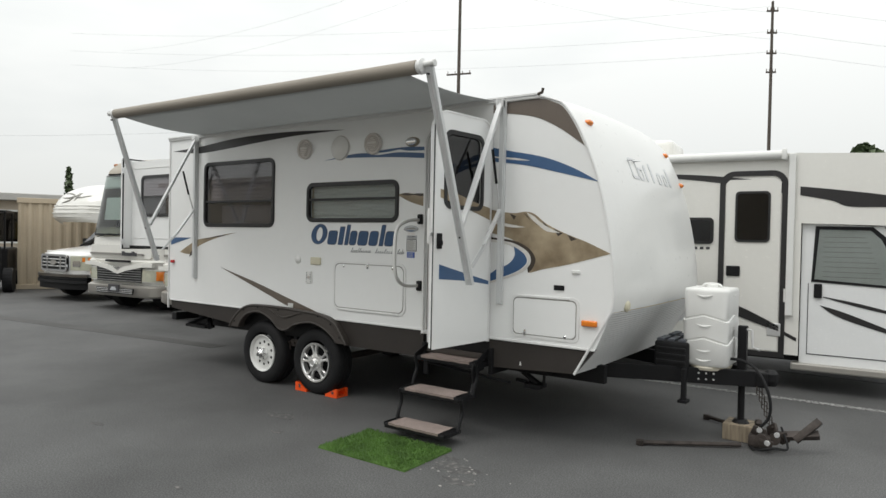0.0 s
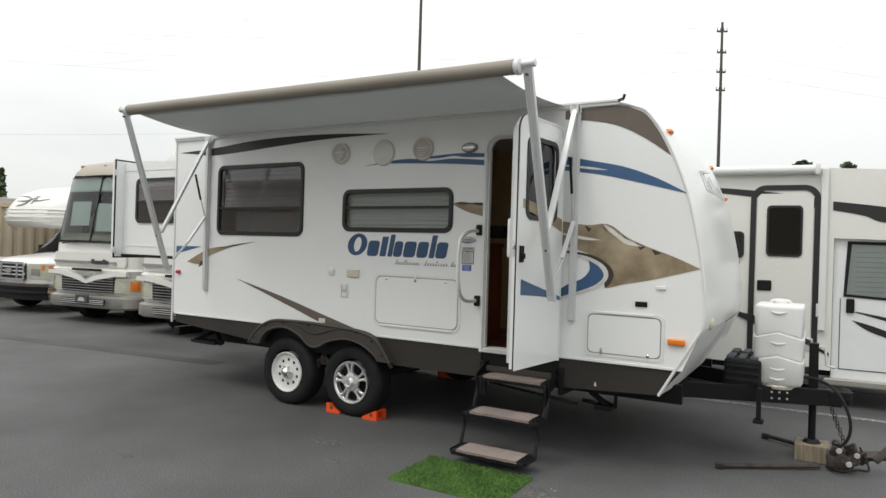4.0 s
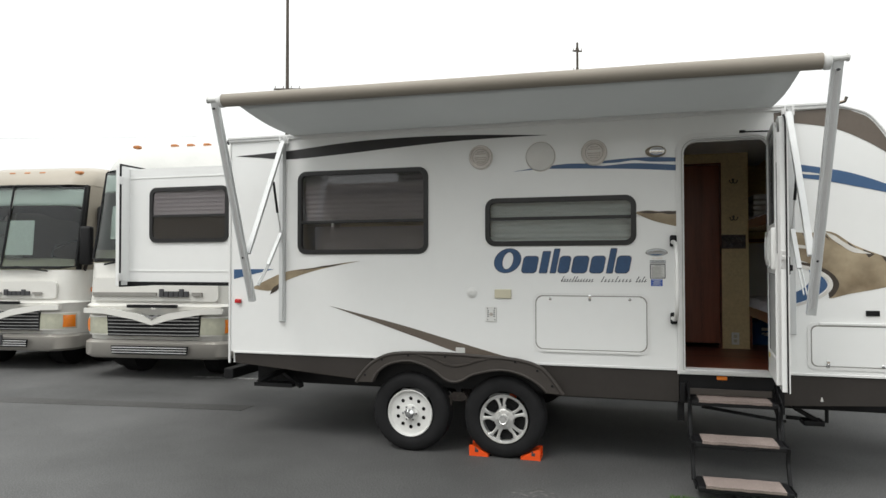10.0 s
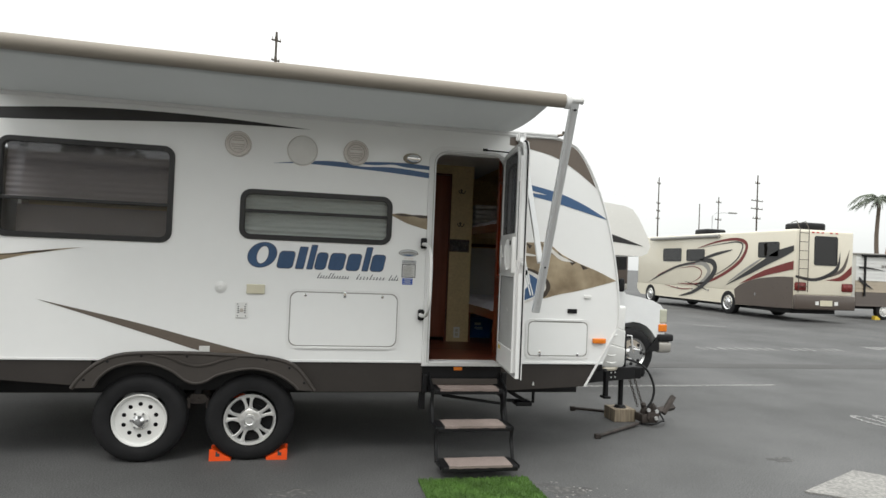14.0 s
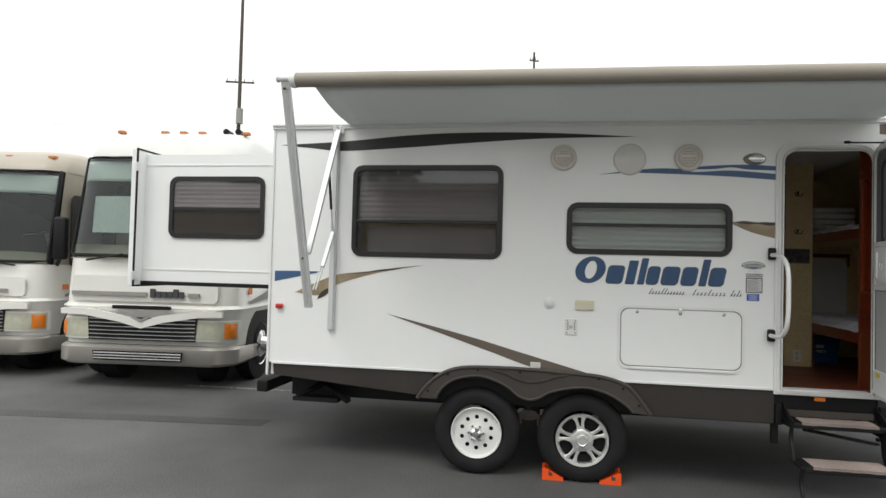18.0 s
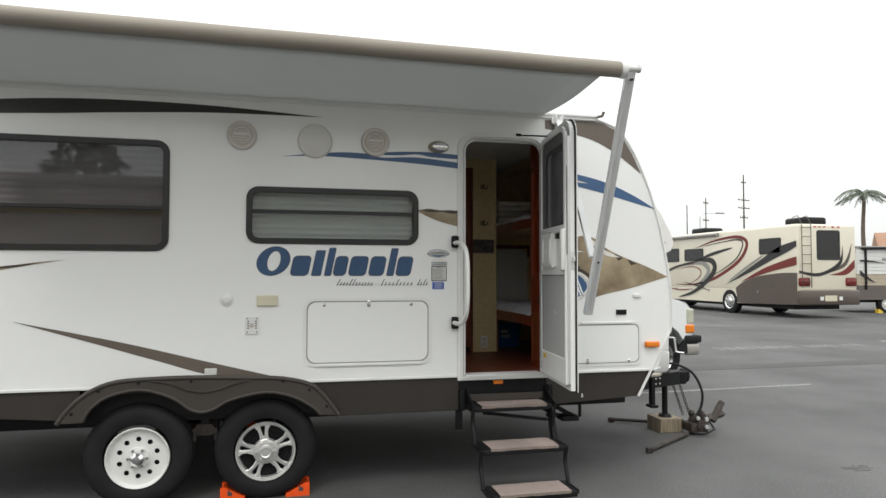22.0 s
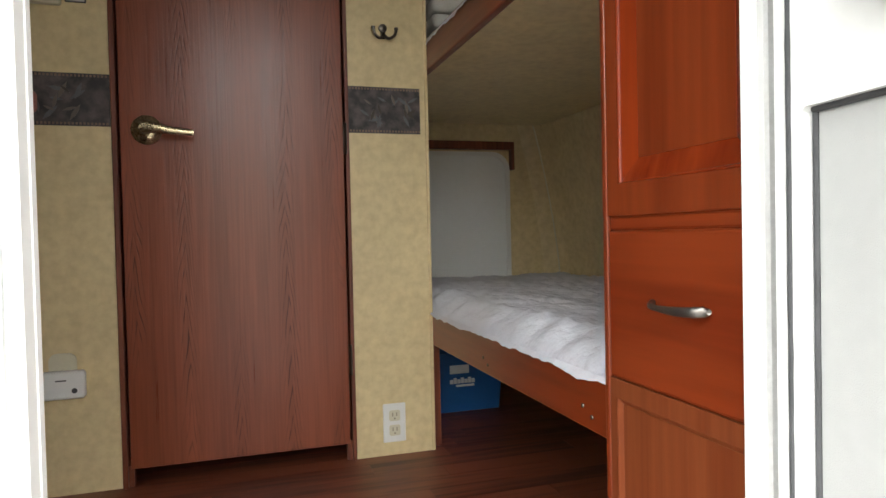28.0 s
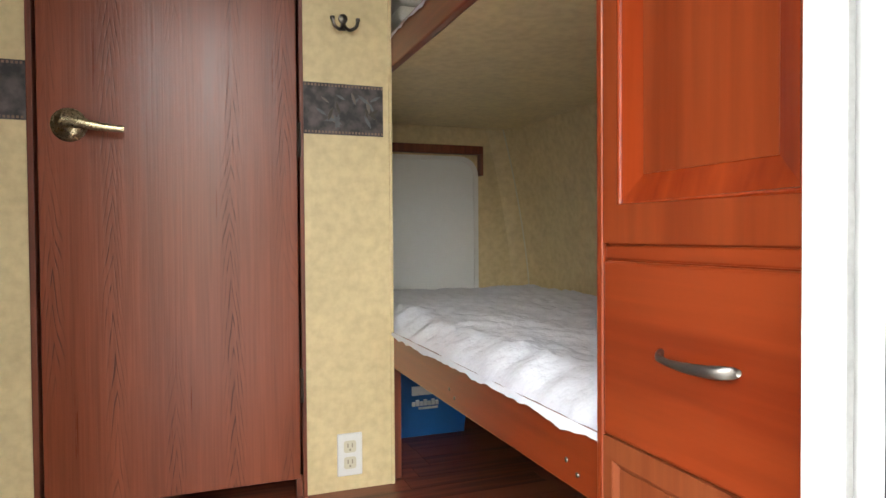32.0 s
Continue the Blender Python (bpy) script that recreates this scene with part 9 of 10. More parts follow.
for x_ in (-0.5, 0.46):
    for y_ in (0.5, 1.6):
        box(bm, x_, x_ + 0.04, y_, y_ + 0.05, 1.1, 2.1)
box(bm, -0.52, 0.52, 0.45, 1.7, 2.08, 2.14)
part("overhead_guard", bm, M_BLACK, fork)
fork.matrix_basis = pose(-15.6, 2.0, 0, 0, 0, 60)


# low flat-roofed shed behind
def building(name, label, at, yaw, length, depth, height, wallm, roofm, win=(), roof="flat"):
    b = thing(name, label, "building", (0, 0, 0))
    bm = B()
    box(bm, 0, length, 0, depth, 0, height)
    wall = part("wall", bm, wallm, b)
    bm = B()
    if roof == "flat":
        box(bm, -0.4, length + 0.4, -0.5, depth + 0.3, height, height + 0.28, 0.03)
    else:
        plate(bm, [(-0.6, height - 0.1), (depth + 0.6, height - 0.1), (depth / 2, height + depth * 0.22)], -0.5, length + 0.5, "yz")
    part("roof", bm, roofm, b)
    for x0, x1, z0, z1 in win:
        bm = B()
        plate(bm, [(x0, z0), (x1, z0), (x1, z1), (x0, z1)], -0.05, 0.02, "xz", ([(x0 + 0.07, z0 + 0.07), (x0 + 0.07, z1 - 0.07), (x1 - 0.07, z1 - 0.07), (x1 - 0.07, z0 + 0.07)],))
        w = part("window", bm, M_ALU, wall)
        bm = B()
        box(bm, x0 + 0.06, x1 - 0.06, -0.02, -0.01, z0 + 0.06, z1 - 0.06)
        part("pane", bm, M_GLASSD, w)
    b.matrix_basis = pose(*at, 0, 0, yaw)
    return b


building("shed", "low grey flat-roofed office shed beyond the container", (-31.0, -8.0, 0), 66, 30, 8, 2.75, M_STUCCO, M_ROOFGREY, [(2 + 2.2 * k, 3.8 + 2.2 * k, 1.1, 2.4) for k in range(12)])
building("tiled_house", "beige house with a terracotta tiled roof beyond the lot", (66, 58, 0), -42, 10, 9, 4.7, M_STUCCO, M_ROOFTILE, [(1 + 4 * k, 3 + 4 * k, 2.0, 3.6) for k in range(2)], "gable")
building("office_building", "long low beige building facing the lot", (-34, -30, 0), 0, 62, 12, 4.4, M_STUCCO, M_TAUPE, [(1.5 + 4 * k, 4.5 + 4 * k, 0.9, 3.0) for k in range(15)])

# cream class A motorhome across the lot
cr = thing("cream_motorhome", "cream and brown class A motorhome with dark red swooshes", "motorhome", (17.3, 20, 0))
CXX, Y0, Y1 = 16.05, 14.84, 26.1
bm = B()
box(bm, CXX, CXX + 2.5, Y0, Y1, 0.95, 3.36, 0.10, 3)
part("body", bm, M_CREAM, cr, smooth=40)
bm = B()
plate(bm, [(Y0 + 0.02, 0.50), (Y0 + 3.2, 0.42), (Y1 - 0.4, 0.42), (Y1, 0.7), (Y1, 1.0), (Y0 + 0.02, 1.0)], CXX + 0.01, CXX + 2.49, "yz")
part("lower_body", bm, M_CREAM, cr)
swoosh(cr, [(Y0 + 0.03, 1.62), (Y0 + 0.9, 1.61), (Y0 + 2.1, 1.47), (Y0 + 2.9, 1.24), (Y0 + 3.3, 1.02)], [(Y0 + 0.03, 0.50), (Y0 + 0.9, 0.47), (Y0 + 2.1, 0.45), (Y0 + 2.9, 0.44), (Y0 + 3.2, 0.44)], M_RVBROWN, CXX - 0.012, "yz", "lower_panel")


def stroke(parent, pts, wide, material, d, swell=0.5):
    """A brush stroke along a smooth line, pointed at both ends and widest at swell."""
    line = smooth_line(pts, 6)
    n = len(line) - 1
    one, two = [], []
    for k, p in enumerate(line):
        q0, q1 = line[max(k - 1, 0)], line[min(k + 1, n)]
        t = Vector((q1[0] - q0[0], q1[1] - q0[1])).normalized()
        u = k / n
        w = wide * (math.sin(math.pi * (0.5 * u / swell if u < swell else 0.5 + 0.5 * (u - swell) / (1 - swell))) ** 0.8 + 0.02)
        one.append((p[0] - t.y * w / 2, p[1] + t.x * w / 2))
        two.append((p[0] + t.y * w / 2, p[1] - t.x * w / 2))
    bm = B()
    plate(bm, one + two[::-1], d, d + 0.004, "yz")
    part("stripe", bm, material, parent)


# dark red, black and grey strokes: offsets from the rear corner, heights
for pts, wide, mt, lift, swell in (
        (((6.0, 2.70), (4.6, 2.97), (3.25, 3.06), (2.63, 2.84), (2.83, 2.33), (3.52, 1.86), (4.83, 1.34), (6.1, 1.12), (7.5, 1.11)), 0.15, M_RVRED, 0.010, 0.45),
        (((5.6, 2.74), (4.05, 2.90), (3.1, 2.94), (2.85, 2.74), (3.2, 2.23), (4.0, 1.80), (5.0, 1.44)), 0.06, M_GRAPHITE, 0.013, 0.5),
        (((5.6, 2.24), (4.55, 2.46), (3.45, 2.64)), 0.13, M_GRAPHITE, 0.010, 0.4),
        (((5.9, 2.18), (4.9, 2.15), (4.62, 1.84), (5.0, 1.39), (6.1, 0.80), (7.3, 0.52)), 0.26, M_GRAPHITE, 0.013, 0.32),
        (((7.0, 1.94), (5.6, 2.06), (5.05, 1.77), (5.3, 1.38), (6.0, 1.04)), 0.24, M_GREYV, 0.010, 0.5),
        (((7.4, 1.80), (6.2, 1.90), (5.6, 1.72), (5.75, 1.40), (6.5, 1.12)), 0.05, M_RVRED, 0.010, 0.5),
        (((10.0, 1.10), (7.6, 1.86), (5.6, 2.15)), 0.10, M_GRAPHITE, 0.016, 0.6),
        (((9.4, 1.38), (7.4, 1.92), (6.0, 2.04)), 0.08, M_RVRED, 0.013, 0.5),
        (((6.9, 1.22), (5.8, 1.05), (5.0, 0.86)), 0.05, M_GRAPHITE, 0.010, 0.5),
        (((8.6, 1.0), (7.2, 0.86), (6.2, 0.92)), 0.05, M_RVRED, 0.010, 0.5),
        (((3.75, 1.28), (2.6, 1.86), (1.7, 2.28)), 0.10, M_GREYV, 0.010, 0.6)):
    stroke(cr, [(Y0 + a, b) for a, b in pts], wide, mt, CXX - lift, swell)
swoosh(cr, [(Y0 + 0.04, 2.76), (Y0 + 0.9, 2.57), (Y0 + 1.6, 2.24), (Y0 + 2.6, 1.76), (Y0 + 3.9, 1.15)], [(Y0 + 0.04, 2.56), (Y0 + 0.5, 2.36), (Y0 + 1.4, 2.04), (Y0 + 2.4, 1.66), (Y0 + 3.9, 1.15)], M_GRAPHITE, CXX - 0.013, "yz")
swoosh(cr, [(Y0 + 0.04, 2.20), (Y0 + 0.6, 2.08), (Y0 + 1.75, 1.77), (Y0 + 3.0, 1.26)], [(Y0 + 0.04, 1.90), (Y0 + 0.6, 1.80), (Y0 + 1.5, 1.63), (Y0 + 3.0, 1.26)], M_RVRED, CXX - 0.013, "yz")
for y0, y1, z0, z1 in ((Y0 + 0.78, Y0 + 1.93, 2.31, 2.91), (Y0 + 5.39, Y0 + 6.78, 2.14, 2.68), (Y0 + 7.20, Y0 + 8.77, 2.12, 2.74)):
    framed(cr, y0, y1, z0, z1, 0.08, CXX, "yz", -1, 0.05)
framed(cr, CXX + 0.80, CXX + 1.78, 2.08, 3.14, 0.08, Y0, "xz", -1, 0.05)
for x0 in (CXX + 0.03, CXX + 2.0):
    bm = B()
    box(bm, x0, x0 + 0.45, Y0 - 0.04, Y0 + 0.02, 1.15, 1.45, 0.05, 3)
    tl = part("tail_light", bm, M_RVRED, cr, smooth=40)
    for k in range(2):
        bm = B()
        lathe(bm, [(0.08, 0), (0.06, -0.02), (0, -0.025)], (x0 + 0.12 + 0.2 * k, Y0 - 0.04, 1.30), "y", 16, False)
        part("lens", bm, M_RVRED, tl)
bm = B()
box(bm, CXX - 0.005, CXX + 2.505, Y0 - 0.12, Y0 + 0.05, 0.48, 1.0, 0.05, 3)
bp_ = part("bumper", bm, M_RVBROWN, cr, smooth=40)
bm = B()
box(bm, CXX + 1.0, CXX + 1.5, Y0 - 0.14, Y0 - 0.11, 0.62, 0.82)
part("number_plate", bm, M_IVORY, bp_)
for x0 in (CXX + 0.8, CXX + 1.6):
    bm = B()
    box(bm, x0, x0 + 0.14, Y0 - 0.135, Y0 - 0.11, 0.65, 0.78)
    part("reverse_lamp", bm, M_PLASTIC, bp_)
for up, lw, mt in (([(CXX + 0.05, 1.7), (CXX + 0.9, 1.62), (CXX + 1.7, 2.0), (CXX + 1.9, 2.6)], [(CXX + 0.05, 1.62), (CXX + 0.9, 1.5), (CXX + 1.8, 1.9), (CXX + 1.9, 2.6)], M_GRAPHITE), ([(CXX + 1.3, 1.55), (CXX + 1.9, 1.7), (CXX + 2.4, 2.1)], [(CXX + 1.3, 1.55), (CXX + 2.0, 1.55), (CXX + 2.4, 1.8)], M_RVRED), ([(CXX + 1.2, 1.6), (CXX + 1.95, 2.0), (CXX + 2.3, 2.7)], [(CXX + 1.2, 1.6), (CXX + 2.05, 1.9), (CXX + 2.3, 2.7)], M_RVBROWN)):
    swoosh(cr, up, lw, mt, Y0 - 0.010)
for x0 in (CXX + 0.12, CXX + 0.50):
    bm = B()
    tube(bm, [(x0, Y0 - 0.08, 1.1), (x0, Y0 - 0.08, 3.35), (x0, Y0 + 0.1, 3.65), (x0, Y0 + 0.35, 3.6)], 0.014, 6)
    part("ladder_rail", bm, M_BRONZE, cr)
for k in range(7):
    bm = B()
    tube(bm, [(CXX + 0.12, Y0 - 0.08, 1.3 + 0.32 * k), (CXX + 0.50, Y0 - 0.08, 1.3 + 0.32 * k)], 0.012, 6)
    part("ladder_rung", bm, M_BRONZE, cr)
for y0 in (Y0 + 0.5, Y0 + 6.4):
    bm = B()
    box(bm, CXX + 0.75, CXX + 1.75, y0, y0 + 1.0, 3.34, 3.66, 0.10, 3)
    part("air_conditioner", bm, M_BLACK, cr, smooth=40)
for x0 in (0.35, 0.6, 0.85, 1.3, 1.6):
    bm = B()
    box(bm, CXX + 0.4 + x0 * 0.8, CXX + 0.5 + x0 * 0.8, Y0 - 0.02, Y0 + 0.04, 3.24, 3.28)
    part("clearance_lamp", bm, M_RED, cr)
bm = B()
rod(bm, (CXX - 0.08, Y0 + 4.3, 3.22), (CXX - 0.08, Y0 + 9.8, 3.22), 0.07, n=12)
part("rolled_awning", bm, M_GREYV, cr)
for y0 in (Y0 + 3.70, Y0 + 9.9):
    vwheel(cr, (CXX - 0.01, y0, 0.48), 0.48, 0.28, M_CHROME, -1, "x")
vwheel(cr, (CXX + 2.25, Y0 + 3.70, 0.48), 0.48, 0.28, M_CHROME, 1, "x")
vwheel(cr, (CXX + 2.25, Y0 + 9.9, 0.48), 0.48, 0.28, M_CHROME, 1, "x")
bm = B()
box(bm, CXX + 0.3, CXX + 2.2, Y0 + 0.5, Y1 - 0.5, 0.30, 0.55)
part("underbody", bm, M_BLACK, cr)
for k, y0 in enumerate((Y0 + 2.0, Y0 + 5.0, Y0 + 6.2, Y0 + 7.4)):
    bm = B()
    box(bm, CXX - 0.022, CXX - 0.010, y0, y0 + 0.06, 0.85, 0.95)
    part("bay_latch", bm, M_CHROME, cr)
# its neighbour, mostly hidden behind it
n2 = thing("brown_motorhome", "brown-fronted motorhome standing behind the cream one", "motorhome", (16.4, 31, 0))
bm = B()
box(bm, 15.2, 17.6, 30.0, 38.0, 0.5, 3.3, 0.15, 3)
part("body", bm, M_RVBROWN, n2, smooth=40)
framed(n2, 15.35, 17.45, 1.6, 2.8, 0.10, 30.0, "xz")
bm = B()
box(bm, 15.3, 17.5, 29.9, 30.05, 0.45, 0.8, 0.05)
part("bumper", bm, M_BUMPER, n2)
for x0 in (15.22, 17.34):
    vwheel(n2, (x0, 31.5, 0.45), 0.45, 0.25, M_CHROME, -1, "x")
    vwheel(n2, (x0, 36.5, 0.45), 0.45, 0.25, M_CHROME, -1, "x")

# grey and tan travel trailer across the lot
gw = thing("grey_travel_trailer", "grey and tan sided travel trailer with a white door", "travel trailer")
GY, G0, G1 = 0.0, 0.0, 9.3
for z0, z1, mt in ((1.585, 2.64, M_SIDING), (1.12, 1.585, M_SIDINGTAN), (0.54, 1.12, M_RVBROWN)):
    z = z0
    while z < z1 - 0.01:
        bm = B()
        plate(bm, [(GY, z), (GY + 0.06, z), (GY + 0.06, min(z + 0.145, z1)), (GY + 0.02, min(z + 0.145, z1))], G0, G1, "yz")
        part("siding_board", bm, mt, gw)
        z += 0.145
bm = B()
box(bm, G0 + 0.01, G1 - 0.01, GY + 0.05, GY + 2.45, 0.55, 2.66)
part("body", bm, M_SIDING, gw)
bm = B()
box(bm, G0 - 0.05, G1 + 0.05, GY - 0.04, GY + 2.5, 2.64, 2.72, 0.02)
part("roof_edge", bm, M_GREYV, gw)
bm = B()
rod(bm, (G0 + 0.2, GY - 0.06, 2.62), (G0 + 6.1, GY - 0.06, 2.70), 0.05)
part("rolled_awning", bm, M_BLACK, gw)
for x0 in (G0 + 0.34, G0 + 5.9):
    bm = B()
    box(bm, x0, x0 + 0.07, GY - 0.05, GY, 0.95, 2.66)
    part("awning_arm", bm, M_BLACK, gw)
for x0, x1, z0, z1 in ((G0 + 3.34, G0 + 4.15, 1.62, 2.04), (G0 + 1.63, G0 + 2.23, 1.09, 1.44), (G0 + 2.62, G0 + 3.0, 2.12, 2.26), (G0 + 6.75, G0 + 7.6, 1.35, 2.35)):
    framed(gw, x0, x1, z0, z1, 0.05, GY, "xz", -1, 0.05)
bm = B()
plate(bm, rrect(G0 + 4.62, G0 + 5.52, 0.60, 2.60, 0.12, 5, (0, 0, 1, 1)), GY - 0.03, GY, "xz")
gd = part("entry_door", bm, M_OFFWHITE, gw)
bm = B()
box(bm, G0 + 4.68, G0 + 4.76, GY - 0.05, GY - 0.03, 1.45, 1.62)
part("latch", bm, M_BLACK, gd)
for up, lw in (([(2.35, 1.80), (3.4, 1.55), (5.4, 1.33)], [(2.35, 1.80), (3.4, 1.46), (5.4, 1.22)]), ([(4.72, 2.02), (5.1, 1.86), (5.4, 1.60)], [(4.72, 2.02), (5.05, 1.74), (5.4, 1.50)]), ([(0.1, 2.16), (0.7, 2.12), (1.35, 2.02)], [(0.1, 2.09), (0.7, 2.06), (1.35, 2.02)]), ([(0.1, 1.75), (0.35, 1.55), (0.8, 1.22)], [(0.1, 1.60), (0.35, 1.42), (0.8, 1.22)])):
    swoosh(gw, [(G0 + a, b) for a, b in up], [(G0 + a, b) for a, b in lw], M_GRAPHITE, GY - 0.036)
for k in range(8):
    bm = B()
    box(bm, G0 + 1.15 + 0.155 * k, G0 + 1.27 + 0.155 * k, GY - 0.012, GY, 2.14, 2.25)
    part("name_mark", bm, M_GREYV, gw)
for x0 in (G0 + 1.35, G0 + 2.28, G0 + 3.4, G0 + 4.3):
    vwheel(gw, (x0, GY + (0.03 if x0 < G0 + 3 else 1.9), 0.345), 0.345, 0.22, M_PLASTIC)
bm = B()
box(bm, G0 + 3.7, G0 + 4.8, GY + 0.6, GY + 1.6, 2.70, 3.04, 0.10, 3)
part("air_conditioner", bm, M_BLACK, gw, smooth=40)
bm = B()
box(bm, G0 + 0.1, G1 - 0.1, GY + 0.3, GY + 2.2, 0.42, 0.58)
part("underbody", bm, M_BLACK, gw)
gw.matrix_basis = pose(21.03, 17.27, 0, 0, 0, -3.74)
for x0, y0 in ((21.98, 17.12), (23.72, 17.0)):
    bm = B()
    plate(bm, [(x0 - 0.12, 0), (x0 + 0.12, 0), (x0 + 0.12, 0.05), (x0 - 0.05, 0.16), (x0 - 0.12, 0.16)], y0, y0 + 0.17, "xz")
    solo("wheel_chock", bm, M_YELLOW, "yellow plastic wheel chock at the far trailer", "wheel chock")


# ---- poles, wires, trees ----
def power_pole(x, y, h, bars=(), r=0.16, turn=0):
    p = thing("power_pole", "tall weathered timber power pole", "power pole", (x, y, 0))
    bm = B()
    rod(bm, (x, y, 0), (x, y, h), r, r * 0.6, 10)
    part("pole", bm, M_POLE, p)
    c, s = math.cos(radians(turn)), math.sin(radians(turn))
    for z, half in bars:
        bm = B()
        bar(bm, (x - half * c, y - half * s, z), (x + half * c, y + half * s, z), 0.10, 0.09, (0, 0, 1))
        b = part("crossarm", bm, M_POLE, p)
        for k in (-0.9, -0.3, 0.3, 0.9):
            bm = B()
            rod(bm, (x + k * half * c, y + k * half * s, z + 0.05), (x + k * half * c, y + k * half * s, z + 0.22), 0.03, 0.02, 8)
            part("insulator", bm, M_TRUNK, b)
    return p


def wire(a, b, sag, r=0.012):
    a, b = Vector(a), Vector(b)
    bm = B()
    tube(bm, [(*(a.lerp(b, k / 14).xy), a.lerp(b, k / 14).z - sag * 4 * (k / 14) * (1 - k / 14)) for k in range(15)], r, 5)
    solo("overhead_wire", bm, M_WIRE, "thin overhead wire between the poles", "overhead wire")


P1 = power_pole(-21.0, 31.5, 21, ((12.6, 0.85),), 0.145, 15)
bm = B()
rod(bm, (-20.8, 31.2, 10.0), (-20.8, 31.2, 10.9), 0.21, n=14)
part("transformer", bm, M_GREYV, P1)
P2 = power_pole(-3.7, 41.5, 17.2, ((16.6, 0.35), (15.2, 0.3), (13.9, 0.3), (12.7, 0.3)), 0.13, 30)
power_pole(43.7, 72.2, 13.8, ((13.0, 0.6), (10.4, 0.6), (9.4, 0.6), (8.4, 0.6)), 0.11, 40)
power_pole(53.7, 66.15, 14.0, ((13.0, 0.5), (10.8, 1.2), (9.8, 1.2), (8.6, 0.8)), 0.12, 20)
power_pole(50.1, 68.7, 11.3, ((10.6, 0.5), (8.4, 0.6)), 0.09, 20)
power_pole(48.2, 69.9, 10.4, (), 0.09)
for z in (20.5, 18.8):
    wire((-60, 30, z - 1), (-21.0, 31.5, z), 1.2, 0.007)
    wire((-21.0, 31.5, z), (-3.7, 41.5, z - 4), 0.5, 0.007)
for k, z in enumerate((16.9, 15.3, 14.0)):
    wire((-3.7, 41.5, z), (-60, 25, z + 3), 0.9, 0.007)
    wire((-3.7, 41.5, z), (43.7, 72.2, z - 3.6), 1.0, 0.007)
wire((-70, 10, 9.5), (-20, 24, 8.2), 0.6, 0.008)


def street_lamp(x, y, h, dx):
    s = thing("street_lamp", "slim grey street lamp with a curved arm", "street lamp", (x, y, 0))
    bm = B()
    rod(bm, (x, y, 0), (x, y, h - 0.5), 0.11, 0.07, 10)
    tube(bm, smooth_line([(x, y, h - 0.6), (x + dx * 0.2, y, h - 0.15), (x + dx, y, h)], 5), 0.05, 8)
    part("pole", bm, M_STEEL, s)
    bm = B()
    box(bm, x + dx - 0.1, x + dx + dx * 0.4 + 0.1, y - 0.15, y + 0.15, h - 0.1, h + 0.06, 0.03)
    part("head", bm, M_GREYV, s)


street_lamp(68.2, 55.1, 8.15, -1.6)
street_lamp(49.4, 68.9, 9.4, 2.4)


def palm(x, y, h, scale, seed):
    p = thing("palm_tree", "feathery palm tree with drooping fronds", "palm tree", (x, y, 0))
    bm = B()
    tube(bm, [(x + 0.12 * math.sin(k), y, h * k / 8) for k in range(9)], [0.30 * scale - 0.012 * scale * k for k in range(9)], 10)
    part("trunk", bm, M_TRUNK, p, smooth=60)
    bm = B()
    lathe(bm, [(0.0, -0.8 * scale), (0.30 * scale, -0.5 * scale), (0.34 * scale, 0), (0.15 * scale, 0.4 * scale), (0, 0.4 * scale)], (x, y, h), "z", 12, False)
    part("crown_shaft", bm, M_MAROON, p)
    rg = random.Random(seed)
    for k in range(44):
        a = math.tau * k / 44 + rg.uniform(-0.15, 0.15)
        rise = rg.uniform(-0.35, 1.35)
        ln = scale * rg.uniform(2.6, 3.3)
        spine = []
        for i in range(11):
            u = i / 10
            spine.append(Vector((x + math.cos(a) * ln * u, y + math.sin(a) * ln * u, h + 0.3 * scale + ln * (rise * u * 0.7 - (0.35 + 0.45 * rise) * u * u * 1.25))))
        bm = B()
        tube(bm, spine, 0.03 * scale, 4)
        side = Vector((-math.sin(a), math.cos(a), 0))
        for i in range(1, 11):
            for q in range(3):
                p0 = spine[i - 1].lerp(spine[i], q / 3)
                for s in (-1, 1):
                    tip = p0 + side * (s * scale * 0.42 * math.sin(math.pi * min(0.96, i / 10.5 + 0.08))) + (spine[i] - spine[i - 1]) * 0.9 - Vector((0, 0, 0.24 * scale))
                    w = (spine[i] - spine[i - 1]).normalized() * (0.05 * scale)
                    bm.faces.new((bm.verts.new(p0 - w), bm.verts.new(p0 + w), bm.verts.new(tip)))
        part("frond", bm, M_PALMLEAF, p)


palm(64.45, 59.1, 10.9, 0.92, 3)


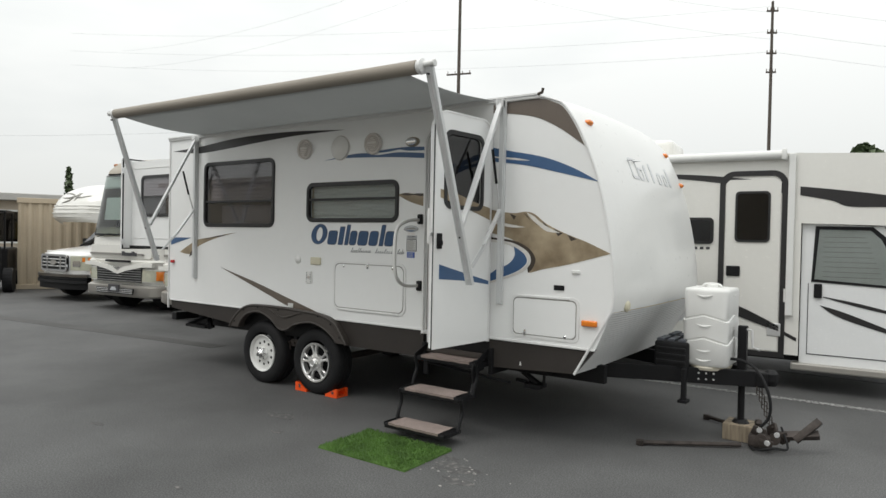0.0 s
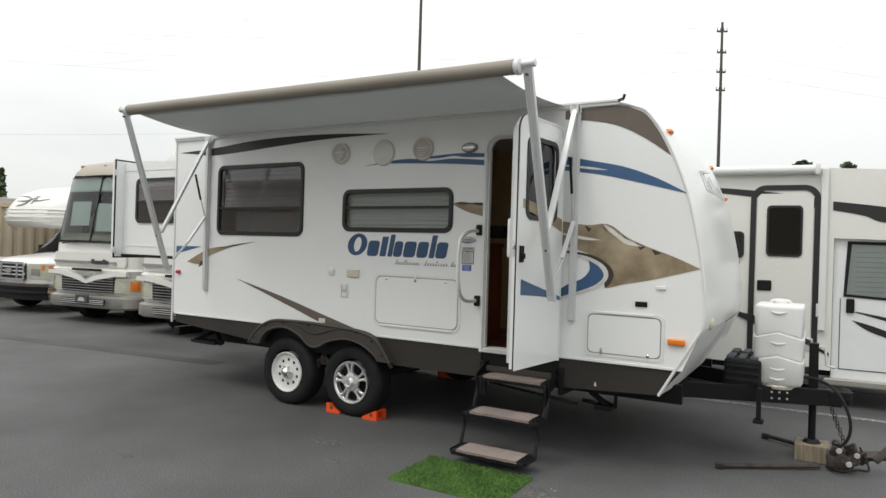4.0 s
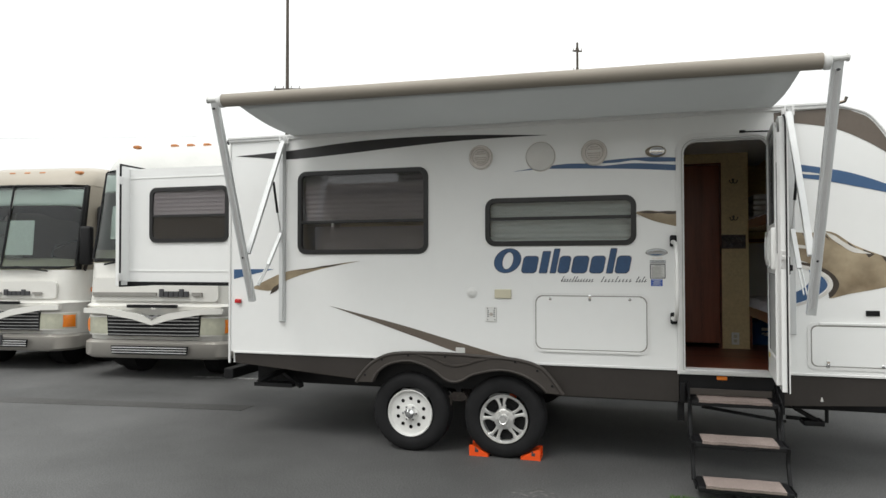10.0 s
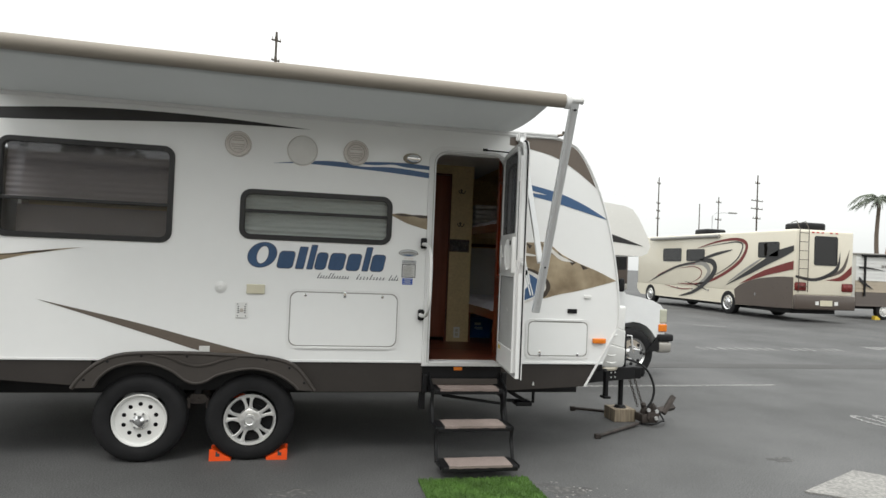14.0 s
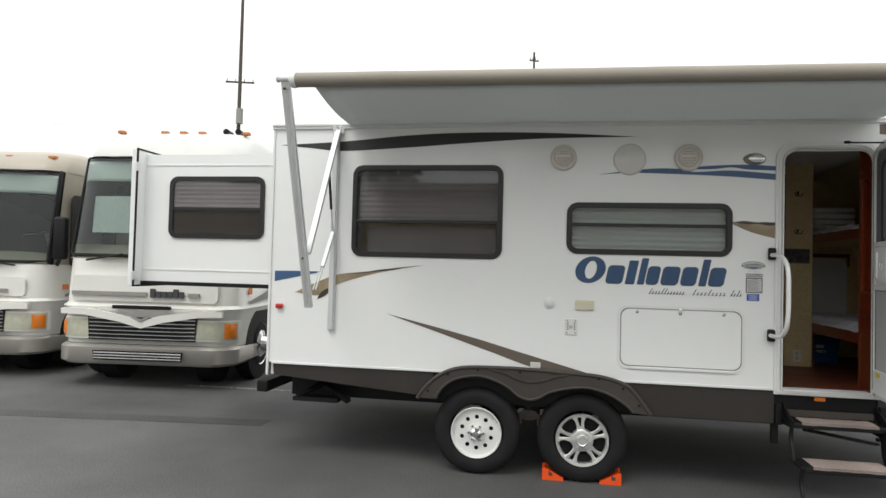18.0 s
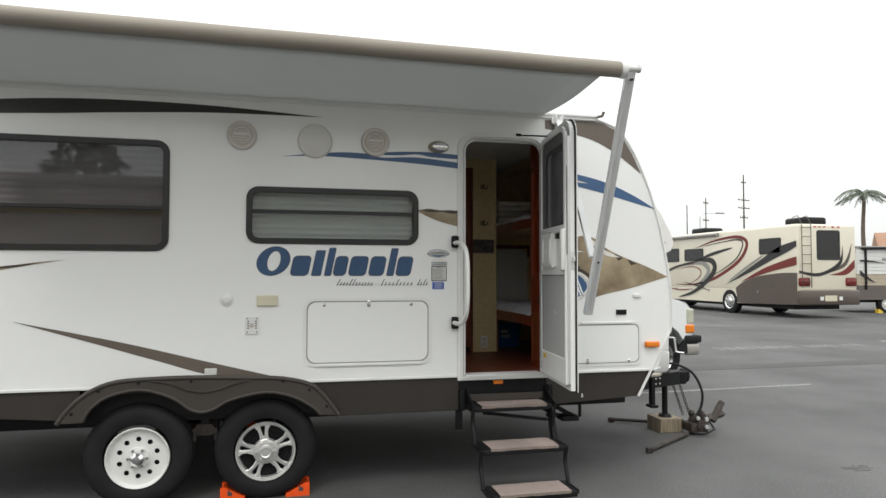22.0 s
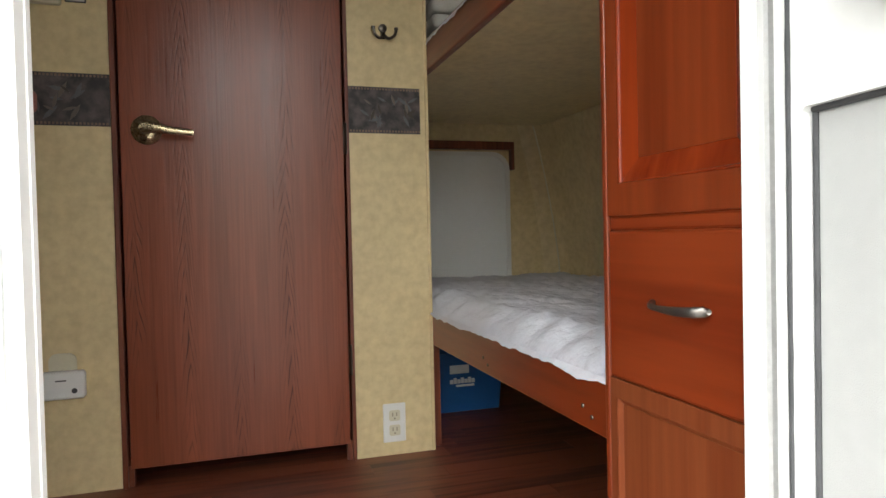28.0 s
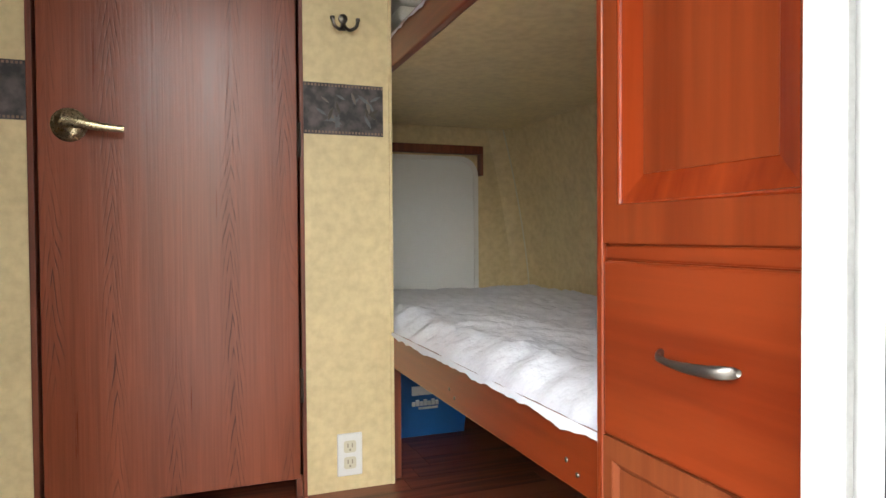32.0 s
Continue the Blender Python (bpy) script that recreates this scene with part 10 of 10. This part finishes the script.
def tree(x, y, h, r, material, seed, name="tree", label="distant green tree with a ragged crown", base=0.35, clumps=900, tall=1.0):
    t = thing(name, label, "tree", (x, y, 0))
    rg = random.Random(seed)
    bm = B()
    tube(bm, [(x, y, 0), (x + 0.1, y, h * 0.3), (x, y + 0.1, h * 0.6), (x, y, h * 0.9)], [0.06 * h * 0.5, 0.05 * h * 0.5, 0.03 * h * 0.5, 0.01 * h], 8)
    for k in range(6):
        a = rg.uniform(0, math.tau)
        tube(bm, [(x, y, h * (0.3 + 0.08 * k)), (x + r * 0.7 * math.cos(a), y + r * 0.7 * math.sin(a), h * (0.45 + 0.08 * k))], [0.02 * h * 0.5, 0.006 * h], 6)
    part("trunk", bm, M_TRUNK, t)
    bm = B()
    for _ in range(clumps):
        u = rg.random()
        z = base + (1 - base) * u
        rr = r * (math.sin(math.pi * min(1, (u * 0.86 + 0.14))) ** 0.7 if tall <= 1 else (1 - u) ** 0.8 + 0.08) * rg.random() ** 0.45
        a = rg.uniform(0, math.tau)
        c = Vector((x + rr * math.cos(a), y + rr * math.sin(a), h * z))
        d = 0.045 * h * rg.uniform(0.5, 1.2) * (0.6 if tall > 1 else 1)
        n1 = Vector((rg.uniform(-1, 1), rg.uniform(-1, 1), rg.uniform(-1, 1))).normalized()
        n2_ = n1.orthogonal().normalized()
        n3 = n1.cross(n2_)
        bm.faces.new([bm.verts.new(c + n2_ * d * p + n3 * d * q) for p, q in ((-1, -0.4), (0.2, -0.8), (1, 0.1), (0, 0.9))])
    part("crown", bm, material, t, kind="stuff")


rg = random.Random(8)
for k in range(9):
    tree(-78 + 5.5 * k, 34 + 2.2 * k + rg.uniform(-1, 1), rg.uniform(5.0, 6.2), rg.uniform(2.0, 2.8), M_LEAF, 40 + k, clumps=420)
tree(-49.8, 20.2, 6.6, 0.6, M_LEAF, 7, "cypress_tree", "narrow dark cypress beyond the shed", 0.2, 500, 2)
tree(0.9, 55.2, 9.5, 2.4, M_LEAF, 9, clumps=700)
tree(3.9, 55.0, 9.2, 2.0, M_LEAF, 12, clumps=600)
tree(72.6, 49.2, 8.1, 1.2, M_LEAF, 15, "conifer_tree", "dark conical conifer beyond the trailer", 0.25, 600, 2)
tree(73.7, 48.5, 7.9, 1.1, M_LEAF, 16, "cypress_tree", "dark conical cypress beyond the trailer", 0.25, 600, 2)
tree(67.4, 55.0, 6.2, 0.9, M_PALMLEAF, 19, clumps=400)
tree(-46.2, 12.5, 9.4, 0.8, M_MAROON, 25, "plum_tree", "plum-leaved tree at the edge of the lot", 0.7, 300)
for k in range(6):
    tree(-30 + 9 * k, -34, rg.uniform(7, 10), 2.6, M_LEAF, 60 + k, clumps=420)
